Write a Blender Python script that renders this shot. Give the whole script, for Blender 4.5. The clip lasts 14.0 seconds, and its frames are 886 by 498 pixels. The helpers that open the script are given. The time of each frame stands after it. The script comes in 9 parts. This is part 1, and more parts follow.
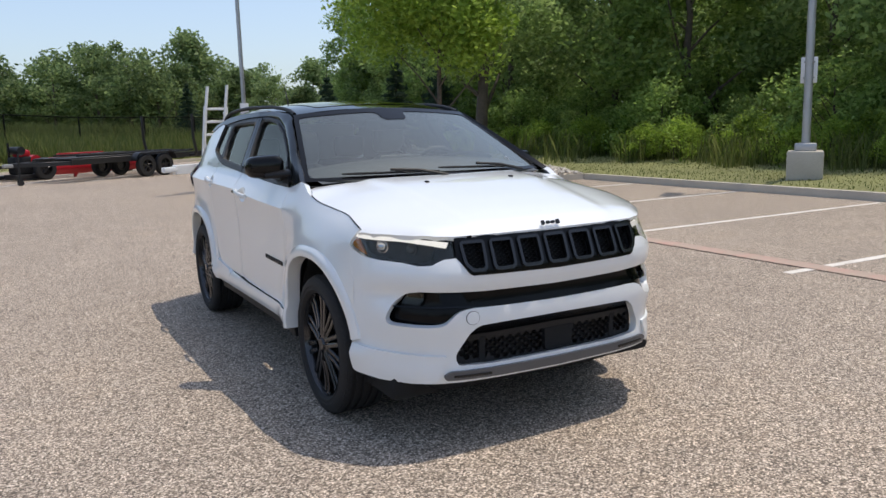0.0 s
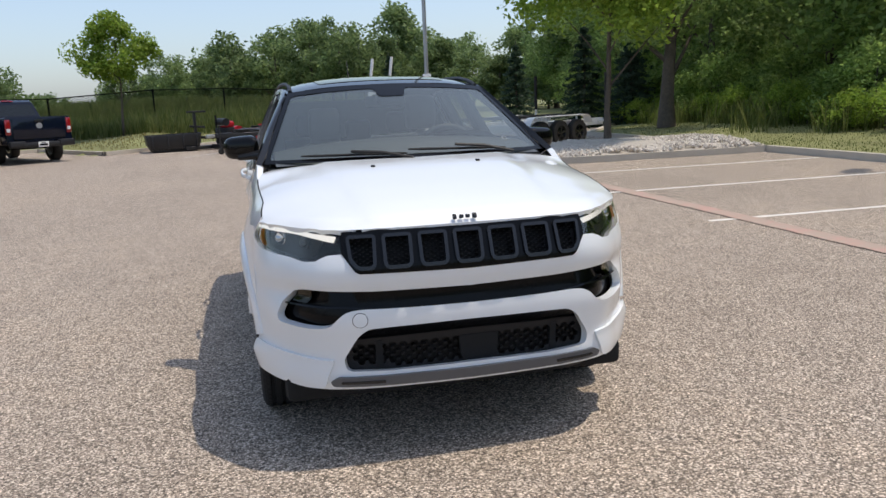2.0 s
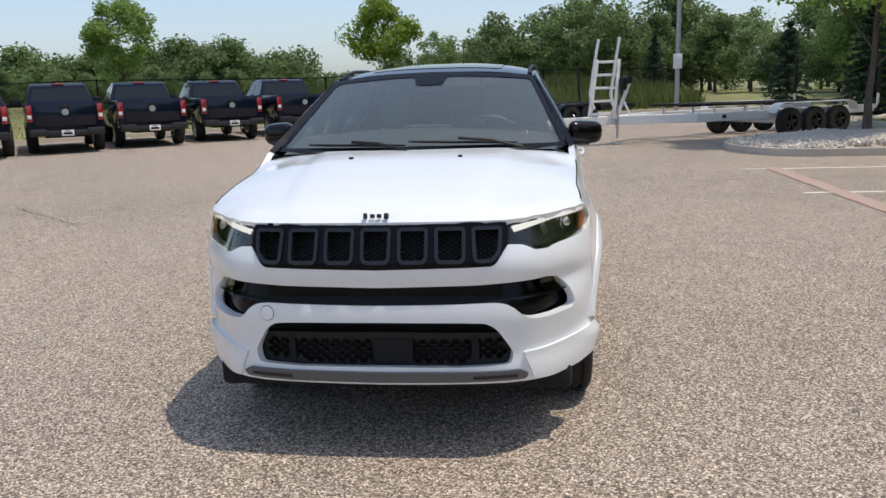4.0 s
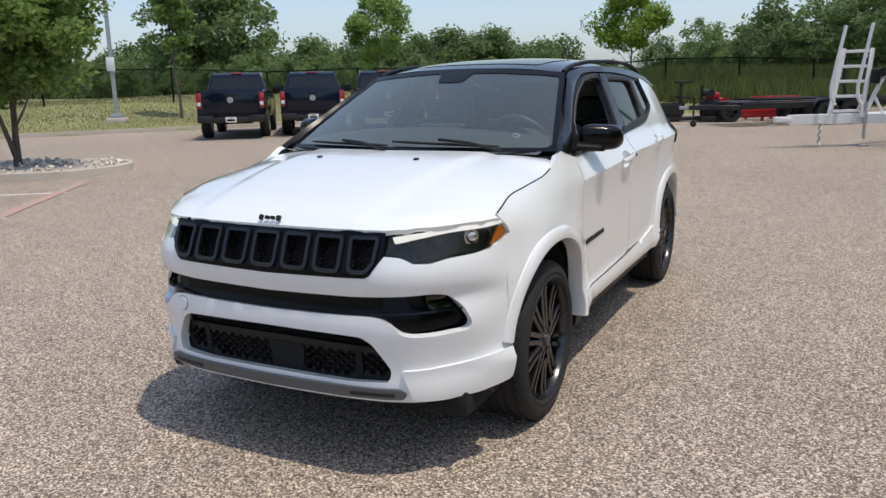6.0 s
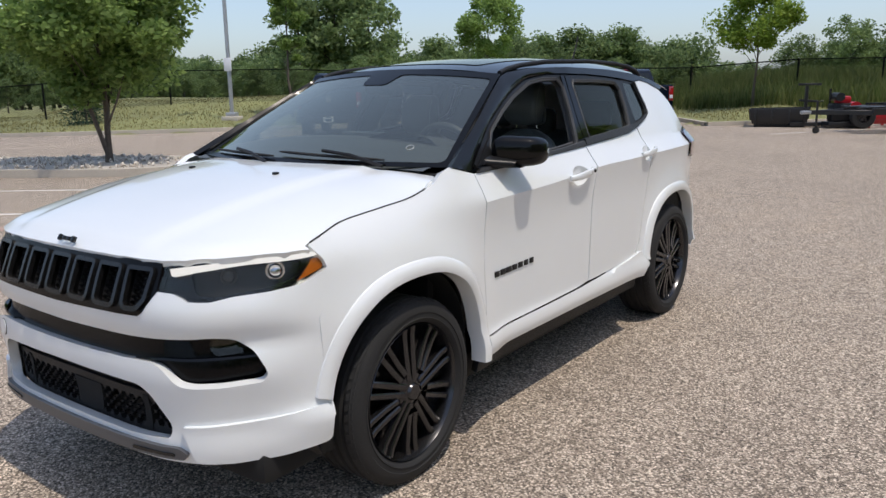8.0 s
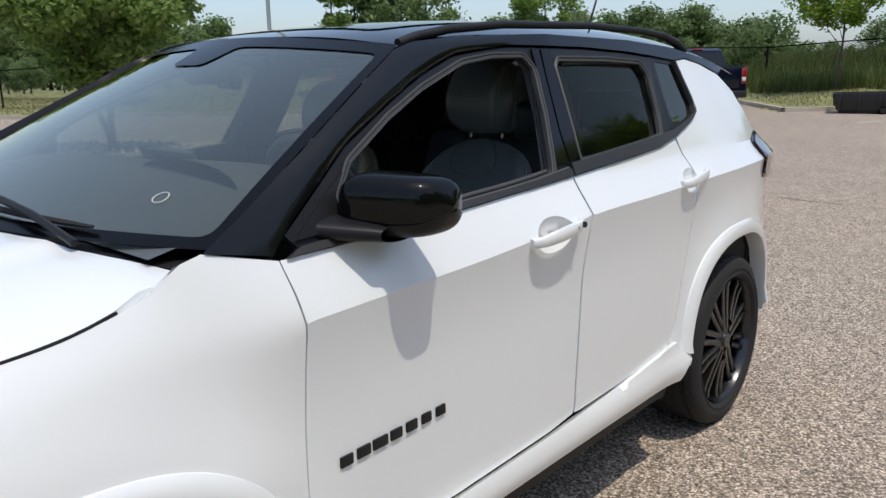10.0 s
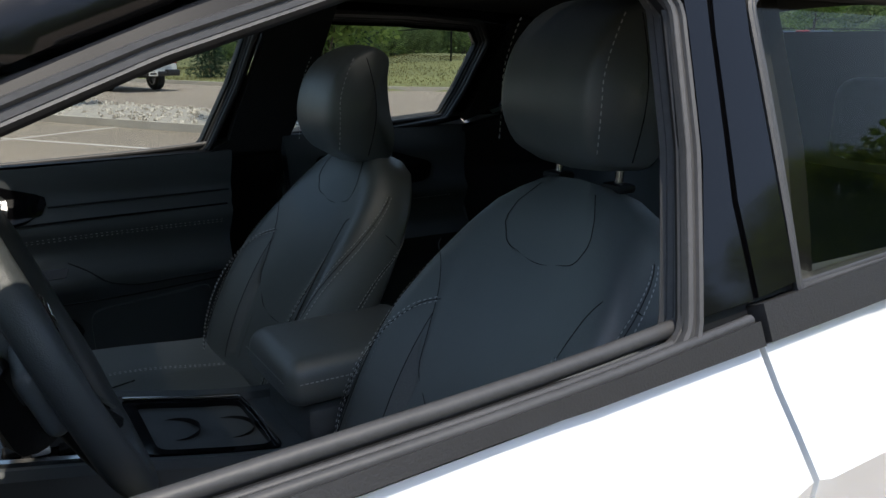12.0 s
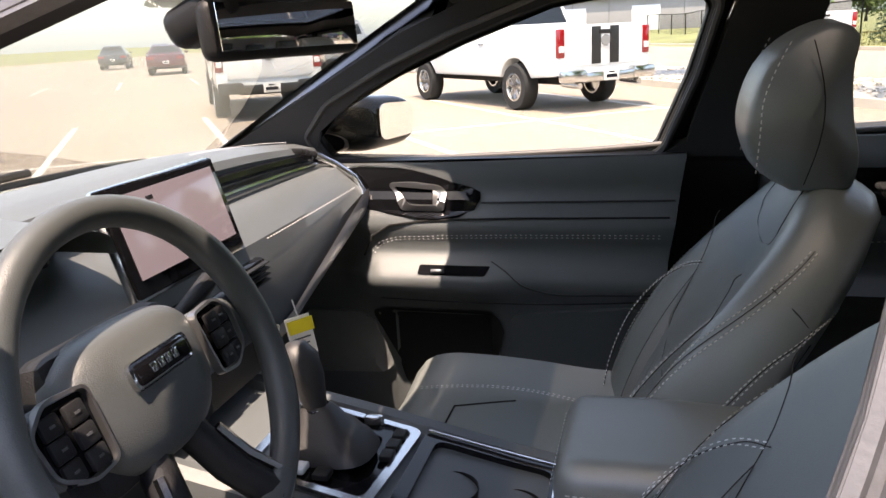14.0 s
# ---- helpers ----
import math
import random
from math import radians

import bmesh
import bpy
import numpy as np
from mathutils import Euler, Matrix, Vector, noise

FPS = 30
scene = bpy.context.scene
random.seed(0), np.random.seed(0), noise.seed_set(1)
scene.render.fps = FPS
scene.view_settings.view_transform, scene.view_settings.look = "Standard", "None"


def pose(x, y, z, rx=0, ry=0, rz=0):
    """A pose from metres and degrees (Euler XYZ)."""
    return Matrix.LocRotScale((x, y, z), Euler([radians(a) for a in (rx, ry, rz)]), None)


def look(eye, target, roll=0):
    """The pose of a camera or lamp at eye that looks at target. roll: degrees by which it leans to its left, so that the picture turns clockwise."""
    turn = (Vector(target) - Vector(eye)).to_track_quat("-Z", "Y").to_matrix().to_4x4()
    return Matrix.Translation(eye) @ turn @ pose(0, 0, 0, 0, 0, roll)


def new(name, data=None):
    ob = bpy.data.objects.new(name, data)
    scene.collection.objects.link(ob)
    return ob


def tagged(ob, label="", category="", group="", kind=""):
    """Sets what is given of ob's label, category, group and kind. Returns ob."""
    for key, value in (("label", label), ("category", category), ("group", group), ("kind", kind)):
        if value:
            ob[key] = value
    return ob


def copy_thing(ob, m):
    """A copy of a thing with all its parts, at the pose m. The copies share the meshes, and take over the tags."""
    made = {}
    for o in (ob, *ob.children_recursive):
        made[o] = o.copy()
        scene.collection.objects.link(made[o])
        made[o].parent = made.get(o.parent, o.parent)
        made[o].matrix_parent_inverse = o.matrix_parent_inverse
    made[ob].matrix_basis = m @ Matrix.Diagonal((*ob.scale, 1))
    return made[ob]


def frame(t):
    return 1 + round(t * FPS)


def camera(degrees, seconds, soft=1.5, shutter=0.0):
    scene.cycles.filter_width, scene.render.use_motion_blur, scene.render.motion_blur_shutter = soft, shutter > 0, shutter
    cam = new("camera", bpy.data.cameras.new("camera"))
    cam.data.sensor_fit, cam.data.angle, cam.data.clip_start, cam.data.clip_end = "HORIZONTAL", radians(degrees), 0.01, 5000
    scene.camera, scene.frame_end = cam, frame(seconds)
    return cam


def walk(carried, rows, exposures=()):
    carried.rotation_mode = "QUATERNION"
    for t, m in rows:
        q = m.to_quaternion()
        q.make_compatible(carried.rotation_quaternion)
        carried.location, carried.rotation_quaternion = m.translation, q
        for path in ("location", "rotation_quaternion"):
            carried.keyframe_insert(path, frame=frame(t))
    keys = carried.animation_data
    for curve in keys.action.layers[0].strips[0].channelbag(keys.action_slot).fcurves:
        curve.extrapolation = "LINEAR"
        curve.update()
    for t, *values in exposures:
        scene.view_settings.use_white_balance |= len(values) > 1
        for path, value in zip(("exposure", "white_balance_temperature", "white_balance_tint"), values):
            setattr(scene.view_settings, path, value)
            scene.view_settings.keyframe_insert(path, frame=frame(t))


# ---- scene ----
cam = camera(59.5, 14.0)
METRES, EYE, TILT, LEAN, TURN = 9.934, 1.5, 0.0, 0.0, 0.0
PATH = [
    (0, (-2.112, -3.623, 1.431), (-1.163, -1.892, 1.112), -1.6),
    (0.5, (-1.832, -3.684, 1.437), (-0.963, -1.915, 1.097), -1.8),
    (1, (-1.489, -3.704, 1.439), (-0.738, -1.884, 1.087), -2.2),
    (1.5, (-1.106, -3.78, 1.46), (-0.504, -1.91, 1.089), -2.3),
    (2, (-0.773, -3.756, 1.44), (-0.335, -1.842, 1.059), -2.4),
    (2.5, (-0.439, -3.739, 1.443), (-0.175, -1.795, 1.054), -2.3),
    (3, (-0.06, -3.777, 1.45), (0.026, -1.819, 1.05), -2.1),
    (5.5, (1.57, -3.269, 1.446), (0.847, -1.451, 1.03), -1.6),
    (6, (1.901, -3.11, 1.462), (1.021, -1.362, 1.045), -1.3),
    (6.5, (2.165, -2.929, 1.444), (1.156, -1.252, 1.031), -0.7),
    (7, (2.448, -2.758, 1.436), (1.35, -1.138, 1.022), -0.7),
    (7.5, (2.595, -2.529, 1.451), (1.455, -0.938, 1.039), -0.7),
    (8, (2.534, -2.113, 1.453), (1.376, -0.535, 1.044), -1.0),
    (10.5, (1.752, 0.002, 1.445), (0.411, 1.411, 0.977), -0.6),
    (11, (1.566, 0.36, 1.427), (0.144, 1.681, 0.945), -0.5),
    (11.5, (1.393, 0.648, 1.431), (-0.126, 1.848, 0.928), -0.9),
    (12, (1.202, 0.899, 1.405), (-0.446, 1.914, 0.905), 0.4),
    (12.5, (1.066, 1.127, 1.418), (-0.756, 1.73, 0.856), -1.1),
    (13, (0.945, 1.215, 1.408), (-0.962, 1.386, 0.829), -1.3),
    (13.5, (0.876, 1.291, 1.401), (-1.027, 1.082, 0.824), -1.9),
    (14, (0.923, 1.398, 1.423), (-0.93, 0.875, 0.881), -3.0),
]
walk(cam, [(t, look(eye, target, roll)) for t, eye, target, roll in PATH],
     [(0, 0.36, 7150, 11), (9.0, 0.26, 7000, 11), (10.5, 0.3, 6950, 9), (11.5, 0.4, 6950, 9), (12.0, 0.9, 6950, 9), (12.6, 2.45, 8000, 20), (13.2, 2.85, 8300, 24), (14.0, 2.8, 8200, 23)])

# ---- light ----
SUN_DIR = Vector((0.36, -0.04, 1.0)).normalized()          # towards the sun
sun = new("sun", bpy.data.lights.new("sun", "SUN"))
sun.data.energy, sun.data.angle, sun.data.color = 2.25, radians(0.6), (1.0, 0.95, 0.88)
sun.matrix_world = look(SUN_DIR * 60, (0, 0, 0))
world = bpy.data.worlds.new("sky")
scene.world = world
world.use_nodes = True
sky = world.node_tree.nodes.new("ShaderNodeTexSky")
sky.sky_type, sky.sun_disc = "NISHITA", False
sky.sun_elevation = math.asin(SUN_DIR.z)
sky.sun_rotation = math.atan2(SUN_DIR.x, SUN_DIR.y)
sky.air_density, sky.dust_density, sky.ozone_density = 1.0, 1.7, 2.4
haze = world.node_tree.nodes.new("ShaderNodeMix")
haze.data_type, haze.blend_type = "RGBA", "MULTIPLY"
haze.inputs[0].default_value, haze.inputs[7].default_value = 1.0, (0.945, 0.985, 1.075, 1)
world.node_tree.links.new(sky.outputs[0], haze.inputs[6])
veil = world.node_tree.nodes.new("ShaderNodeMix")     # thin summer haze over the whole sky
veil.data_type = "RGBA"
veil.inputs[0].default_value, veil.inputs[7].default_value = 0.24, (3.2, 4.2, 5.7, 1)
world.node_tree.links.new(haze.outputs[2], veil.inputs[6])
world.node_tree.links.new(veil.outputs[2], world.node_tree.nodes["Background"].inputs[0])
world.node_tree.nodes["Background"].inputs[1].default_value = 0.145


# ---- materials ----
def tree_of(name):
    m = bpy.data.materials.new(name)
    m.use_nodes = True
    nt = m.node_tree
    return m, nt, nt.nodes["Principled BSDF"]


def node(nt, kind, **inputs):
    n = nt.nodes.new("ShaderNode" + kind)
    for k, v in inputs.items():
        n.inputs[k.replace("_", " ")].default_value = v
    return n


def ramp(nt, stops):
    n = nt.nodes.new("ShaderNodeValToRGB")
    e = n.color_ramp.elements
    while len(e) < len(stops):
        e.new(0.5)
    for el, (p, c) in zip(e, stops):
        el.position, el.color = p, (*c, 1)
    return n


def noise_of(nt, scale, detail=4, rough=0.55, coord="Object"):
    tc = nt.nodes.new("ShaderNodeTexCoord")
    n = nt.nodes.new("ShaderNodeTexNoise")
    n.inputs["Scale"].default_value, n.inputs["Detail"].default_value, n.inputs["Roughness"].default_value = scale, detail, rough
    nt.links.new(tc.outputs[coord], n.inputs["Vector"])
    return n


def simple(name, color, rough=0.5, metal=0.0, vary=0.12, grain=40.0, blotch=3.0, bump=0.0, coat=0.0, spec=0.5, rand=0.0, rspan=0.06):
    """A material with its colour varied at two scales, and a fine relief."""
    m, nt, b = tree_of(name)
    big, fine = noise_of(nt, blotch), noise_of(nt, grain, 6)
    mixv = nt.nodes.new("ShaderNodeMath")
    mixv.operation = "ADD"
    nt.links.new(big.outputs[0], mixv.inputs[0])
    nt.links.new(fine.outputs[0], mixv.inputs[1])
    lo, hi = [max(c * (1 - vary), 0) for c in color], [min(c * (1 + vary), 1) for c in color]
    r = ramp(nt, [(0.3, lo), (0.7, hi)])
    half = nt.nodes.new("ShaderNodeMath")
    half.operation = "MULTIPLY"
    half.inputs[1].default_value = 0.5
    nt.links.new(mixv.outputs[0], half.inputs[0])
    nt.links.new(half.outputs[0], r.inputs[0])
    out = r.outputs[0]
    if rand:
        info = nt.nodes.new("ShaderNodeObjectInfo")
        hsv = nt.nodes.new("ShaderNodeHueSaturation")
        mr = nt.nodes.new("ShaderNodeMapRange")
        mr.inputs[3].default_value, mr.inputs[4].default_value = 1 - rand, 1 + rand
        nt.links.new(info.outputs["Random"], mr.inputs[0])
        nt.links.new(mr.outputs[0], hsv.inputs["Value"])
        nt.links.new(out, hsv.inputs["Color"])
        out = hsv.outputs[0]
    nt.links.new(out, b.inputs["Base Color"])
    rr = nt.nodes.new("ShaderNodeMapRange")
    rr.inputs[3].default_value, rr.inputs[4].default_value = max(rough - rspan, 0.02), min(rough + rspan, 1)
    nt.links.new(big.outputs[0], rr.inputs[0])
    nt.links.new(rr.outputs[0], b.inputs["Roughness"])
    b.inputs["Metallic"].default_value = metal
    b.inputs["Specular IOR Level"].default_value = spec
    if coat:
        b.inputs["Coat Weight"].default_value, b.inputs["Coat Roughness"].default_value = coat, 0.04
    if bump:
        bp = nt.nodes.new("ShaderNodeBump")
        bp.inputs["Strength"].default_value, bp.inputs["Distance"].default_value = min(bump, 1), 0.002
        nt.links.new(fine.outputs[0], bp.inputs["Height"])
        nt.links.new(bp.outputs[0], b.inputs["Normal"])
    return m


def pane(name, tint, gloss_rough=0.01, f0=0.08, power=2.0):
    """A thin pane: clear with a tint, and a mirror that grows towards the edge of sight."""
    m, nt, b = tree_of(name)
    nt.nodes.remove(b)
    tr, gl = node(nt, "BsdfTransparent"), node(nt, "BsdfGlossy", Roughness=gloss_rough)
    tr.inputs[0].default_value = (*tint, 1)
    gl.inputs[0].default_value = (0.94, 0.91, 0.78, 1)
    fr = nt.nodes.new("ShaderNodeLayerWeight")
    pw = nt.nodes.new("ShaderNodeMath")
    pw.operation, pw.inputs[1].default_value = "POWER", power
    nt.links.new(fr.outputs["Facing"], pw.inputs[0])
    mr = nt.nodes.new("ShaderNodeMapRange")
    mr.inputs[3].default_value, mr.inputs[4].default_value = f0, 1.0
    nt.links.new(pw.outputs[0], mr.inputs[0])
    mx = nt.nodes.new("ShaderNodeMixShader")
    nt.links.new(mr.outputs[0], mx.inputs[0])
    nt.links.new(tr.outputs[0], mx.inputs[1])
    nt.links.new(gl.outputs[0], mx.inputs[2])
    nt.links.new(mx.outputs[0], nt.nodes["Material Output"].inputs[0])
    return m


def glow(name, color, strength):
    m, nt, b = tree_of(name)
    b.inputs["Base Color"].default_value, b.inputs["Roughness"].default_value = (0.02, 0.02, 0.022, 1), 0.12
    b.inputs["Emission Color"].default_value = (*color, 1)
    b.inputs["Emission Strength"].default_value = strength
    return m


def asphalt_material():
    m, nt, b = tree_of("weathered_asphalt")
    tc = nt.nodes.new("ShaderNodeTexCoord")
    grit = nt.nodes.new("ShaderNodeTexVoronoi")
    grit.inputs["Scale"].default_value = 125
    grit.inputs["Randomness"].default_value = 1.0
    nt.links.new(tc.outputs["Object"], grit.inputs["Vector"])
    big, mid = noise_of(nt, 0.22, 5), noise_of(nt, 2.3, 6, 0.65)
    tone = nt.nodes.new("ShaderNodeSeparateColor")
    nt.links.new(grit.outputs["Color"], tone.inputs[0])
    stones = ramp(nt, [(0.0, (0.10, 0.080, 0.062)), (0.35, (0.29, 0.236, 0.186)), (0.7, (0.54, 0.447, 0.358)), (1.0, (0.90, 0.78, 0.65))])
    nt.links.new(tone.outputs[0], stones.inputs[0])
    gaps = ramp(nt, [(0.0, (1, 1, 1)), (0.45, (0.9, 0.9, 0.9)), (0.75, (0.34, 0.33, 0.32))])
    nt.links.new(grit.outputs["Distance"], gaps.inputs[0])
    mul = nt.nodes.new("ShaderNodeMix")
    mul.data_type, mul.blend_type = "RGBA", "MULTIPLY"
    mul.inputs[0].default_value = 0.8
    nt.links.new(stones.outputs[0], mul.inputs[6])
    nt.links.new(gaps.outputs[0], mul.inputs[7])
    blot = ramp(nt, [(0.3, (0.76, 0.745, 0.735)), (0.5, (0.97, 0.965, 0.96)), (0.72, (1.12, 1.075, 1.01))])
    add = nt.nodes.new("ShaderNodeMix")
    add.data_type, add.inputs[0].default_value = "FLOAT", 0.45
    nt.links.new(big.outputs[0], add.inputs[2])
    nt.links.new(mid.outputs[0], add.inputs[3])
    nt.links.new(add.outputs[0], blot.inputs[0])
    mul2 = nt.nodes.new("ShaderNodeMix")
    mul2.data_type, mul2.blend_type = "RGBA", "MULTIPLY"
    mul2.inputs[0].default_value = 1.0
    flecks = nt.nodes.new("ShaderNodeTexVoronoi")
    flecks.inputs["Scale"].default_value = 62
    nt.links.new(tc.outputs["Object"], flecks.inputs["Vector"])
    sep = nt.nodes.new("ShaderNodeSeparateColor")
    nt.links.new(flecks.outputs["Color"], sep.inputs[0])
    tone2 = ramp(nt, [(0.0, (0.62, 0.60, 0.58)), (0.5, (1.0, 1.0, 1.0)), (1.0, (1.32, 1.3, 1.28))])
    nt.links.new(sep.outputs[1], tone2.inputs[0])
    mul3 = nt.nodes.new("ShaderNodeMix")
    mul3.data_type, mul3.blend_type = "RGBA", "MULTIPLY"
    mul3.inputs[0].default_value = 0.45
    nt.links.new(mul.outputs[2], mul3.inputs[6])
    nt.links.new(tone2.outputs[0], mul3.inputs[7])
    nt.links.new(mul3.outputs[2], mul2.inputs[6])
    nt.links.new(blot.outputs[0], mul2.inputs[7])
    nt.links.new(mul2.outputs[2], b.inputs["Base Color"])
    b.inputs["Roughness"].default_value = 0.88
    bp = nt.nodes.new("ShaderNodeBump")
    bp.inputs["Strength"].default_value, bp.inputs["Distance"].default_value, bp.invert = 0.7, 0.004, True
    nt.links.new(grit.outputs["Distance"], bp.inputs["Height"])
    nt.links.new(bp.outputs[0], b.inputs["Normal"])
    return m


def worn_paint(name, paint, under, cover):
    """Road paint worn through to the asphalt in flecks and patches."""
    m, nt, b = tree_of(name)
    fine, mid = noise_of(nt, 90, 5, 0.7), noise_of(nt, 3.0, 5, 0.6)
    mix = nt.nodes.new("ShaderNodeMix")
    mix.data_type, mix.inputs[0].default_value = "FLOAT", 0.45
    nt.links.new(fine.outputs[0], mix.inputs[2])
    nt.links.new(mid.outputs[0], mix.inputs[3])
    r = ramp(nt, [(cover - 0.09, paint), (cover + 0.06, under)])
    nt.links.new(mix.outputs[0], r.inputs[0])
    nt.links.new(r.outputs[0], b.inputs["Base Color"])
    b.inputs["Roughness"].default_value = 0.85
    bp = nt.nodes.new("ShaderNodeBump")
    bp.inputs["Strength"].default_value, bp.inputs["Distance"].default_value = 0.5, 0.003
    nt.links.new(fine.outputs[0], bp.inputs["Height"])
    nt.links.new(bp.outputs[0], b.inputs["Normal"])
    return m


def leaf_material(name, lo, hi):
    m, nt, b = tree_of(name)
    geo = nt.nodes.new("ShaderNodeNewGeometry")
    r = ramp(nt, [(0.0, lo), (1.0, hi)])
    nt.links.new(geo.outputs["Random Per Island"], r.inputs[0])
    info = nt.nodes.new("ShaderNodeObjectInfo")
    hsv = nt.nodes.new("ShaderNodeHueSaturation")
    mr = nt.nodes.new("ShaderNodeMapRange")
    mr.inputs[3].default_value, mr.inputs[4].default_value = 0.85, 1.2
    nt.links.new(info.outputs["Random"], mr.inputs[0])
    nt.links.new(mr.outputs[0], hsv.inputs["Value"])
    nt.links.new(r.outputs[0], hsv.inputs["Color"])
    nt.links.new(hsv.outputs[0], b.inputs["Base Color"])
    b.inputs["Roughness"].default_value = 0.55
    b.inputs["Specular IOR Level"].default_value = 0.3
    tl = nt.nodes.new("ShaderNodeBsdfTranslucent")
    nt.links.new(hsv.outputs[0], tl.inputs[0])
    mx = nt.nodes.new("ShaderNodeMixShader")
    mx.inputs[0].default_value = 0.6
    nt.links.new(b.outputs[0], mx.inputs[1])
    nt.links.new(tl.outputs[0], mx.inputs[2])
    nt.links.new(mx.outputs[0], nt.nodes["Material Output"].inputs[0])
    return m


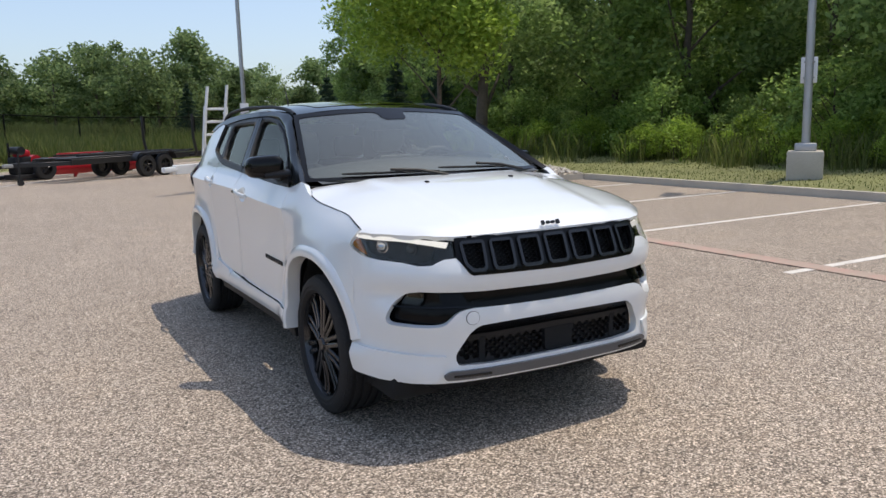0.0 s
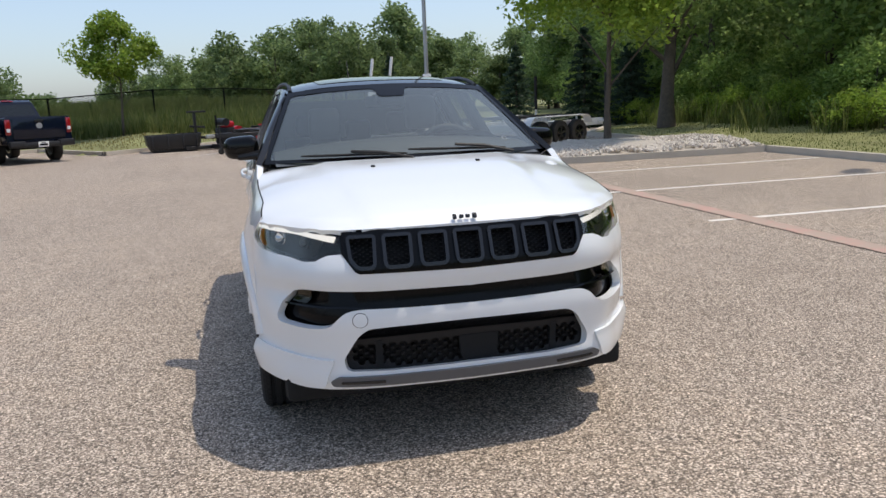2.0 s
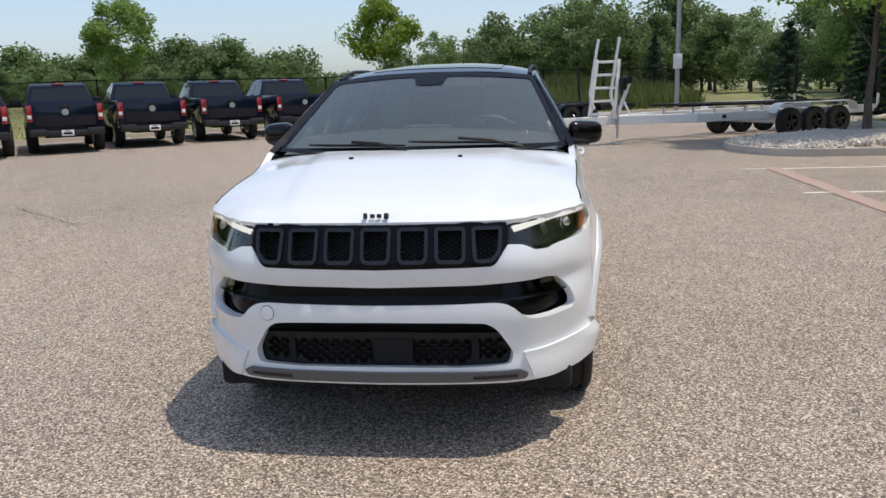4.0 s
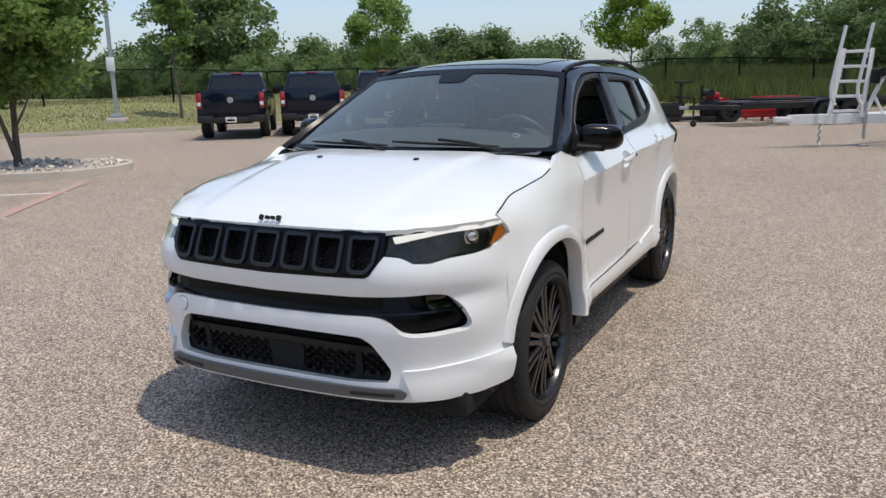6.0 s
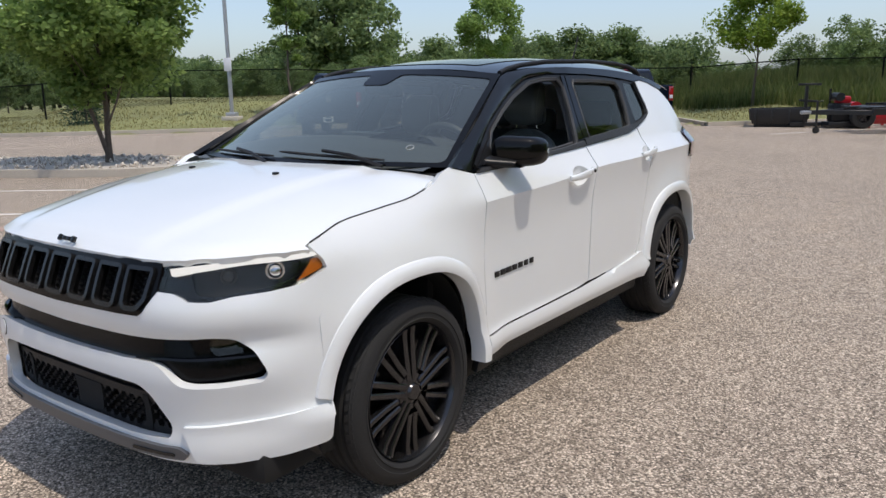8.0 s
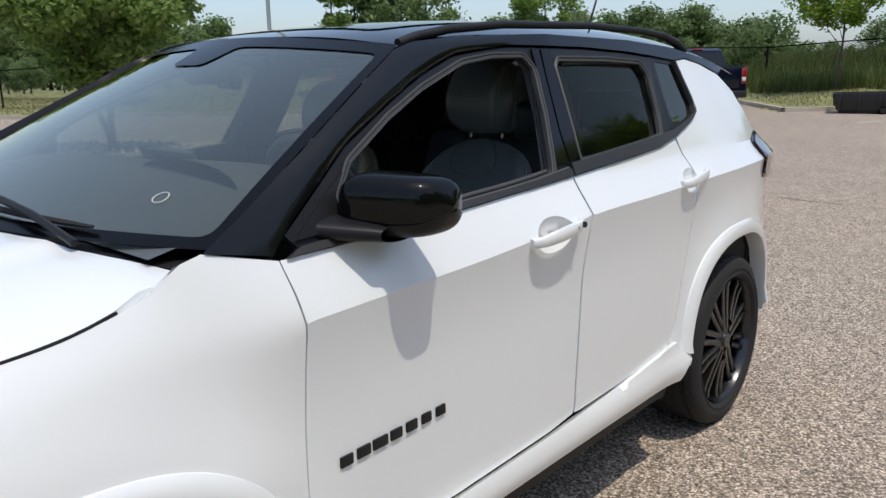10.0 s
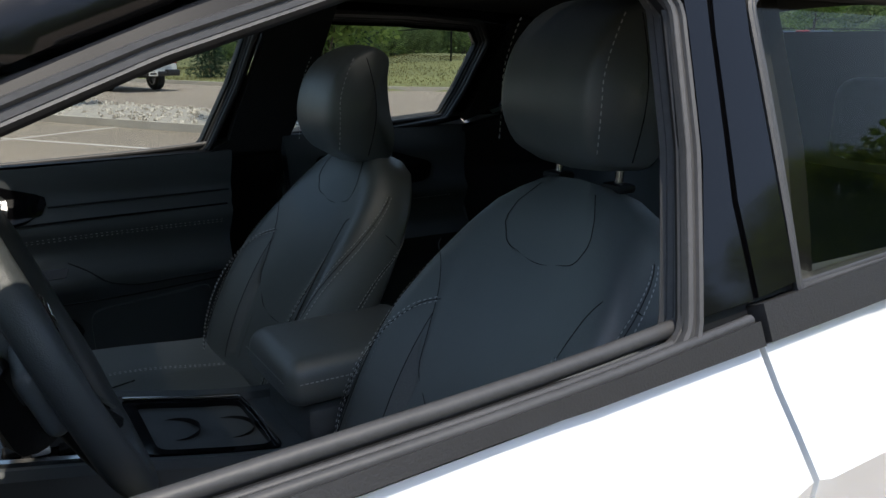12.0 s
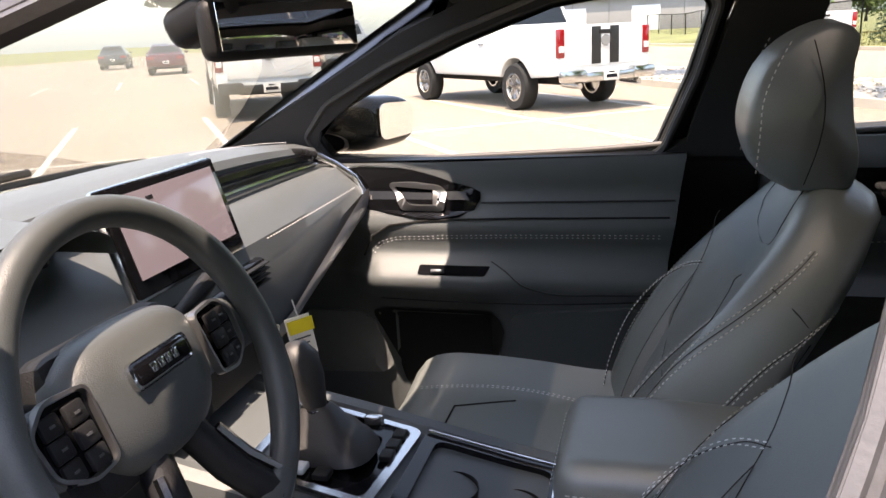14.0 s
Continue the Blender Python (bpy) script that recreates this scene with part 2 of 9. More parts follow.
M = {
    "asphalt": asphalt_material(),
    "grass": simple("mown_grass", (0.19, 0.195, 0.075), 0.95, vary=0.45, grain=9, blotch=0.35, bump=0.8),
    "kerb": simple("concrete", (0.50, 0.45, 0.38), 0.9, vary=0.18, grain=60, blotch=1.5, bump=0.5),
    "stone": simple("river_stone", (0.42, 0.38, 0.33), 0.85, vary=0.35, grain=25, blotch=7, bump=0.3),
    "line_white": worn_paint("worn_white_line_paint", (0.70, 0.66, 0.60), (0.40, 0.34, 0.28), 0.60),
    "line_red": worn_paint("faded_red_line_paint", (0.50, 0.265, 0.22), (0.38, 0.295, 0.235), 0.465),
    "paint_white": simple("white_car_paint", (0.775, 0.80, 0.805), 0.3, vary=0.006, grain=300, blotch=2, coat=1.0, rspan=0.0),
    "gloss_black": simple("gloss_black_paint", (0.004, 0.004, 0.0042), 0.06, vary=0.2, grain=300, spec=0.26, rspan=0.0),
    "pillar_black": simple("gloss_black_pillar_paint", (0.004, 0.004, 0.0042), 0.16, vary=0.2, grain=300, spec=0.4, rspan=0.04),
    "piano": simple("gloss_black_plastic", (0.005, 0.005, 0.006), 0.08, vary=0.2, grain=200, spec=0.28),
    "plastic": simple("matte_black_plastic", (0.013, 0.013, 0.014), 0.5, vary=0.2, grain=500, bump=0.3, spec=0.28),
    "satin_black": simple("satin_black_frame", (0.012, 0.012, 0.013), 0.34, vary=0.15, grain=300, spec=0.22),
    "red_dark": simple("smoked_red_lens", (0.05, 0.004, 0.006), 0.12, vary=0.1, coat=1.0),
    "seal": simple("dusty_seal_rubber", (0.055, 0.055, 0.056), 0.5, vary=0.2, grain=150, blotch=9, bump=0.2),
    "trim_black": simple("grained_black_trim", (0.028, 0.028, 0.029), 0.48, vary=0.2, grain=500, bump=0.3),
    "deep_black": simple("deep_black_plastic", (0.004, 0.004, 0.0045), 0.16, vary=0.2, grain=300, spec=0.16),
    "dark": simple("unlit_black_lining", (0.008, 0.008, 0.008), 0.9, vary=0.2),
    "grey": simple("satin_grey_paint", (0.12, 0.125, 0.135), 0.38, 0.5, vary=0.05),
    "steel_grey": simple("smoked_grey_metal", (0.045, 0.046, 0.048), 0.26, 0.8, vary=0.06),
    "rubber": simple("tyre_rubber", (0.014, 0.014, 0.0145), 0.8, vary=0.25, grain=120, blotch=10, bump=0.3),
    "alloy": simple("dark_alloy", (0.062, 0.062, 0.065), 0.2, 0.85, vary=0.08),
    "disc": simple("brake_disc_steel", (0.22, 0.2, 0.18), 0.4, 0.9, vary=0.15),
    "chrome": simple("satin_chrome", (0.62, 0.62, 0.62), 0.18, 1.0, vary=0.02),
    "satin_silver": simple("satin_silver_trim", (0.50, 0.50, 0.51), 0.38, 0.85, vary=0.02),
    "satin_grey_metal": simple("satin_door_metal", (0.30, 0.30, 0.305), 0.32, 0.9, vary=0.05),
    "mirror": simple("mirror_silver", (0.85, 0.85, 0.85), 0.02, 1.0, vary=0.0),
    "leather": simple("black_leather", (0.128, 0.143, 0.141), 0.33, vary=0.15, grain=700, blotch=6, bump=0.3, spec=1.0),
    "leather_fine": simple("black_perforated_leather", (0.15, 0.157, 0.155), 0.5, vary=0.3, grain=500, blotch=6, bump=0.5),
    "soft": simple("soft_black_trim", (0.082, 0.091, 0.094), 0.42, vary=0.15, grain=800, blotch=5, bump=0.3),
    "wheel_leather": simple("smooth_black_leather", (0.060, 0.066, 0.067), 0.38, vary=0.15, grain=700, blotch=6, bump=0.3),
    "sewn": simple("sewn_joint", (0.02, 0.02, 0.02), 0.8, vary=0.1),
    "strip_light": glow("lit_white_strip", (1.0, 1.0, 1.0), 0.75),
    "carpet": simple("black_carpet", (0.022, 0.022, 0.022), 0.95, vary=0.3, grain=400, bump=0.6),
    "stitch": simple("grey_thread", (0.58, 0.59, 0.58), 0.7, vary=0.1),
    "headliner": simple("black_headliner", (0.032, 0.032, 0.032), 0.95, vary=0.2, grain=500, bump=0.3),
    "amber": simple("amber_lens", (0.42, 0.11, 0.015), 0.15, vary=0.1, coat=1.0),
    "red_lens": simple("red_lens", (0.30, 0.008, 0.012), 0.15, vary=0.1, coat=1.0),
    "lamp_white": simple("white_reflector", (0.75, 0.76, 0.78), 0.2, vary=0.03),
    "glass": pane("clear_glass", (0.57, 0.61, 0.56), 0.01, 0.09, 2.4),
    "glass_dark": pane("privacy_glass", (0.10, 0.105, 0.11), 0.01, 0.05, 4.0),
    "glass_side": pane("green_tinted_side_glass", (0.51, 0.545, 0.515), 0.01, 0.022, 5.0),
    "glass_roof": pane("dark_roof_glass", (0.045, 0.046, 0.045), 0.01, 0.03, 4.0),
    "glass_lamp": pane("lamp_glass", (0.9, 0.91, 0.92), 0.01, 0.04),
    "galv": simple("galvanised_steel", (0.42, 0.43, 0.44), 0.45, 0.6, vary=0.1),
    "white_paint": simple("white_trailer_paint", (0.72, 0.73, 0.73), 0.4, vary=0.05),
    "black_paint": simple("black_steel_paint", (0.015, 0.015, 0.016), 0.45, vary=0.2),
    "red_paint": simple("red_steel_paint", (0.42, 0.012, 0.02), 0.4, vary=0.12),
    "navy": simple("dark_blue_car_paint", (0.004, 0.007, 0.018), 0.12, vary=0.1, spec=0.4),
    "maroon": simple("maroon_car_paint", (0.10, 0.008, 0.012), 0.2, vary=0.1, coat=1.0),
    "silver": simple("silver_car_paint", (0.4, 0.41, 0.42), 0.25, 0.4, vary=0.04, coat=1.0),
    "bark": simple("grey_brown_bark", (0.10, 0.080, 0.062), 0.9, vary=0.4, grain=22, blotch=5, bump=1.0),
    "fence": simple("black_chain_link", (0.008, 0.009, 0.008), 0.9, vary=0.2, spec=0.1),
    "siding": simple("grey_metal_siding", (0.30, 0.29, 0.30), 0.6, vary=0.08, grain=3, blotch=0.4),
    "roofing": simple("dark_metal_roof", (0.10, 0.09, 0.09), 0.6, vary=0.1),
    "leaf_dark": leaf_material("dark_leaves", (0.125, 0.205, 0.062), (0.38, 0.50, 0.18)),
    "leaf_mid": leaf_material("mid_leaves", (0.13, 0.22, 0.055), (0.34, 0.47, 0.14)),
    "leaf_far": leaf_material("far_leaves", (0.095, 0.155, 0.062), (0.28, 0.365, 0.15)),
    "dry_blade": leaf_material("dry_grass_blades", (0.15, 0.135, 0.05), (0.36, 0.31, 0.14)),
    "leaf_light": leaf_material("light_leaves", (0.16, 0.27, 0.04), (0.34, 0.45, 0.08)),
    "needle": leaf_material("spruce_needles", (0.028, 0.06, 0.036), (0.07, 0.11, 0.07)),
    "blade": leaf_material("grass_blades", (0.07, 0.11, 0.025), (0.22, 0.24, 0.085)),
    "screen": glow("lit_screen", (0.45, 0.38, 0.44), 0.10),
    "sticker": simple("yellow_paper", (0.75, 0.62, 0.03), 0.6, vary=0.05),
    "paper": simple("white_paper", (0.75, 0.74, 0.7), 0.7, vary=0.05),
}


# ---- mesh helpers ----
def mesh_of(name, verts, faces, material, sharp=40, smooth=True):
    me = bpy.data.meshes.new(name)
    me.from_pydata([tuple(v) for v in verts], [], faces)
    me.update()
    if smooth:
        me.shade_smooth()
        me.set_sharp_from_angle(angle=radians(sharp))
    me.materials.append(material)
    return me


def put(name, me, parent=None, label="", m=None):
    ob = new(name, me)
    if parent is not None:
        ob.parent = parent
    if m is not None:
        ob.matrix_basis = m
    if label:
        ob["label"] = label
    return ob


def part(name, bm, material, parent, label="", sharp=40, m=None, recalc=True):
    """Links a bmesh as one mesh object under a thing or a part."""
    if recalc:
        bmesh.ops.recalc_face_normals(bm, faces=bm.faces)
    me = bpy.data.meshes.new(name)
    bm.to_mesh(me)
    bm.free()
    me.shade_smooth()
    me.set_sharp_from_angle(angle=radians(sharp))
    me.materials.append(material)
    return put(name, me, parent, label, m)


def thing(name, label, category, m=None, group="", kind=""):
    ob = new(name)
    ob.empty_display_size = 0.2
    if m is not None:
        ob.matrix_basis = m
    return tagged(ob, label, category, group, kind)


def box(bm, centre, size, bevel=0.0, rot=None, seg=2):
    """Adds a box, bevelled, to bm."""
    c = bmesh.ops.create_cube(bm, size=1.0)
    vs = c["verts"]
    m = Matrix.Translation(centre) @ (rot.to_4x4() if rot is not None else Matrix()) @ Matrix.Diagonal((*size, 1))
    bmesh.ops.transform(bm, matrix=m, verts=vs)
    if bevel:
        es = list({e for v in vs for e in v.link_edges})
        bmesh.ops.bevel(bm, geom=es, offset=bevel, segments=seg, profile=0.5, affect="EDGES")
    return bm


def boxed(centre, size, bevel=0.0, rot=None, seg=2):
    return box(bmesh.new(), centre, size, bevel, rot, seg)


def rod(bm, a, b, r0, r1=None, n=10, caps=True):
    """Adds a round bar from a to b."""
    a, b = Vector(a), Vector(b)
    d = b - a
    m = Matrix.Translation((a + b) / 2) @ d.to_track_quat("Z", "Y").to_matrix().to_4x4()
    bmesh.ops.create_cone(bm, cap_ends=caps, segments=n, radius1=r0, radius2=r0 if r1 is None else r1, depth=d.length, matrix=m)
    return bm


def tube(points, r, n=8, closed=False, radii=None):
    """Vertices and faces of a tube along points."""
    P = [Vector(p) for p in points]
    k = len(P)
    vs, fs = [], []
    up = Vector((0.13, 0.21, 1)).normalized()
    prev = None
    for i, p in enumerate(P):
        t = (P[(i + 1) % k] - P[i - 1]) if (closed or 0 < i < k - 1) else (P[1] - P[0] if i == 0 else P[-1] - P[-2])
        t.normalize()
        if prev is None:
            a = t.cross(up).normalized() if abs(t.dot(up)) < 0.98 else t.cross(Vector((1, 0, 0))).normalized()
        else:
            a = (prev - t * prev.dot(t)).normalized()
        prev = a
        b = t.cross(a)
        rr = radii[i] if radii else r
        for j in range(n):
            w = 2 * math.pi * j / n
            vs.append(p + (a * math.cos(w) + b * math.sin(w)) * rr)
    for i in range(k if closed else k - 1):
        for j in range(n):
            q = (i + 1) % k
            fs.append((i * n + j, i * n + (j + 1) % n, q * n + (j + 1) % n, q * n + j))
    if not closed:
        fs.append(tuple(range(n))[::-1])
        fs.append(tuple((k - 1) * n + j for j in range(n)))
    return vs, fs


def tube_part(name, points, r, material, parent, label="", n=8, closed=False, radii=None):
    vs, fs = tube(points, r, n, closed, radii)
    return put(name, mesh_of(name, vs, fs, material, 50), parent, label)


def lathe(profile, n=48, closed=False):
    """Profile rows of (radius, x), turned round the x axis."""
    vs, fs = [], []
    k = len(profile)
    for j in range(n):
        w = 2 * math.pi * j / n
        for r, x in profile:
            vs.append((x, r * math.cos(w), r * math.sin(w)))
    for j in range(n):
        q = (j + 1) % n
        for i in range(k if closed else k - 1):
            p = (i + 1) % k
            fs.append((j * k + i, j * k + p, q * k + p, q * k + i))
    return vs, fs


def spline(points, n):
    """n points along a smooth curve through the given points (Catmull-Rom by chord length)."""
    P = np.array(points, float)
    d = np.r_[0, np.cumsum(np.linalg.norm(np.diff(P, axis=0), axis=1))]
    t = np.linspace(0, d[-1], n)
    m = np.gradient(P, d, axis=0)
    i = np.clip(np.searchsorted(d, t, side="right") - 1, 0, len(P) - 2)
    h = (d[i + 1] - d[i])[:, None]
    u = ((t - d[i]) / h[:, 0])[:, None]
    return (2 * u**3 - 3 * u**2 + 1) * P[i] + (u**3 - 2 * u**2 + u) * h * m[i] + (-2 * u**3 + 3 * u**2) * P[i + 1] + (u**3 - u**2) * h * m[i + 1]


def curve(xs, ys):
    """A smooth function through the points (xs, ys), held flat outside."""
    xs, ys = np.array(xs, float), np.array(ys, float)
    m = np.gradient(ys, xs)

    def f(x):
        x = min(max(x, xs[0]), xs[-1])
        i = min(max(int(np.searchsorted(xs, x, side="right")) - 1, 0), len(xs) - 2)
        h = xs[i + 1] - xs[i]
        u = (x - xs[i]) / h
        return float((2 * u**3 - 3 * u**2 + 1) * ys[i] + (u**3 - 2 * u**2 + u) * h * m[i] + (-2 * u**3 + 3 * u**2) * ys[i + 1] + (u**3 - u**2) * h * m[i + 1])

    return f


def inside(p, poly):
    x, y = p
    hit = False
    for i in range(len(poly)):
        (x0, y0), (x1, y1) = poly[i - 1], poly[i]
        if (y0 > y) != (y1 > y) and x < (x1 - x0) * (y - y0) / (y1 - y0) + x0:
            hit = not hit
    return hit


def dense(poly, step):
    """A closed outline with its edges cut to about step."""
    out = []
    for i in range(len(poly)):
        a, b = Vector(poly[i - 1]), Vector(poly[i])
        k = max(1, int((b - a).length / step + 0.5))
        out += [tuple(a.lerp(b, j / k)) for j in range(k)]
    return out


def rounded(poly, r, n=4):
    """A closed outline with its corners rounded."""
    out = []
    k = len(poly)
    for i in range(k):
        p, a, b = Vector(poly[i]), Vector(poly[i - 1]), Vector(poly[(i + 1) % k])
        ra = min(r, (a - p).length * 0.45)
        rb = min(r, (b - p).length * 0.45)
        s, e = p + (a - p).normalized() * ra, p + (b - p).normalized() * rb
        for j in range(n + 1):
            u = j / n
            out.append(tuple(s * (1 - u) ** 2 + p * 2 * u * (1 - u) + e * u**2))
    return out


def resample(points, step):
    out = []
    for a, b in zip(points[:-1], points[1:]):
        a, b = Vector(a), Vector(b)
        k = max(1, int((b - a).length / step))
        out += [tuple(a.lerp(b, i / k)) for i in range(k)]
    return out + [tuple(points[-1])]


def skin_data(fn, outer, holes=(), step=0.03, depth=0.02, offset=0.0, out=None, lines=()):
    """A sheet cut along outlines in the flat (a, b) of a surface fn(a, b), with rims that turn inwards by depth.
    out: a point that the outside faces away from. lines: creases that the mesh follows."""
    loops = [dense(outer, step)] + [dense(h, step) for h in holes]
    pts, edges = [], []
    for lp in loops:
        s = len(pts)
        pts += [Vector(p) for p in lp]
        edges += [(s + i, s + (i + 1) % len(lp)) for i in range(len(lp))]
    for ln in lines:
        s = len(pts)
        pts += [Vector(p) for p in resample(ln, step * 0.8)]
        edges += [(i, i + 1) for i in range(s, len(pts) - 1)]
    lo = Vector((min(p[0] for p in outer), min(p[1] for p in outer)))
    hi = Vector((max(p[0] for p in outer), max(p[1] for p in outer)))
    P = np.array([tuple(p) for p in pts])
    na, nb = int((hi.x - lo.x) / step) + 1, int((hi.y - lo.y) / step) + 1
    for i in range(1, na):
        for j in range(1, nb):
            q = (lo.x + (hi.x - lo.x) * i / na, lo.y + (hi.y - lo.y) * j / nb)
            if inside(q, outer) and not any(inside(q, h) for h in holes) and np.min(np.hypot(P[:, 0] - q[0], P[:, 1] - q[1])) > step * 0.45:
                pts.append(Vector(q))
    from mathutils.geometry import delaunay_2d_cdt
    v2, _, tris, *_ = delaunay_2d_cdt(pts, edges, [], 0, 1e-6)
    keep = []
    for t in tris:
        c = sum((v2[i] for i in t), Vector((0, 0))) / len(t)
        if inside(c, outer) and not any(inside(c, h) for h in holes):
            keep.append(tuple(t))
    e = 1e-3
    pos, nor = [], []
    for p in v2:
        c = Vector(fn(p[0], p[1]))
        n = (Vector(fn(p[0] + e, p[1])) - Vector(fn(p[0] - e, p[1]))).cross(Vector(fn(p[0], p[1] + e)) - Vector(fn(p[0], p[1] - e)))
        n.normalize()
        if out is not None and n.dot(c - Vector(out)) < 0:
            n.negate()
        pos.append(c + n * offset)
        nor.append(n)
    t = keep[0]
    fnorm = (pos[t[1]] - pos[t[0]]).cross(pos[t[2]] - pos[t[0]])
    if fnorm.dot(nor[t[0]]) < 0:
        keep = [f[::-1] for f in keep]
    verts, faces = list(pos), list(keep)
    if depth:
        count = {}
        for f in keep:
            for i in range(3):
                a, b = f[i], f[(i + 1) % 3]
                count[(a, b)] = 1
        rim = {}
        for (a, b) in list(count):
            if (b, a) not in count:
                for k in (a, b):
                    if k not in rim:
                        rim[k] = len(verts)
                        verts.append(pos[k] - nor[k] * depth)
                faces.append((b, a, rim[a], rim[b]))
    used = sorted({i for f in faces for i in f})
    back = {o: n for n, o in enumerate(used)}
    return [verts[i] for i in used], [tuple(back[i] for i in f) for f in faces]


def flip_x(verts, faces):
    return [Vector((-v[0], v[1], v[2])) for v in verts], [f[::-1] for f in faces]


def skin(name, fn, outer, material, parent, holes=(), step=0.03, depth=0.02, offset=0.0, out=None, label="", side=1, sharp=35, lines=()):
    vs, fs = skin_data(fn, outer, holes, step, depth, offset, out, lines)
    if side < 0:
        vs, fs = flip_x(vs, fs)
    return put(name, mesh_of(name, vs, fs, material, sharp), parent, label)


def sheet(fn, nu, nv, wrap_u=False):
    """Vertices and faces of a grid fn(u, v), u and v from 0 to 1."""
    vs = [fn(i / (nu if wrap_u else nu - 1), j / (nv - 1)) for i in range(nu) for j in range(nv)]
    fs = []
    for i in range(nu if wrap_u else nu - 1):
        for j in range(nv - 1):
            q = (i + 1) % nu
            fs.append((i * nv + j, q * nv + j, q * nv + j + 1, i * nv + j + 1))
    return vs, fs


# ---- ground, lot, kerbs ----
LOT = [(10.1, -70), (10.1, 21), (16, 30), (9, 37), (2, 32), (-1.5, 29.6), (-3.3, 27.2), (-4.7, 25.9), (-5.9, 24.6), (-9.3, 29.9), (-12, 27.3), (-17.3, 21.5), (-19.5, 18.3), (-22.0, 14.6), (-26, 10.5), (-33, 7.2), (-40, 4.2), (-46, 1), (-74, -8), (-150, -30), (-150, -70)]


def off_lot(X, Y):
    """The distance to the lot's edge, over 0 outside it."""
    d, ins = np.full(X.shape, 1e9), np.zeros(X.shape, bool)
    for i in range(len(LOT)):
        (x0, y0), (x1, y1) = LOT[i - 1], LOT[i]
        ex, ey = x1 - x0, y1 - y0
        t = np.clip(((X - x0) * ex + (Y - y0) * ey) / (ex * ex + ey * ey), 0, 1)
        d = np.minimum(d, np.hypot(X - x0 - t * ex, Y - y0 - t * ey))
        cross = ((y0 > Y) != (y1 > Y)) & (X < ex * (Y - y0) / (ey if abs(ey) > 1e-9 else 1e-9) + x0)
        ins ^= cross
    return np.where(ins, -d, d)


def ground_height(X, Y):
    d = off_lot(X, Y)
    h = np.where(d < 0.2, -0.06, 0.10)
    north = np.clip((Y + 0.60 * X + 6) / 6, 0.25, 1) * np.clip((12 - X) / 6, 0, 1)
    bank = (0.95 + 0.25 * np.clip((X + 22) / 8, 0, 1)) * np.clip(d / 9, 0, 1) ** 1.15
    drop = -5.0 * np.clip((d - 24) / 45, 0, 1)
    bump = 0.10 * np.sin(X * 0.55 + 1.3) * np.sin(Y * 0.43) * np.clip(d / 4, 0, 1)
    east = 0.35 * np.clip(d / 8, 0, 1) * np.clip((X - 9) / 4, 0, 1)
    return np.where(d < 0.2, h, 0.10 + north * (bank + drop) + bump + east)


def spread(c, n, near, far):
    u = np.linspace(-1, 1, n)
    return c + np.sinh(u * near) / np.sinh(near) * far


gx, gy = spread(-5.0, 190, 5.6, 1500), spread(18.0, 190, 5.6, 1500)
GX, GY = np.meshgrid(gx, gy, indexing="ij")
GZ = ground_height(GX, GY)
n = len(gx)
gverts = np.stack([GX, GY, GZ], -1).reshape(-1, 3)
gfaces = [(i * n + j, (i + 1) * n + j, (i + 1) * n + j + 1, i * n + j + 1) for i in range(n - 1) for j in range(n - 1)]
ground = put("ground", mesh_of("ground", gverts, gfaces, M["grass"], 180))
tagged(ground, "uneven dry green grass ground round the lot", "ground", kind="structure")

lot_me = mesh_of("parking_lot", [(x, y, 0) for x, y in LOT], [tuple(range(len(LOT)))], M["asphalt"], 180)
tagged(put("parking_lot", lot_me), "sunlit weathered beige asphalt parking lot", "parking lot", kind="structure")


def kerb_along(points, name, label, w=0.16, h=0.14, closed=False):
    """A cast kerb with a rounded top along points, cut into cast lengths."""
    P = [Vector((x, y, 0)) for x, y in points]
    prof = [(-w / 2 - 0.02, -0.05), (-w / 2, h - 0.03), (-w / 2 + 0.03, h), (w / 2, h), (w / 2, -0.05)]
    vs, fs = [], []
    k = len(P)
    for i, p in enumerate(P):
        a = P[i - 1] if (closed or i) else p
        b = P[(i + 1) % k] if (closed or i < k - 1) else p
        t = (b - a).normalized()
        s = Vector((t.y, -t.x, 0))
        vs += [p + s * (-q) + Vector((0, 0, z)) for q, z in prof]
    m = len(prof)
    for i in range(k if closed else k - 1):
        q = (i + 1) % k
        fs += [(i * m + j, q * m + j, q * m + j + 1, i * m + j + 1) for j in range(m - 1)]
    ob = put(name, mesh_of(name, vs, fs, M["kerb"], 30))
    return tagged(ob, label, "kerb", kind="structure")


kerb_along(resample(LOT[:9], 3), "kerb", "pale cast concrete kerb along the grass")
kerb_along(resample(LOT[8:19], 3), "kerb", "pale cast concrete kerb below the grassy bank")


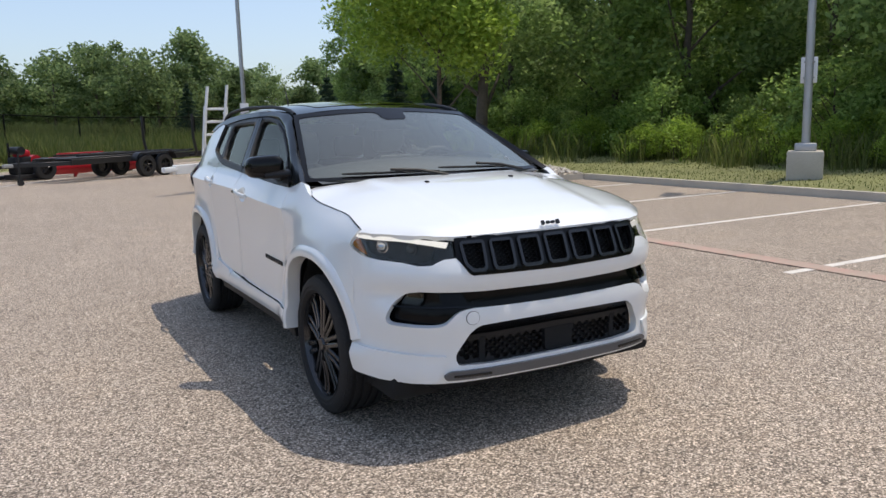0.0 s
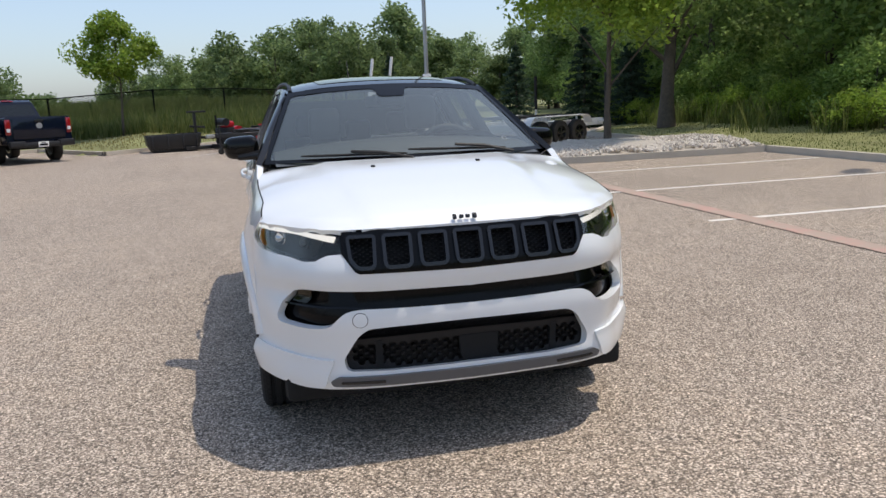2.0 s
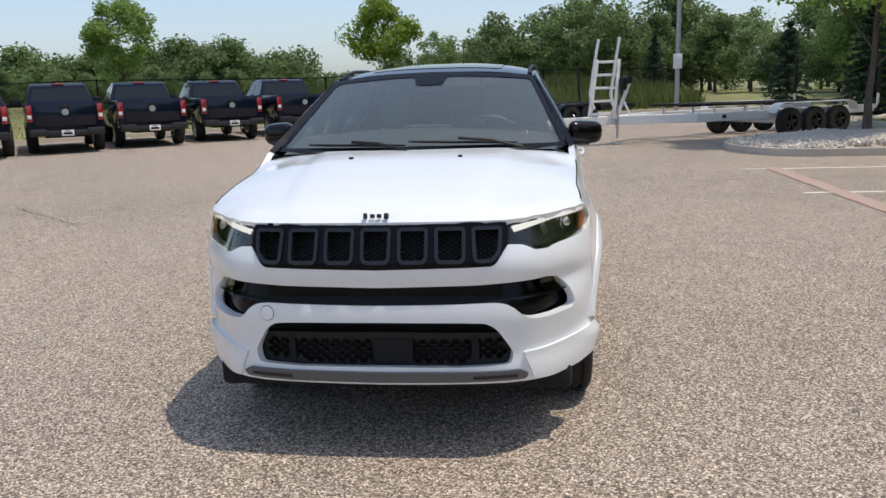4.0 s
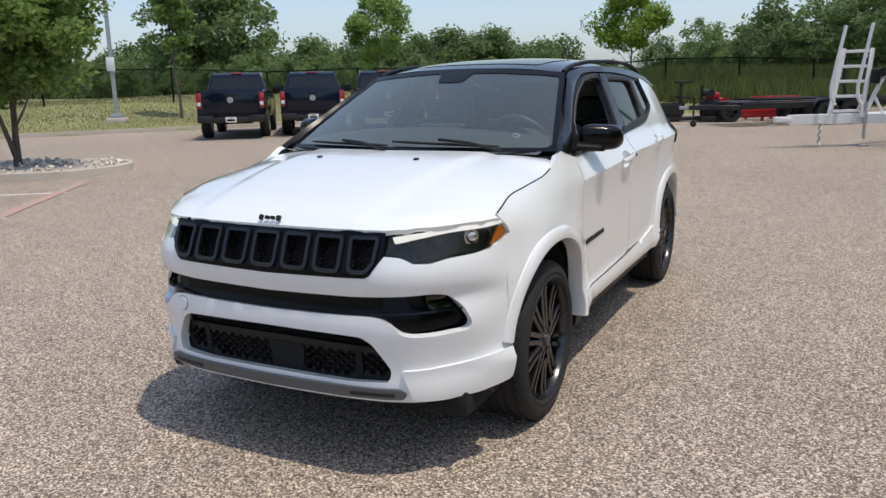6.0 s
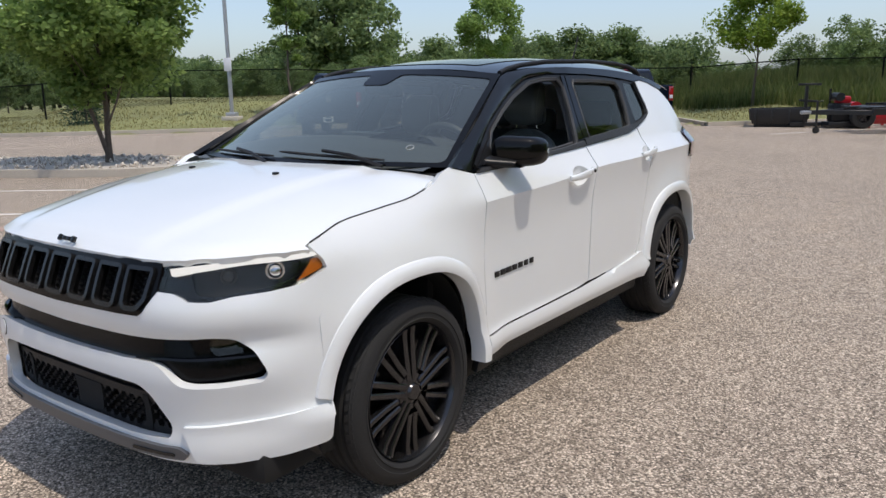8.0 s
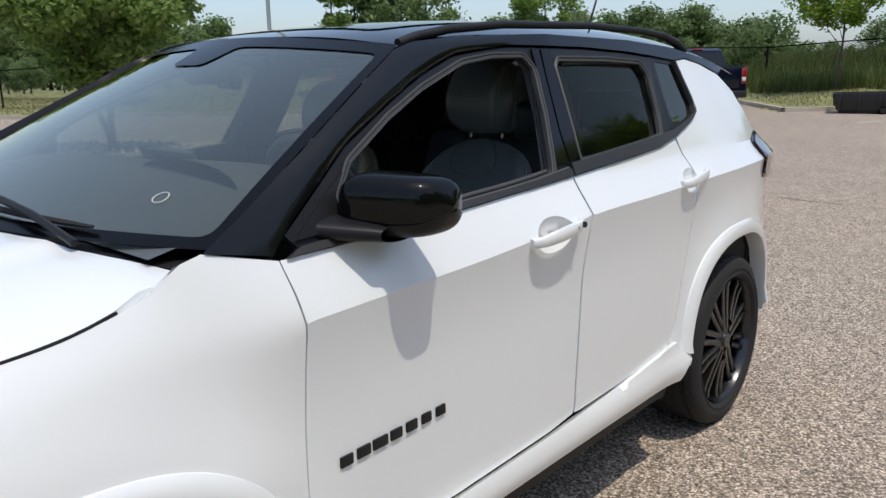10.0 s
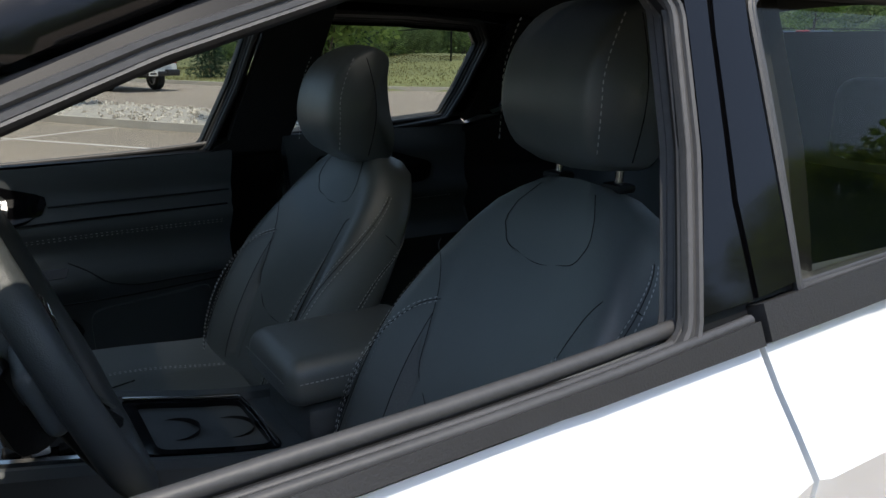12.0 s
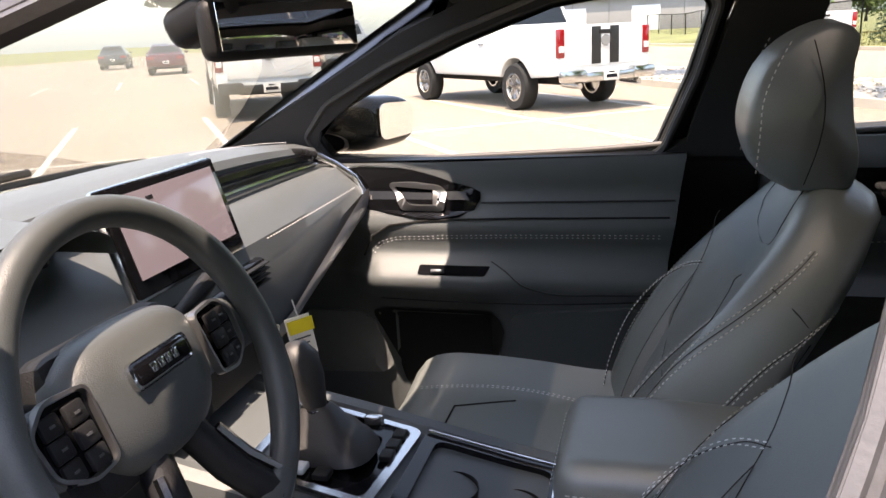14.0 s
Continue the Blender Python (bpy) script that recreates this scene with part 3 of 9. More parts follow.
def island(name, outline, label, seed, h=0.14, mound=0.22):
    """A kerbed island filled with loose stones."""
    kerb_along(outline, "kerb", "rounded cast concrete kerb of the stone island", closed=True)
    c = sum((Vector(p) for p in outline), Vector((0, 0))) / len(outline)
    vs = [(*c, h + mound)]
    rings = 6
    for r in range(1, rings + 1):
        u = r / rings
        vs += [(*(c.lerp(Vector(p), u * 0.995)), h - 0.02 + mound * (1 - u * u)) for p in outline]
    k = len(outline)
    fs = [(0, 1 + i, 1 + (i + 1) % k) for i in range(k)]
    for r in range(rings - 1):
        fs += [(1 + r * k + i, 1 + (r + 1) * k + i, 1 + (r + 1) * k + (i + 1) % k, 1 + r * k + (i + 1) % k) for i in range(k)]
    bed = put(name + "_bed", mesh_of(name + "_bed", vs, fs, M["stone"], 60))
    tagged(bed, "earth bed under pale stones", "island bed", kind="structure")
    rng = random.Random(seed)
    ico = bmesh.new()
    bmesh.ops.create_icosphere(ico, subdivisions=1, radius=1)
    iv = np.array([v.co[:] for v in ico.verts])
    ifc = [tuple(v.index for v in f.verts) for f in ico.faces]
    ico.free()
    V, F = [], []
    xs, ys = [p[0] for p in outline], [p[1] for p in outline]
    area = (max(xs) - min(xs)) * (max(ys) - min(ys))
    for _ in range(int(min(9000, area * 170))):
        p = (rng.uniform(min(xs), max(xs)), rng.uniform(min(ys), max(ys)))
        if not inside(p, outline):
            continue
        far = min((Vector(p) - Vector(q)).length for q in outline)
        z = h - 0.01 + mound * (1 - math.exp(-far * 0.9)) * 0.9
        s = rng.uniform(0.025, 0.062)
        rot = np.array(Euler((rng.uniform(0, 6), rng.uniform(0, 6), rng.uniform(0, 6))).to_matrix())
        jit = 1 + 0.25 * np.array([[rng.uniform(-1, 1)] for _ in iv])
        vv = (iv * jit * [s, s * rng.uniform(0.6, 1), s * rng.uniform(0.45, 0.8)]) @ rot.T + [p[0], p[1], z]
        F += [tuple(i + len(V) for i in f) for f in ifc]
        V += [tuple(v) for v in vv]
    me = mesh_of(name + "_stones", V, F, M["stone_loose"], 20)
    tagged(put("loose_stones", me), "pale loose river stones heaped on the island", "stones", kind="stuff")


def stone_material():
    m, nt, b = tree_of("loose_river_stones")
    geo = nt.nodes.new("ShaderNodeNewGeometry")
    r = ramp(nt, [(0, (0.27, 0.23, 0.19)), (0.5, (0.54, 0.48, 0.41)), (1, (0.78, 0.72, 0.64))])
    nt.links.new(geo.outputs["Random Per Island"], r.inputs[0])
    nt.links.new(r.outputs[0], b.inputs["Base Color"])
    b.inputs["Roughness"].default_value = 0.85
    return m


M["stone_loose"] = stone_material()
nose = [(4.55 + 1.3 * (1 - math.sin(a)), 13.1 - 1.75 * math.cos(a)) for a in np.linspace(0, math.pi, 12)]
island("island", [(10.05, 11.3)] + [(9.0, 11.3), (7.5, 11.32)] + nose + [(8.0, 14.95), (9.3, 15.2), (10.05, 15.4)], "", 3)
ax, dn = Vector((-0.858, -0.512)), Vector((-0.512, 0.858))
cap = [Vector((-11.0, 6.55)) + ax * (-1.3 * math.sin(a)) + dn * (1.3 * math.cos(a)) for a in np.linspace(0, math.pi, 10)]
far_cap = [Vector((-11.0, 6.55)) + ax * (24 + 1.3 * math.sin(a)) + dn * (-1.3 * math.cos(a)) for a in np.linspace(0, math.pi, 10)]
mids = [tuple(cap[-1].lerp(far_cap[0], i / 8)) for i in range(1, 8)], [tuple(far_cap[-1].lerp(cap[0], i / 8)) for i in range(1, 8)]
island("island", [tuple(p) for p in cap] + mids[0] + [tuple(p) for p in far_cap] + mids[1], "", 5, 0.14, 0.07)


# ---- painted lines ----
def stripe(a, b, w, material, name, label, group):
    up = 0.004 if name == "parking_line" else 0.0085
    a, b = Vector((*a, up)), Vector((*b, up))
    t = (b - a).normalized()
    s = Vector((-t.y, t.x, 0)) * w / 2
    rng = random.Random(int(abs(a.x * 31 + a.y * 17) * 10))
    k = max(2, int((b - a).length / 0.12))
    vs, fs = [], []
    for i in range(k + 1):
        p = a.lerp(b, i / k)
        vs += [p + s * (1 + rng.uniform(-0.12, 0.08)), p - s * (1 + rng.uniform(-0.12, 0.08))]
    fs = [(2 * i, 2 * i + 1, 2 * i + 3, 2 * i + 2) for i in range(k)]
    ob = put(name, mesh_of(name, vs, fs, material, 180))
    return tagged(ob, label, "painted line", group, "structure")


for i in range(-3, 4):
    y = 0.94 + 2.82 * i
    stripe((3.95, y), (9.86, y), 0.10, M["line_white"], "parking_line", "worn white painted stall line on asphalt", "stall lines")
stripe((4.42, -14), (4.38, 9.6), 0.24, M["line_red"], "fire_lane_line", "faded red painted fire lane line on asphalt", "red lines")
e2, f2 = Vector((-0.81, -0.58)), Vector((0.58, -0.81))
for i in range(-1, 7):
    p = Vector((-8.25, 4.65)) + f2 * (2.35 * i)
    stripe(p, p + e2 * 5.3, 0.10, M["line_white"], "parking_line", "worn white painted stall line on asphalt", "stall lines")
    if i > -1:
        stripe(p + e2 * 5.45, p + e2 * 10.6, 0.10, M["line_white"], "parking_line", "worn white painted stall line on asphalt", "stall lines")
p0 = Vector((-8.25, 4.65)) + e2 * 5.37
stripe(p0 - f2 * 2.7, p0 + f2 * 19, 0.10, M["line_white"], "parking_line", "worn white painted line along the stall ends", "stall lines")
for i in range(5):
    p = Vector((-26, -9)) + f2 * 2.75 * i + e2 * 2
    stripe(p, p + e2 * 5.3, 0.10, M["line_white"], "parking_line", "worn white painted stall line on asphalt", "stall lines")
stripe(Vector((-8.37, 4.6)) - f2 * 1.4, Vector((-8.37, 4.6)) + f2 * 9, 0.17, M["line_red"], "fire_lane_line", "faded red painted fire lane line on asphalt", "red lines")
for i in range(3):
    stripe((-3 + 2.9 * i, 21.0 + 1.2 * i), (-0.5 + 2.9 * i, 25.0 + 1.2 * i), 0.10, M["line_white"], "parking_line", "worn white painted stall line on asphalt", "stall lines")


def crack(points, w, seed):
    rng = random.Random(seed)
    P = []
    for a, b in zip(points[:-1], points[1:]):
        a, b = Vector(a), Vector(b)
        k = int((b - a).length / 0.12) + 1
        P += [a.lerp(b, i / k) + Vector((rng.uniform(-0.03, 0.03), rng.uniform(-0.03, 0.03))) for i in range(k)]
    vs, fs = [], []
    for i, p in enumerate(P):
        t = (P[min(i + 1, len(P) - 1)] - P[max(i - 1, 0)]).normalized()
        s = Vector((-t.y, t.x)) * w * rng.uniform(0.3, 1.0)
        vs += [(*(p + s), 0.003), (*(p - s), 0.003)]
    fs = [(2 * i, 2 * i + 1, 2 * i + 3, 2 * i + 2) for i in range(len(P) - 1)]
    tagged(put("crack", mesh_of("crack", vs, fs, M["dark"], 180)), "dark narrow crack in the asphalt", "crack", "cracks", "structure")


crack([(-10, 8.5), (-4.2, 8.2), (-2, 8.6), (3, 8.0), (6, 8.3)], 0.010, 1)
crack([(-9.2, 7.6), (-8, 6.6), (-6.6, 6.2), (-4.6, 4.6)], 0.010, 2)
crack([(-7.5, 5.5), (-5, 5.9), (-3.4, 6.4)], 0.008, 3)
crack([(2.2, 6.2), (3.6, 6.6), (6.5, 6.0)], 0.007, 4)


# ---- plants ----
def leaf_mesh(name, centres, sizes, material, rng, flat=0.0, slim=0.5):
    """One mesh of many small folded leaves."""
    k = len(centres)
    a = rng.normal(size=(k, 3))
    a[:, 2] *= 1 - flat
    a /= np.linalg.norm(a, axis=1)[:, None]
    b = np.cross(a, rng.normal(size=(k, 3)))
    b /= np.linalg.norm(b, axis=1)[:, None] + 1e-9
    s = sizes[:, None]
    v = np.stack([centres + a * s, centres + b * s * slim, centres - a * s, centres - b * s * slim], 1).reshape(-1, 3)
    me = bpy.data.meshes.new(name)
    me.vertices.add(len(v))
    me.vertices.foreach_set("co", v.astype(np.float32).ravel())
    me.loops.add(4 * k)
    me.loops.foreach_set("vertex_index", np.arange(4 * k, dtype=np.int32))
    me.polygons.add(k)
    me.polygons.foreach_set("loop_start", np.arange(0, 4 * k, 4, dtype=np.int32))
    me.update(calc_edges=True)
    me.materials.append(material)
    return me


def trunk_data(h, r, limbs, rng, lean=0.03, first=0.3, reach=0.3, crown_h=1.0):
    """A tapered trunk with limbs."""
    pts = [(0, 0, -0.15)]
    x = y = 0.0
    for i in range(1, 8):
        x += rng.normal() * lean
        y += rng.normal() * lean
        pts.append((x, y, h * i / 7 * 0.92))
    radii = [r * 1.35] + [r * (1 - 0.11 * i) for i in range(1, 8)]
    V, F = tube(pts, r, 8, radii=radii)
    for k in range(limbs):
        u = first + (0.9 - first) * k / max(limbs - 1, 1)
        i = min(int(u * 7), 6)
        base = Vector(pts[i]).lerp(Vector(pts[i + 1]), u * 7 - i)
        w = k * 2.4 + rng.uniform(-0.4, 0.4)
        ln = reach * h * (1.05 - 0.6 * u) * rng.uniform(0.8, 1.1)
        d = Vector((math.cos(w), math.sin(w), rng.uniform(0.5, 1.0))).normalized()
        mid = base + d * ln * 0.5 + Vector((0, 0, 0.04 * h))
        tip = base + d * ln + Vector((0, 0, 0.12 * h * rng.uniform(0.3, 1)))
        v, f = tube([base, mid, tip], 0, 5, radii=[r * 0.45 * (1.1 - u), r * 0.3 * (1.1 - u), r * 0.1])
        F += [tuple(j + len(V) for j in q) for q in f]
        V += v
    return V, F


def broadleaf(name, seed, h, crown_r, crown_base, leaf_mat, count, leaf, label, clumps=26, trunk_r=0.1, m=None, group="", squash=1.0, stems=1, skirt=0.0):
    """A tree: trunk with limbs, and a crown of leaf clumps with gaps and an uneven outline."""
    rng = np.random.default_rng(seed)
    t = thing(name, label, "tree", m, group)
    V, F = trunk_data(h * 0.8, trunk_r, 9, rng, 0.04 * h / 8, max(0.12, crown_base / h * 0.8), crown_r / h * 0.9)
    for s in range(1, stems):
        w = s * 2.3
        top = (math.cos(w) * crown_r * 0.45, math.sin(w) * crown_r * 0.45, h * 0.6)
        v, f = tube([(0, 0, 0.1), (top[0] * 0.35, top[1] * 0.35, h * 0.25), top], 0, 6, radii=[trunk_r * 0.8, trunk_r * 0.55, trunk_r * 0.2])
        F += [tuple(j + len(V) for j in q) for q in f]
        V += v
    put("trunk", mesh_of("trunk", V, F, M["bark"], 60), t)
    ch = (h - crown_base) / 2
    cz = crown_base + ch
    cc = []
    while len(cc) < clumps:
        p = rng.normal(size=3)
        p /= np.linalg.norm(p)
        p *= rng.uniform(0.25, 1.0) ** 0.5
        p *= rng.uniform(0.78, 1.0)
        taper = 1 - 0.35 * max(p[2], 0) * squash
        if p[2] < 0:                                   # low boughs that reach as far as the crown's middle
            taper += skirt * (1 / max(math.sqrt(1 - p[2] ** 2), 0.35) - 1)
        cc.append([p[0] * crown_r * taper, p[1] * crown_r * taper, cz + p[2] * ch])
    cc = np.array(cc)
    cs = rng.uniform(0.16, 0.34, clumps) * crown_r
    which = rng.integers(0, clumps, count)
    off = rng.normal(size=(count, 3))
    off /= np.linalg.norm(off, axis=1)[:, None]
    off *= (rng.uniform(0, 1, count) ** 0.45)[:, None]
    off[:, 2] *= 0.75
    c = cc[which] + off * cs[which][:, None] * 1.25
    put("crown", leaf_mesh("crown", c, rng.uniform(0.6, 1.25, count) * leaf, leaf_mat, rng, 0.35), t)
    return t


def spruce(name, seed, h, r, count, label, m=None):
    rng = np.random.default_rng(seed)
    t = thing(name, label, "tree", m, "conifers")
    v, f = tube([(0, 0, -0.1), (0, 0, h * 0.5), (0, 0, h)], 0, 6, radii=[0.02 * h, 0.012 * h, 0.003 * h])
    put("trunk", mesh_of("trunk", v, f, M["bark"], 60), t)
    tiers = 14
    u = rng.integers(0, tiers, count) / tiers
    z = h * (0.06 + 0.92 * u)
    reach = r * (1 - u) ** 0.9
    arms = rng.integers(0, 11, count) * (2 * math.pi / 11) + u * 7 + rng.normal(size=count) * 0.1
    d = rng.uniform(0.05, 1, count) ** 0.6 * reach * (0.85 + 0.3 * np.sin(arms * 3 + u * 40))
    c = np.stack([np.cos(arms) * d, np.sin(arms) * d, z - d * 0.25 + rng.normal(size=count) * 0.05], -1)
    put("crown", leaf_mesh("crown", c, rng.uniform(0.05, 0.13, count) * (h / 4), M["needle"], rng, 0.5, 0.3), t)
    return t


def at(x, y, z=None, turn=0.0, s=1.0):
    z = float(ground_height(np.array([float(x)]), np.array([float(y)]))[0]) if z is None else z
    return Matrix.Translation((x, y, z)) @ Matrix.Rotation(turn, 4, "Z") @ Matrix.Scale(s, 4)


broadleaf("young_tree", 11, 6.6, 2.5, 2.1, M["leaf_light"], 22000, 0.085, "young light green leafy tree on the stone island", 46, 0.085, at(7.6, 14.1, 0.3), "young trees")
broadleaf("young_tree", 12, 4.3, 1.75, 1.1, M["leaf_mid"], 26000, 0.075, "young leafy tree with several thin stems on the stone island", 44, 0.065, at(-11.57, 6.23, 0.16), "young trees", stems=3)
broadleaf("young_tree", 13, 5.2, 1.7, 1.5, M["leaf_mid"], 12000, 0.07, "young leafy tree on the stone island", 36, 0.07, at(-17.8, 2.5, 0.16), "young trees", stems=2)
broadleaf("young_tree", 14, 7.0, 0.8, 1.7, M["leaf_mid"], 9000, 0.08, "narrow upright leafy tree on the grassy bank", 44, 0.06, at(-21.3, 20.2), "young trees")
broadleaf("young_tree", 15, 5.2, 1.5, 1.7, M["leaf_mid"], 10000, 0.08, "young round-crowned tree on the grassy bank", 38, 0.06, at(-16.6, 27.6), "young trees")
broadleaf("young_tree", 16, 5.3, 1.8, 2.0, M["leaf_light"], 9000, 0.085, "young leafy tree with a bare trunk on the bank", 34, 0.06, at(-6.3, 31.7), "young trees")
broadleaf("young_tree", 17, 4.6, 1.6, 1.4, M["leaf_mid"], 7000, 0.07, "young leafy tree beside the far lot", 30, 0.07, at(-42, 9.2), "young trees")
broadleaf("forest_tree", 18, 9.5, 3.2, 2.4, M["leaf_dark"], 16000, 0.10, "tall dark-trunked tree at the wood's edge", 50, 0.24, at(12.2, 19.5), "forest trees")
spruce("spruce_tree", 21, 2.7, 1.05, 5000, "bluish green spruce behind the island", at(-26.5, 14.3))
spruce("spruce_tree", 22, 2.9, 1.2, 6000, "bluish green spruce on the grassy bank", at(-34, 10.5))
sp = spruce("spruce_tree", 23, 4.4, 1.4, 7000, "bluish green spruce at the wood's edge", at(12.6, 27))
for x, y, s in ((14.2, 26, 0.9), (15.8, 29, 1.1), (10.8, 30.5, 0.9), (7.6, 46, 0.8)):
    copy_thing(sp, at(x, y, None, x, s))

kinds = [
    broadleaf("forest_tree", 31, 10.5, 3.6, 0.8, M["leaf_dark"], 15000, 0.115, "dense dark green tree at the wood's edge", 60, 0.18, at(19, -6), "forest trees", squash=1.9, skirt=0.9),
    broadleaf("forest_tree", 32, 9.0, 3.2, 0.5, M["leaf_mid"], 14000, 0.11, "dense mid-green tree at the wood's edge", 54, 0.16, at(18, 0.5), "forest trees", squash=1.9, skirt=0.9),
    broadleaf("forest_tree", 33, 12.0, 3.4, 1.2, M["leaf_dark"], 15000, 0.12, "tall dark green tree in the wood", 60, 0.2, at(21, 6), "forest trees", squash=1.9, skirt=0.9),
]
shrub = broadleaf("shrub", 34, 2.6, 1.7, 0.0, M["leaf_mid"], 6000, 0.07, "leafy green shrub at the wood's edge", 26, 0.05, at(15.2, 2), "shrubs", squash=1.6, skirt=0.9)
rng = random.Random(8)
spots = []
for row, (dx, n_) in enumerate(((0, 15), (6.5, 14), (13, 13), (21, 12))):
    for i in range(n_):
        y = -16 + i * 4.6 + rng.uniform(-1.2, 1.2) + row * 1.7
        x = 18.2 + dx + rng.uniform(-1.4, 1.4) + max(0, y - 28) * 0.12
        spots.append((x, y, rng.uniform(0.8, 1.12) + 0.06 * row))
for i, (x, y, s) in enumerate(spots[3:]):
    copy_thing(kinds[i % 3], at(x, y, None, rng.uniform(0, 6.3), s))
for i in range(24):
    y = -14 + i * 2.3 + rng.uniform(-0.8, 0.8)
    copy_thing(shrub, at(15.6 + rng.uniform(-0.6, 1.2) + max(0, y - 20) * 0.1, y, None, rng.uniform(0, 6.3), rng.uniform(0.6, 1.15)))

for i in range(26):
    copy_thing(shrub, at(18.6 + rng.uniform(-0.8, 3.5), -12 + i * 1.9 + rng.uniform(-0.8, 0.8), None, rng.uniform(0, 6.3), rng.uniform(1.0, 1.5)))

# middle distance behind the trailers, and the far line of trees
far_kinds = [
    broadleaf("far_tree", 41, 9.0, 3.8, 0.3, M["leaf_far"], 5600, 0.22, "distant leafy green tree", 48, 0.2, at(3, 70), "far trees", skirt=0.8),
    broadleaf("far_tree", 42, 8.0, 4.2, 0.2, M["leaf_far"], 5600, 0.23, "distant dark green tree", 48, 0.2, at(-8, 92), "far trees", skirt=0.8),
    broadleaf("far_tree", 43, 10.0, 3.4, 0.3, M["leaf_far"], 5600, 0.22, "distant tall leafy tree", 48, 0.2, at(12, 66), "far trees", skirt=0.8),
]
for x, y, s in ((-38.2, 44.2, 0.92), (-40.6, 43.0, 0.98), (-42.8, 41.5, 0.9)):
    copy_thing(far_kinds[2], at(x, y, None, x, s))
i = 0
FAR_BELTS = ((-70, -17, 50, 56, 1.5, 0.20, 0.27), (-70, -46, 84, 96, 0.95, 0.82, 0.96), (-46, -17, 84, 96, 0.9, 0.98, 1.14), (-70, -17, 100, 112, 1.3, 0.98, 1.2),
             (-18, -8, 112, 130, 1.2, 0.80, 0.95), (-9, -2, 60, 74, 1.3, 0.42, 0.60), (-2, 22, 54, 66, 1.5, 0.42, 0.74), (-4, 22, 70, 82, 1.5, 0.55, 0.85),
             (22, 36, 52, 66, 2.2, 0.80, 1.05), (-100, -70, 120, 140, 2.0, 0.9, 1.1), (60, 178, 60, 90, 5.0, 1.0, 1.4), (-178, -140, 80, 110, 5.0, 1.0, 1.4))
for b0, b1, d0, d1, step, s0, s1 in FAR_BELTS:
    b = b0
    while b < b1:
        w = math.radians(b + rng.uniform(-0.8, 0.8))
        d = rng.uniform(d0, d1)
        x, y = d * math.sin(w), -3 + d * math.cos(w)
        g = float(ground_height(np.array([x]), np.array([y]))[0])
        copy_thing(far_kinds[i % 3], at(x, y, g, rng.uniform(0, 6.3), rng.uniform(s0, s1)))
        i += 1
        b += step


def grass_tuft_field(name, label, place, count, seed, hmin, hmax, width=0.012, mat="blade"):
    """Many bent blades as one mesh."""
    rng = np.random.default_rng(seed)
    P = place(rng, count)
    P = P[off_lot(P[:, 0], P[:, 1]) > 0.5]
    k = len(P)
    z = ground_height(P[:, 0], P[:, 1])
    w = rng.uniform(0, 2 * math.pi, k)
    h = rng.uniform(hmin, hmax, k)
    d = np.stack([np.cos(w), np.sin(w)], -1)
    side = np.stack([-d[:, 1], d[:, 0]], -1) * width * (h / hmax * 0.5 + 0.6)[:, None]
    b = np.stack([P[:, 0], P[:, 1], z - 0.02], -1)
    sd = np.concatenate([side, np.zeros((k, 1))], 1)
    bend = np.concatenate([d * (h * rng.uniform(0.1, 0.45, k))[:, None], h[:, None]], 1)
    v = np.stack([b - sd, b + sd, b + bend * 0.6 * [1, 1, 1.15] + sd * 0.6, b + bend], 1).reshape(-1, 3)
    me = bpy.data.meshes.new(name)
    me.vertices.add(len(v))
    me.vertices.foreach_set("co", v.astype(np.float32).ravel())
    me.loops.add(4 * k)
    me.loops.foreach_set("vertex_index", np.arange(4 * k, dtype=np.int32))
    me.polygons.add(k)
    me.polygons.foreach_set("loop_start", np.arange(0, 4 * k, 4, dtype=np.int32))
    me.update(calc_edges=True)
    me.materials.append(M[mat])
    tagged(put(name, me), label, "grass", kind="stuff")


def weed_place(r, n):
    c = np.stack([r.normal(14.5, 0.8, 260), r.uniform(-15, 30, 260)], -1)
    return c[r.integers(0, 260, n)] + r.normal(size=(n, 2)) * 0.28


weed = broadleaf("weed_clump", 35, 0.9, 0.75, 0.0, M["leaf_light"], 2200, 0.035, "low leafy weeds at the wood's edge", 18, 0.012, at(14.2, 4), "weeds")
wrng = random.Random(15)
for i in range(70):
    copy_thing(weed, at(14.5 + wrng.uniform(-0.9, 0.8), -14 + i * 0.63 + wrng.uniform(-0.5, 0.5), None, wrng.uniform(0, 6.3), wrng.uniform(0.5, 1.4)))
grass_tuft_field("tall_grass", "tall green and straw-coloured weeds along the wood", weed_place, 11000, 1, 0.2, 0.95, 0.014)
grass_tuft_field("mown_grass", "short green grass beside the kerb", lambda r, n: np.stack([r.uniform(10.3, 15, n), r.uniform(-12, 24, n)], -1), 30000, 2, 0.02, 0.07, 0.010)


def bank_place(r, n):
    P = np.stack([r.uniform(-45, -2, 3 * n), r.uniform(2, 42, 3 * n)], -1)
    d = off_lot(P[:, 0], P[:, 1])
    return P[(d > 0.4) & (d < 11)][:n]


grass_tuft_field("bank_grass", "dry short grass on the bank", bank_place, 42000, 3, 0.03, 0.11, 0.020, "dry_blade")
grass_tuft_field("meadow_grass", "tall green meadow grass on the bank's top", lambda r, n: np.stack([r.uniform(-11, 9, n), r.uniform(31.5, 44, n)], -1), 30000, 4, 0.35, 0.95, 0.022)

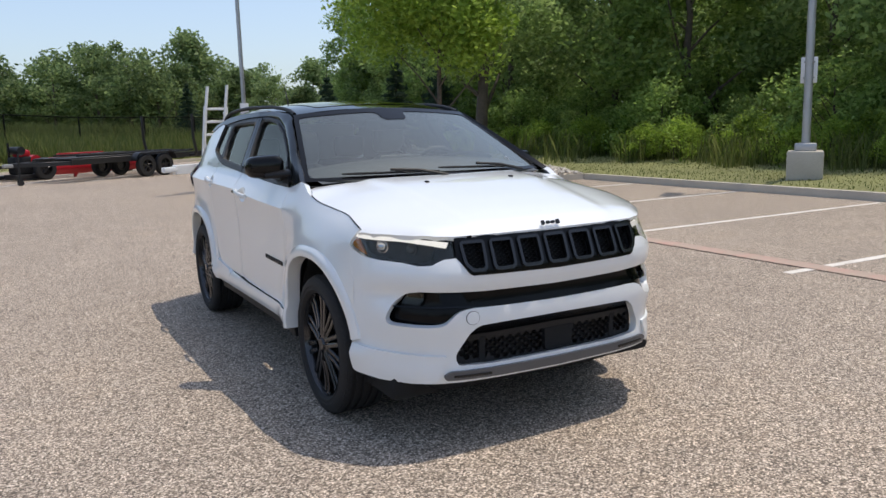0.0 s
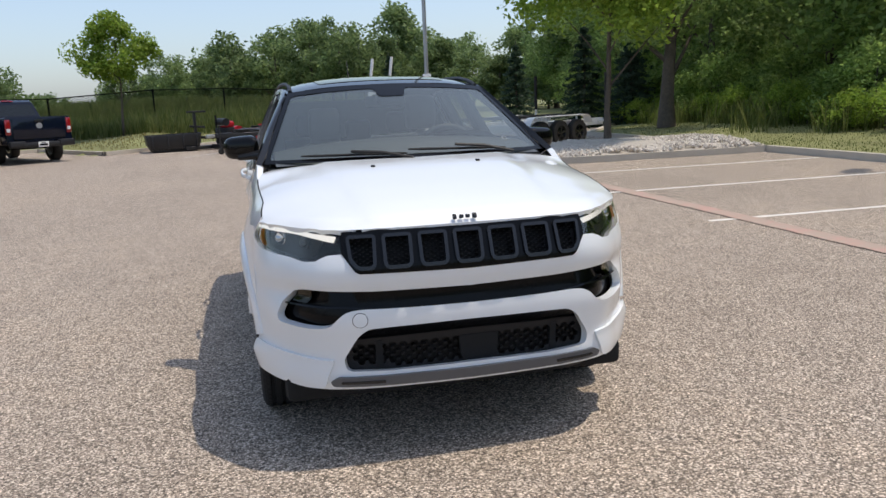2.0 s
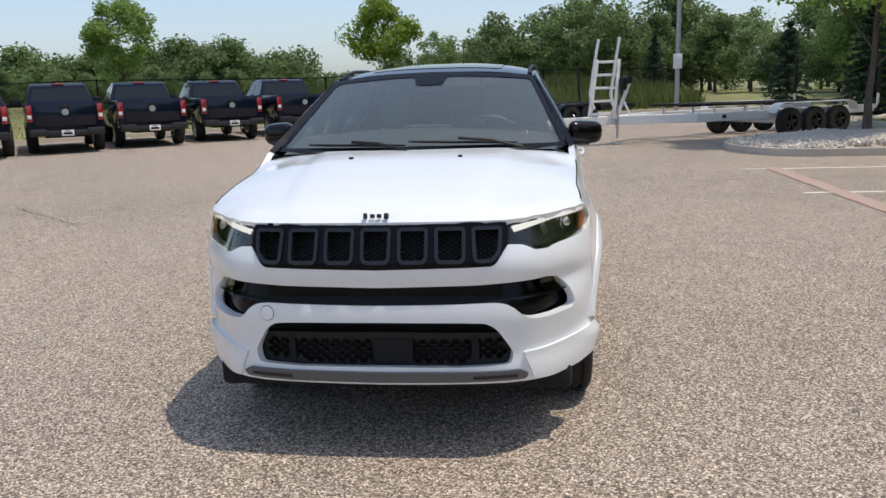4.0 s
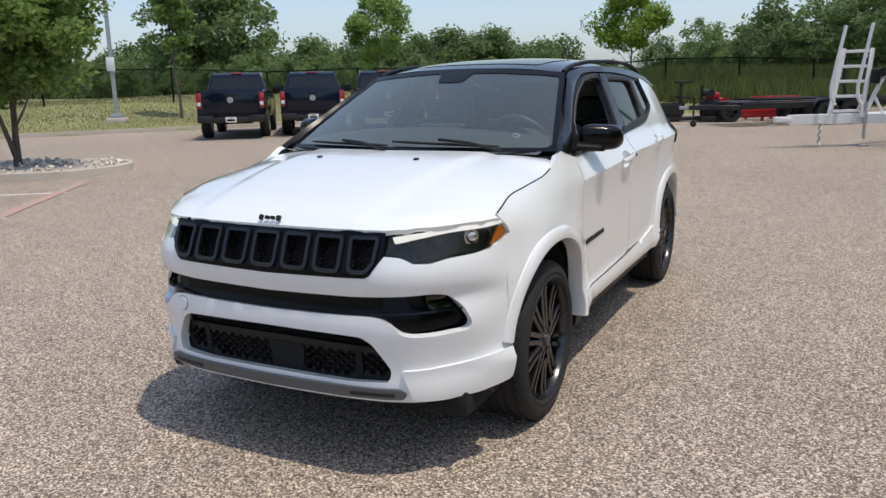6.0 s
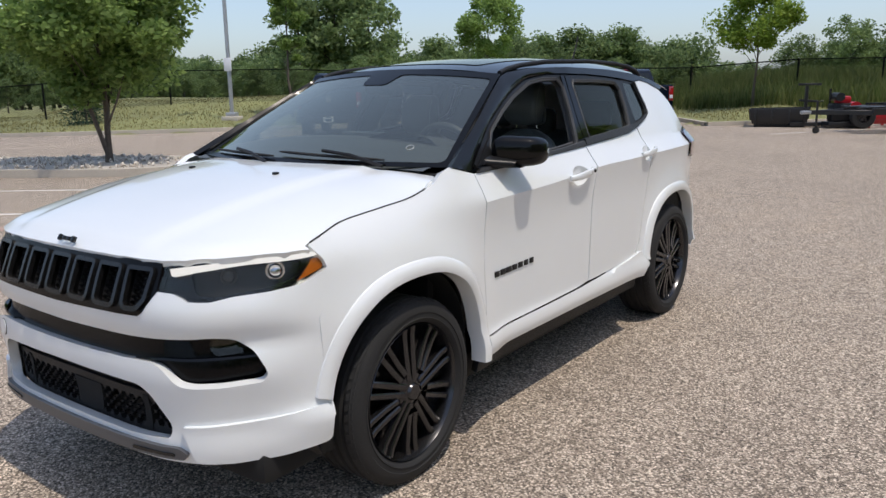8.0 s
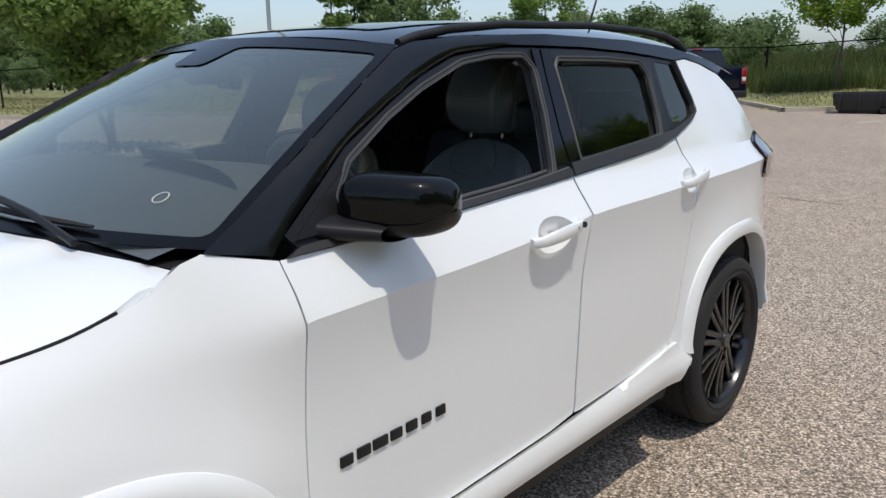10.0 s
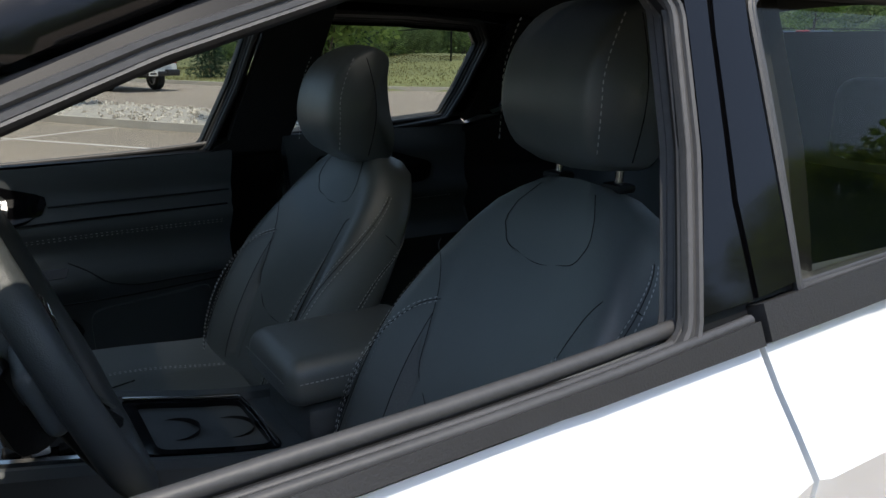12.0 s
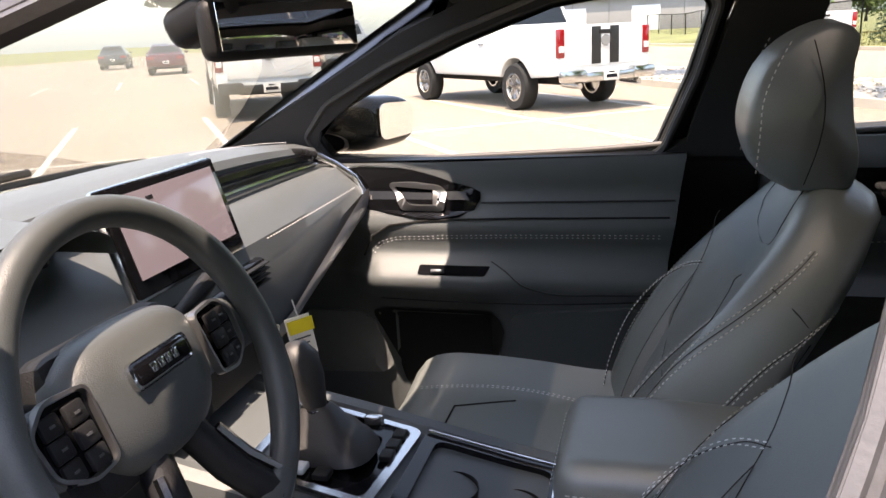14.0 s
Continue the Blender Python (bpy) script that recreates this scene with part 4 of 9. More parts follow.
# ---- the car: its skins as surfaces ----
WIDE = curve([-0.75, -0.45, -0.2, 0.1, 0.5, 1.4, 2.2, 2.64, 2.9, 3.1, 3.25, 3.36], [0.78, 0.835, 0.862, 0.868, 0.868, 0.872, 0.875, 0.87, 0.85, 0.81, 0.75, 0.64])


CREASE = curve([0.3, 0.66, 1.03, 1.27, 1.47, 1.9, 2.4, 3.0], [0.995, 1.005, 1.017, 1.031, 1.046, 1.053, 1.062, 1.07])


def side_x(y, z):
    """Half the car's width at a place along it and a height."""
    crease = CREASE(y)
    if z >= 1.14:
        d = 0.07 + (0.20 - 0.035 * min(max((y - 1.0) / 0.6, 0), 1)) * ((z - 1.14) / 0.36) ** 1.08
    else:
        soft = z >= 0.47
        if z >= crease:
            old = 0.022 + 0.048 * ((z - crease) / (1.14 - crease)) ** 1.15
            new_d = 0.004 + 0.066 * ((z - crease) / (1.14 - crease)) ** 1.05
        elif soft:
            old = 0.022 * ((z - 0.75) / (crease - 0.75)) ** 1.3 if z >= 0.75 else 0.020 * math.sin(math.pi / 2 * (0.75 - z) / 0.28) ** 1.5
            u = (crease - z) / (crease - 0.47)
            new_d = 0.004 + 0.016 * (1 - (1 - min(u / 0.38, 1)) ** 2) - 0.004 * max(0, (u - 0.38) / 0.62)
        elif z >= 0.43:
            old = new_d = 0.020 - 0.022 * (0.47 - z) / 0.04
        else:
            old = new_d = -0.002 + 0.10 * ((0.43 - z) / 0.2) ** 1.6
        k = min(max((y - 0.28) / 0.22, 0), 1)
        d = old + (new_d - old) * k
    if y < 0.3 and z > 0.9:
        d += 0.05 * min((0.3 - y) / 0.5, 1.2) * min(max((z - 0.9) / 0.15, 0), 1.3) ** 1.6
    w = WIDE(y) - d
    for yc in (0.0, 2.636):
        r = math.hypot(y - yc, (z - 0.36) * 0.98)
        w += 0.024 * math.exp(-(((r - 0.46) / 0.10) ** 2)) * (1 if z < 0.98 else max(0, 1 - (z - 0.98) / 0.08))
    return w


PLAN = [(0, -0.842), (0.2, -0.840), (0.4, -0.828), (0.52, -0.805), (0.60, -0.768), (0.68, -0.69), (0.745, -0.59), (0.795, -0.47), (0.825, -0.35), (0.84, -0.2)]
_d = np.r_[0, np.cumsum([math.dist(a, b) for a, b in zip(PLAN[:-1], PLAN[1:])])]
PLAN_X, PLAN_Y = curve(_d, [p[0] for p in PLAN]), curve(_d, [p[1] for p in PLAN])
PUSH = curve([0.20, 0.26, 0.31, 0.36, 0.42, 0.50, 0.60, 0.65, 0.70, 0.75, 0.80, 0.86, 0.92, 0.96, 1.0], [-0.12, -0.05, -0.008, 0.0, -0.004, 0.005, 0.018, 0.010, -0.008, 0.010, 0.012, -0.008, -0.034, -0.052, -0.09])


def front(s, z):
    """The front's skin: s runs along the bumper from its middle, z is the height."""
    a = abs(s)
    e = 0.004
    x, y = PLAN_X(a), PLAN_Y(a)
    tx, ty = PLAN_X(a + e) - PLAN_X(max(a - e, 0)), PLAN_Y(a + e) - PLAN_Y(max(a - e, 0))
    n = math.hypot(tx, ty) or 1
    p = PUSH(z)
    fx, fy = x + ty / n * p, y - tx / n * p
    w = min(max((a - 0.74) / 0.30, 0), 1)
    w = w * w * (3 - 2 * w)
    return (math.copysign(1, s) * (fx + (side_x(fy, max(z, 0.40)) - 0.25 * max(0, 0.40 - z) - fx) * w), fy, z)


def side_at(y, z):
    return (side_x(y, z), y, z)


hood_mid = curve([-0.82, -0.76, -0.68, -0.5, -0.3, -0.1, 0.1, 0.25], [0.945, 0.985, 1.015, 1.062, 1.102, 1.135, 1.152, 1.158])
hood_edge = curve([-0.60, -0.45, -0.3, -0.1, 0.085, 0.2], [0.955, 0.983, 1.024, 1.048, 1.070, 1.102])


_ns = np.linspace(0, 1.04, 60)
_nose = sorted((front(q, 0.95)[0], front(q, 0.95)[1] - 0.006) for q in _ns)
nose_y = lambda x: float(np.interp(x, [p[0] for p in _nose], [p[1] for p in _nose]))


def hood_z(x, y):
    e = hood_edge(y)
    xe = side_x(y, e)
    t = min(abs(x) / xe, 1.15)
    yf = nose_y(abs(x))
    dome = 0.010 * (1 - min(max((abs(x) - 0.36 - 0.10 * (y + 0.8)) / 0.05, 0), 1))
    z = hood_mid(y) - 0.008 - (hood_mid(y) - 0.008 - e) * t**3.4 + dome
    k = max(0, 1 - max(y - yf, 0) / 0.075) ** 2.2
    return z + (0.953 + 0.012 * min(max((abs(x) - 0.5) / 0.3, 0), 1) - z) * k


def hood_at(x, y):
    return (x, y, hood_z(x, y))


ws_low = lambda u: Vector((0.765 * u, 0.15 + 0.20 * u * u, 1.148 - 0.006 * u * u))
ws_top = lambda u: Vector((0.585 * u, 0.955 + 0.06 * u * u, 1.540 - 0.034 * u * u))


def screen_at(u, v):
    p = ws_low(u).lerp(ws_top(u), v)
    return p + Vector((0, -0.5, 0.8)) * (0.035 * v * (1 - v) * (1 - 0.4 * u * u))


roof_mid = curve([0.95, 1.1, 1.4, 1.8, 2.3, 2.7, 2.95, 3.1], [1.538, 1.562, 1.592, 1.606, 1.604, 1.582, 1.552, 1.52])
roof_edge = curve([0.95, 1.05, 1.25, 1.6, 2.1, 2.4, 2.7, 2.95, 3.1], [1.488, 1.505, 1.528, 1.540, 1.530, 1.510, 1.468, 1.42, 1.38])


def roof_at(u, y):
    xe = side_x(y, roof_edge(y))
    return (u * xe, y, roof_mid(y) - (roof_mid(y) - roof_edge(y)) * abs(u) ** 2.8)


def arch(yc, a, b, t0, t1, n=26):
    """Points of a squarish wheel arch, by the angle from the back."""
    out = []
    for i in range(n):
        w = math.radians(t0 + (t1 - t0) * i / (n - 1))
        c, s = math.cos(w), math.sin(w)
        out.append((yc + a * math.copysign(abs(c) ** 0.82, c), 0.35 + b * math.copysign(abs(s) ** 0.82, s)))
    return out


MID = (0, 1.3, 0.75)
car = thing("car", "white compact SUV with gloss black roof and driver window down", "car")
W_, K_, P_ = M["paint_white"], M["gloss_black"], M["plastic"]

# front panel, cut out for lamps, grille and openings
half = lambda pts: pts + [(-s, z) for s, z in pts[::-1]]
hl_low = [(1.075, 0.955), (1.062, 0.928), (1.026, 0.902), (0.935, 0.866), (0.835, 0.853), (0.74, 0.846), (0.674, 0.835), (0.612, 0.838), (0.59, 0.850), (0.56, 0.861), (0.506, 0.864)]
gr_low = [(0.487, 0.842), (0.455, 0.797), (0.437, 0.787), (0.0, 0.778)]
bottom = [(0.0, 0.309), (0.34, 0.314), (0.54, 0.315), (0.72, 0.309), (0.86, 0.315), (0.99, 0.335), (1.015, 0.45), (1.03, 0.56), (1.09, 0.72), (1.13, 0.84), (1.13, 0.92)]
face = bottom + hl_low + gr_low[:-1]
face = face + [(-s, z) for s, z in face[::-1] if s > 0]
mid_hole = half([(0.0, 0.703), (0.39, 0.711), (0.51, 0.717), (0.67, 0.723), (0.74, 0.712), (0.79, 0.675), (0.826, 0.60), (0.812, 0.574), (0.70, 0.568), (0.60, 0.570), (0.562, 0.579), (0.52, 0.622), (0.487, 0.640), (0.44, 0.645), (0.225, 0.640), (0.0, 0.637)])
mid_hole = [p for i, p in enumerate(mid_hole) if p != mid_hole[i - 1]]
low_hole = half([(0.0, 0.571), (0.32, 0.569), (0.415, 0.565), (0.455, 0.538), (0.523, 0.436), (0.51, 0.391), (0.336, 0.384), (0.0, 0.384)])
low_hole = [p for i, p in enumerate(low_hole) if p != low_hole[i - 1]]
skin("front_bumper", front, face, W_, car, [rounded(mid_hole, 0.02, 3), rounded(low_hole, 0.02, 3)], 0.024, 0.035, 0, MID)
# raised lower lip of the bumper
for sd in (1, -1):
    skin("bumper_lip", front, rounded([(0.555, 0.440), (0.76, 0.446), (0.90, 0.455), (0.995, 0.466), (1.0, 0.345), (0.86, 0.322), (0.72, 0.317), (0.60, 0.324), (0.585, 0.37)], 0.02), W_, car, (), 0.02, 0.02, 0.013, MID, side=sd)


def tilted(fn, base, amount):
    """The skin fn sunk by amount (a function of its two coordinates)."""
    def g(a, b):
        p = Vector(fn(a, b))
        e = 2e-3
        n = (Vector(fn(a + e, b)) - Vector(fn(a - e, b))).cross(Vector(fn(a, b + e)) - Vector(fn(a, b - e))).normalized()
        if n.dot(p - Vector(base)) < 0:
            n.negate()
        return p + n * amount(a, b)
    return g


def grown(poly, d):
    """A closed outline moved outwards by about d (inwards if below 0)."""
    area = sum(poly[i - 1][0] * poly[i][1] - poly[i][0] * poly[i - 1][1] for i in range(len(poly)))
    sg = 1 if area > 0 else -1
    out = []
    for i in range(len(poly)):
        a, p, b = Vector(poly[i - 1]), Vector(poly[i]), Vector(poly[(i + 1) % len(poly)])
        n1, n2 = Vector(((p - a).y, -(p - a).x)), Vector(((b - p).y, -(b - p).x))
        n = (n1.normalized() + n2.normalized())
        out.append(tuple(p + (n.normalized() * d * sg if n.length > 1e-6 else Vector((0, 0)))))
    return out


# black middle opening with its ledge, slats and fog lamps
skin("centre_intake", tilted(front, MID, lambda s, z: -0.035 - 0.02 * max(0, (abs(s) - 0.5) / 0.3)), grown(mid_hole, 0.02), M["deep_black"], car, (), 0.04, 0, 0, MID, "satin black middle intake panel")
for sd in (1, -1):
    skin("intake_ledge", tilted(front, MID, lambda s, z: -0.028), [(0.39, 0.648), (0.51, 0.662), (0.66, 0.664), (0.80, 0.662), (0.805, 0.655), (0.66, 0.655), (0.51, 0.653), (0.39, 0.640)], M["piano"], car, (), 0.02, 0.03, 0.012, MID, side=sd)
    skin("fog_lamp", tilted(front, MID, lambda s, z: -0.030), rounded([(0.68, 0.712), (0.74, 0.702), (0.755, 0.676), (0.69, 0.674), (0.672, 0.69)], 0.01), M["steel_grey"], car, (), 0.02, 0.02, 0.006, MID, "small dark fog lamp", side=sd)
    skin("fog_lens", tilted(front, MID, lambda s, z: -0.030), rounded([(0.664, 0.715), (0.745, 0.705), (0.765, 0.672), (0.68, 0.668), (0.66, 0.69)], 0.01), M["glass_dark"], car, (), 0.02, 0.01, 0.012, MID, "tinted lens", side=sd)


def honeycomb(outline, w, h, rim):
    """Hexagon outlines that fill an outline."""
    lo_x, hi_x = min(p[0] for p in outline), max(p[0] for p in outline)
    lo_z, hi_z = min(p[1] for p in outline), max(p[1] for p in outline)
    inner = grown(outline, -rim)
    out, r = [], 0
    z = lo_z + h * 0.5
    while z < hi_z:
        x = lo_x + (w / 2 if r % 2 else 0)
        while x < hi_x:
            hexa = [(x - w * 0.40, z), (x - w * 0.22, z - h * 0.38), (x + w * 0.22, z - h * 0.38), (x + w * 0.40, z), (x + w * 0.22, z + h * 0.38), (x - w * 0.22, z + h * 0.38)]
            if all(inside(q, inner) for q in hexa):
                out.append(hexa)
            x += w
        z += h * 0.5
        r += 1
    return out


# lower intake
skin("intake_back", tilted(front, MID, lambda s, z: -0.11), grown(low_hole, 0.03), M["dark"], car, (), 0.06, 0, 0, MID)
upper_lip = half([(0.0, 0.571), (0.32, 0.569), (0.415, 0.565), (0.455, 0.535), (0.487, 0.494), (0.40, 0.496), (0.0, 0.50)])
upper_lip = [p for i, p in enumerate(upper_lip) if p != upper_lip[i - 1]]
skin("intake_lip", tilted(front, MID, lambda s, z: -0.012 - 0.05 * (0.571 - z) / 0.08), grown(upper_lip, 0.008), M["deep_black"], car, (), 0.03, 0.03, 0, MID, "matte black upper lip of the lower intake")
mesh_zone = half([(0.0, 0.498), (0.40, 0.494), (0.482, 0.492), (0.520, 0.436), (0.508, 0.393), (0.336, 0.387), (0.0, 0.387)])
mesh_zone = [p for i, p in enumerate(mesh_zone) if p != mesh_zone[i - 1]]
skin("intake_mesh", tilted(front, MID, lambda s, z: -0.045), grown(mesh_zone, 0.012), P_, car, honeycomb(mesh_zone, 0.044, 0.028, 0.003), 0.05, 0.02, 0, MID, "black honeycomb mesh")
skin("sensor_block", tilted(front, MID, lambda s, z: -0.042), rounded([(-0.035, 0.392), (0.115, 0.392), (0.125, 0.482), (-0.045, 0.482)], 0.012), M["dark"], car, (), 0.04, 0.03, 0, MID, "black sensor cover")
for x in (-0.395, 0.355):
    skin("intake_post", tilted(front, MID, lambda s, z: -0.042), [(x, 0.388), (x + 0.034, 0.388), (x + 0.03, 0.495), (x + 0.004, 0.495)], M["dark"], car, (), 0.04, 0.03, 0, MID)
skid = half([(0.0, 0.365), (0.34, 0.368), (0.545, 0.370), (0.578, 0.352), (0.565, 0.333), (0.35, 0.330), (0.0, 0.326)])
skid = [p for i, p in enumerate(skid) if p != skid[i - 1]]
skin("skid_strip", front, rounded(skid, 0.008, 2), M["grey"], car, (), 0.03, 0.03, 0.014, MID, "satin grey skid strip")
for sd in (1, -1):
    skin("strip_inlay", front, rounded([(0.36, 0.352), (0.53, 0.354), (0.535, 0.344), (0.36, 0.341)], 0.004, 2), M["steel_grey"], car, (), 0.03, 0.004, 0.018, MID, side=sd)
tow = [(-0.446 + 0.028 * math.cos(w), 0.603 + 0.028 * math.sin(w)) for w in np.linspace(0, 2 * math.pi, 20, endpoint=False)]
skin("tow_cap", front, tow, W_, car, (), 0.03, 0.006, 0.0035, MID, "round white tow eye cap")
skin("tow_cap_gap", front, grown(tow, 0.0025), M["plastic"], car, (), 0.03, 0.004, 0.0012, MID)
skin("air_dam", lambda s, z: (front(s, 0.315)[0] * 0.96, front(s, 0.315)[1] + 0.07 + 0.10 * (0.30 - z) / 0.09, z), [(-0.90, 0.245), (0.90, 0.245), (0.93, 0.318), (-0.93, 0.318)], P_, car, (), 0.05, 0.02, 0, MID, "black air dam under the bumper")

# grille with seven framed openings
gr = half([(0.0, 0.950), (0.30, 0.950), (0.508, 0.952), (0.506, 0.864)] + gr_low)
gr = [p for i, p in enumerate(gr) if p != gr[i - 1]]
slots = []
for k in range(-3, 4):
    c = 0.1425 * k
    o = [(c - 0.054, 0.925), (c + 0.054, 0.925), (c + 0.052, 0.818), (c + 0.040, 0.806), (c - 0.040, 0.806), (c - 0.052, 0.818)]
    if k == 3:
        o[2], o[3] = (c + 0.042, 0.838), (c + 0.014, 0.808)
    if k == -3:
        o[4], o[5] = (c - 0.014, 0.808), (c - 0.042, 0.838)
    slots.append(rounded(o, 0.012, 3))
skin("grille", front, gr, M["deep_black"], car, slots, 0.022, 0.03, 0.002, MID, "gloss black grille with seven openings")
for o in slots:
    skin("grille_ring", front, grown(o, 0.006), M["steel_grey"], car, [grown(o, -0.008)], 0.014, 0.016, 0.012, MID, "smoked metal ring")
    skin("grille_mesh", tilted(front, MID, lambda s, z: -0.022), grown(o, 0.004), P_, car, honeycomb(o, 0.030, 0.017, 0.0), 0.03, 0.010, 0, MID, "black honeycomb mesh")
skin("grille_back", tilted(front, MID, lambda s, z: -0.05), grown(gr, -0.004), M["dark"], car, (), 0.06, 0, 0, MID)

# headlamps
hl = hl_low + [(0.52, 0.944), (0.645, 0.953), (0.80, 0.966), (0.95, 0.970), (1.05, 0.968)]
for sd in (1, -1):
    lamp = put("headlight", mesh_of("headlight", *(lambda d: d if sd > 0 else flip_x(*d))(skin_data(tilted(front, MID, lambda s, z: -0.055), grown(hl, 0.004), (), 0.04, 0, 0, MID)), M["plastic"], 40), car, "dark housing headlight with a white light strip")
    skin("bezel", tilted(front, MID, lambda s, z: -0.028), hl, M["piano"], lamp, [rounded([(0.60, 0.930), (0.955, 0.944), (0.92, 0.885), (0.82, 0.866), (0.70, 0.852), (0.63, 0.858)], 0.02)], 0.03, 0.02, 0, MID, side=sd)
    skin("light_strip", tilted(front, MID, lambda s, z: -0.004), [(0.535, 0.930), (0.60, 0.938), (0.80, 0.951), (0.985, 0.957), (1.035, 0.956), (1.03, 0.949), (0.95, 0.944), (0.80, 0.9375), (0.62, 0.922), (0.545, 0.911)], M["strip_light"], lamp, (), 0.03, 0.018, 0, MID, "white daytime light strip", side=sd)
    skin("turn_lamp", tilted(front, MID, lambda s, z: -0.016), [(0.985, 0.940), (1.045, 0.945), (1.045, 0.925), (1.012, 0.902), (0.93, 0.876), (0.955, 0.905)], M["amber"], lamp, (), 0.03, 0.02, 0, MID, "amber turn lamp", side=sd)
    for sc, zc, r in ((0.865, 0.902, 0.024), (0.735, 0.893, 0.021)):
        c = Vector(front(sc, zc))
        e = (Vector(front(sc + 0.01, zc)) - Vector(front(sc - 0.01, zc))).normalized()
        nrm = Vector((e.y, -e.x, 0)) if Vector((e.y, -e.x, 0)).dot(c - Vector(MID)) > 0 else Vector((-e.y, e.x, 0))
        bm = bmesh.new()
        bmesh.ops.create_uvsphere(bm, u_segments=20, v_segments=10, radius=r, matrix=Matrix.Translation(c - nrm * 0.05))
        rod(bm, c - nrm * 0.075, c - nrm * 0.05, r * 1.35, r * 1.25, 24)
        if sd < 0:
            bmesh.ops.scale(bm, vec=(-1, 1, 1), verts=bm.verts)
        part("projector", bm, M["chrome"] if sc > 0.8 else M["steel_grey"], lamp, "round projector lens")
    cover = skin("lens", front, hl, M["glass_lamp"], lamp, (), 0.03, 0, -0.002, MID, "clear outer lens", side=sd)
    cover.visible_shadow = False

# bonnet
front_edge = [(front(s, 0.95)[0], front(s, 0.95)[1] - 0.006) for s in (0, 0.15, 0.3, 0.42, 0.51, 0.60, 0.70, 0.80, 0.90, 0.98)]
side_edge = [(side_x(y, hood_edge(y)) - 0.004, y) for y in (-0.46, -0.38, -0.3, -0.2, -0.1, 0.0, 0.08, 0.145)]
back_edge = [(0.776, 0.20), (0.770, 0.25), (0.735, 0.285), (0.6, 0.235), (0.4, 0.175), (0.2, 0.137)]
hood = front_edge + side_edge + back_edge
hood = hood + [(0, 0.122)] + [(-x, y) for x, y in hood[::-1] if x > 0]
skin("bonnet", hood_at, hood, W_, car, (), 0.03, 0.02, 0, (0, -0.2, 0.3), "white bonnet")
for sd in (1, -1):
    tube_part("bonnet_gap", [(sd * (side_x(y, hood_edge(y)) - 0.001), y, hood_edge(y) - 0.001) for y in np.linspace(-0.44, 0.15, 26)], 0.0032, M["dark"], car, "dark gap beside the bonnet", 6)
bm = bmesh.new()
for x0, w_, h_ in ((-0.048, 0.016, 0.022), (-0.020, 0.019, 0.015), (0.006, 0.019, 0.015), (0.034, 0.019, 0.022)):
    box(bm, (x0 + 0.005, nose_y(0) + 0.008, 0.977 if h_ < 0.027 or x0 < 0 else 0.973), (w_, 0.014, h_), 0.004, Matrix.Rotation(radians(-32), 3, "X"))
part("bonnet_badge", bm, M["steel_grey"], car, "small smoked metal badge on the bonnet")
for x in (0.258, -0.258):
    bm = bmesh.new()
    z = hood_z(x, -0.09)
    box(bm, (x, -0.09, z + 0.002), (0.020, 0.024, 0.012), 0.004)
    part("washer_nozzle", bm, P_, car, "small black washer nozzle")

# sides
belt = [(0.455, 1.112), (0.70, 1.115), (0.96, 1.126), (1.19, 1.136), (1.478, 1.149)]
belt_r = [(1.486, 1.150), (1.86, 1.170), (2.04, 1.182), (2.175, 1.204)]
split = [(1.478, 1.149), (1.478, 1.05), (1.455, 0.885), (1.441, 0.71), (1.428, 0.56), (1.424, 0.47)]
f_in, r_in = (-0.02, 0.425, 0.455), (2.605, 0.455, 0.452)
fender = [(-0.452, 0.978), (-0.38, 1.003), (-0.3, 1.024), (-0.2, 1.038), (-0.1, 1.047), (0.0, 1.058), (0.088, 1.069), (0.15, 1.083), (0.20, 1.100), (0.235, 1.122), (0.265, 1.140), (0.305, 1.150), (0.38, 1.130), (0.452, 1.112), (0.462, 1.05), (0.468, 0.97), (0.462, 0.85), (0.448, 0.70), (0.437, 0.55), (0.435, 0.455)] + [(0.43, 0.36)] + arch(*f_in, 0, 172, 30) + [(-0.452, 0.56), (-0.46, 0.75), (-0.40, 0.87), (-0.415, 0.93)]
front_door = belt + split[1:] + [(1.30, 0.462), (0.9, 0.456), (0.445, 0.452), (0.441, 0.55), (0.452, 0.70), (0.466, 0.85), (0.472, 0.97), (0.466, 1.05)]
rear_edge = [(2.182, 1.205), (2.20, 1.12), (2.19, 0.98), (2.16, 0.84), (2.11, 0.70), (2.07, 0.58), (2.00, 0.50), (1.96, 0.487)]
rear_door = belt_r + rear_edge[1:] + [(1.7, 0.478), (1.432, 0.470), (1.436, 0.56), (1.449, 0.71), (1.463, 0.885), (1.486, 1.05)]
quarter = [(2.188, 1.206), (2.28, 1.232), (2.36, 1.255), (2.412, 1.280), (2.418, 1.33), (2.405, 1.40), (2.398, 1.462), (2.5, 1.470), (2.62, 1.452), (2.78, 1.41), (2.90, 1.34), (3.0, 1.22), (3.06, 1.08), (3.13, 0.90), (3.20, 0.70), (3.22, 0.52), (3.20, 0.38), (3.07, 0.37)] + arch(*r_in, 8, 176, 30) + [(2.10, 0.46), (2.03, 0.492), (2.075, 0.575), (2.115, 0.695), (2.165, 0.838), (2.196, 0.98), (2.206, 1.12)]
sill = [(0.435, 0.447), (0.9, 0.450), (1.30, 0.455), (1.7, 0.470), (1.95, 0.492), (2.07, 0.508), (2.13, 0.44), (2.10, 0.365), (1.9, 0.372), (1.2, 0.378), (0.6, 0.380), (0.44, 0.372)]
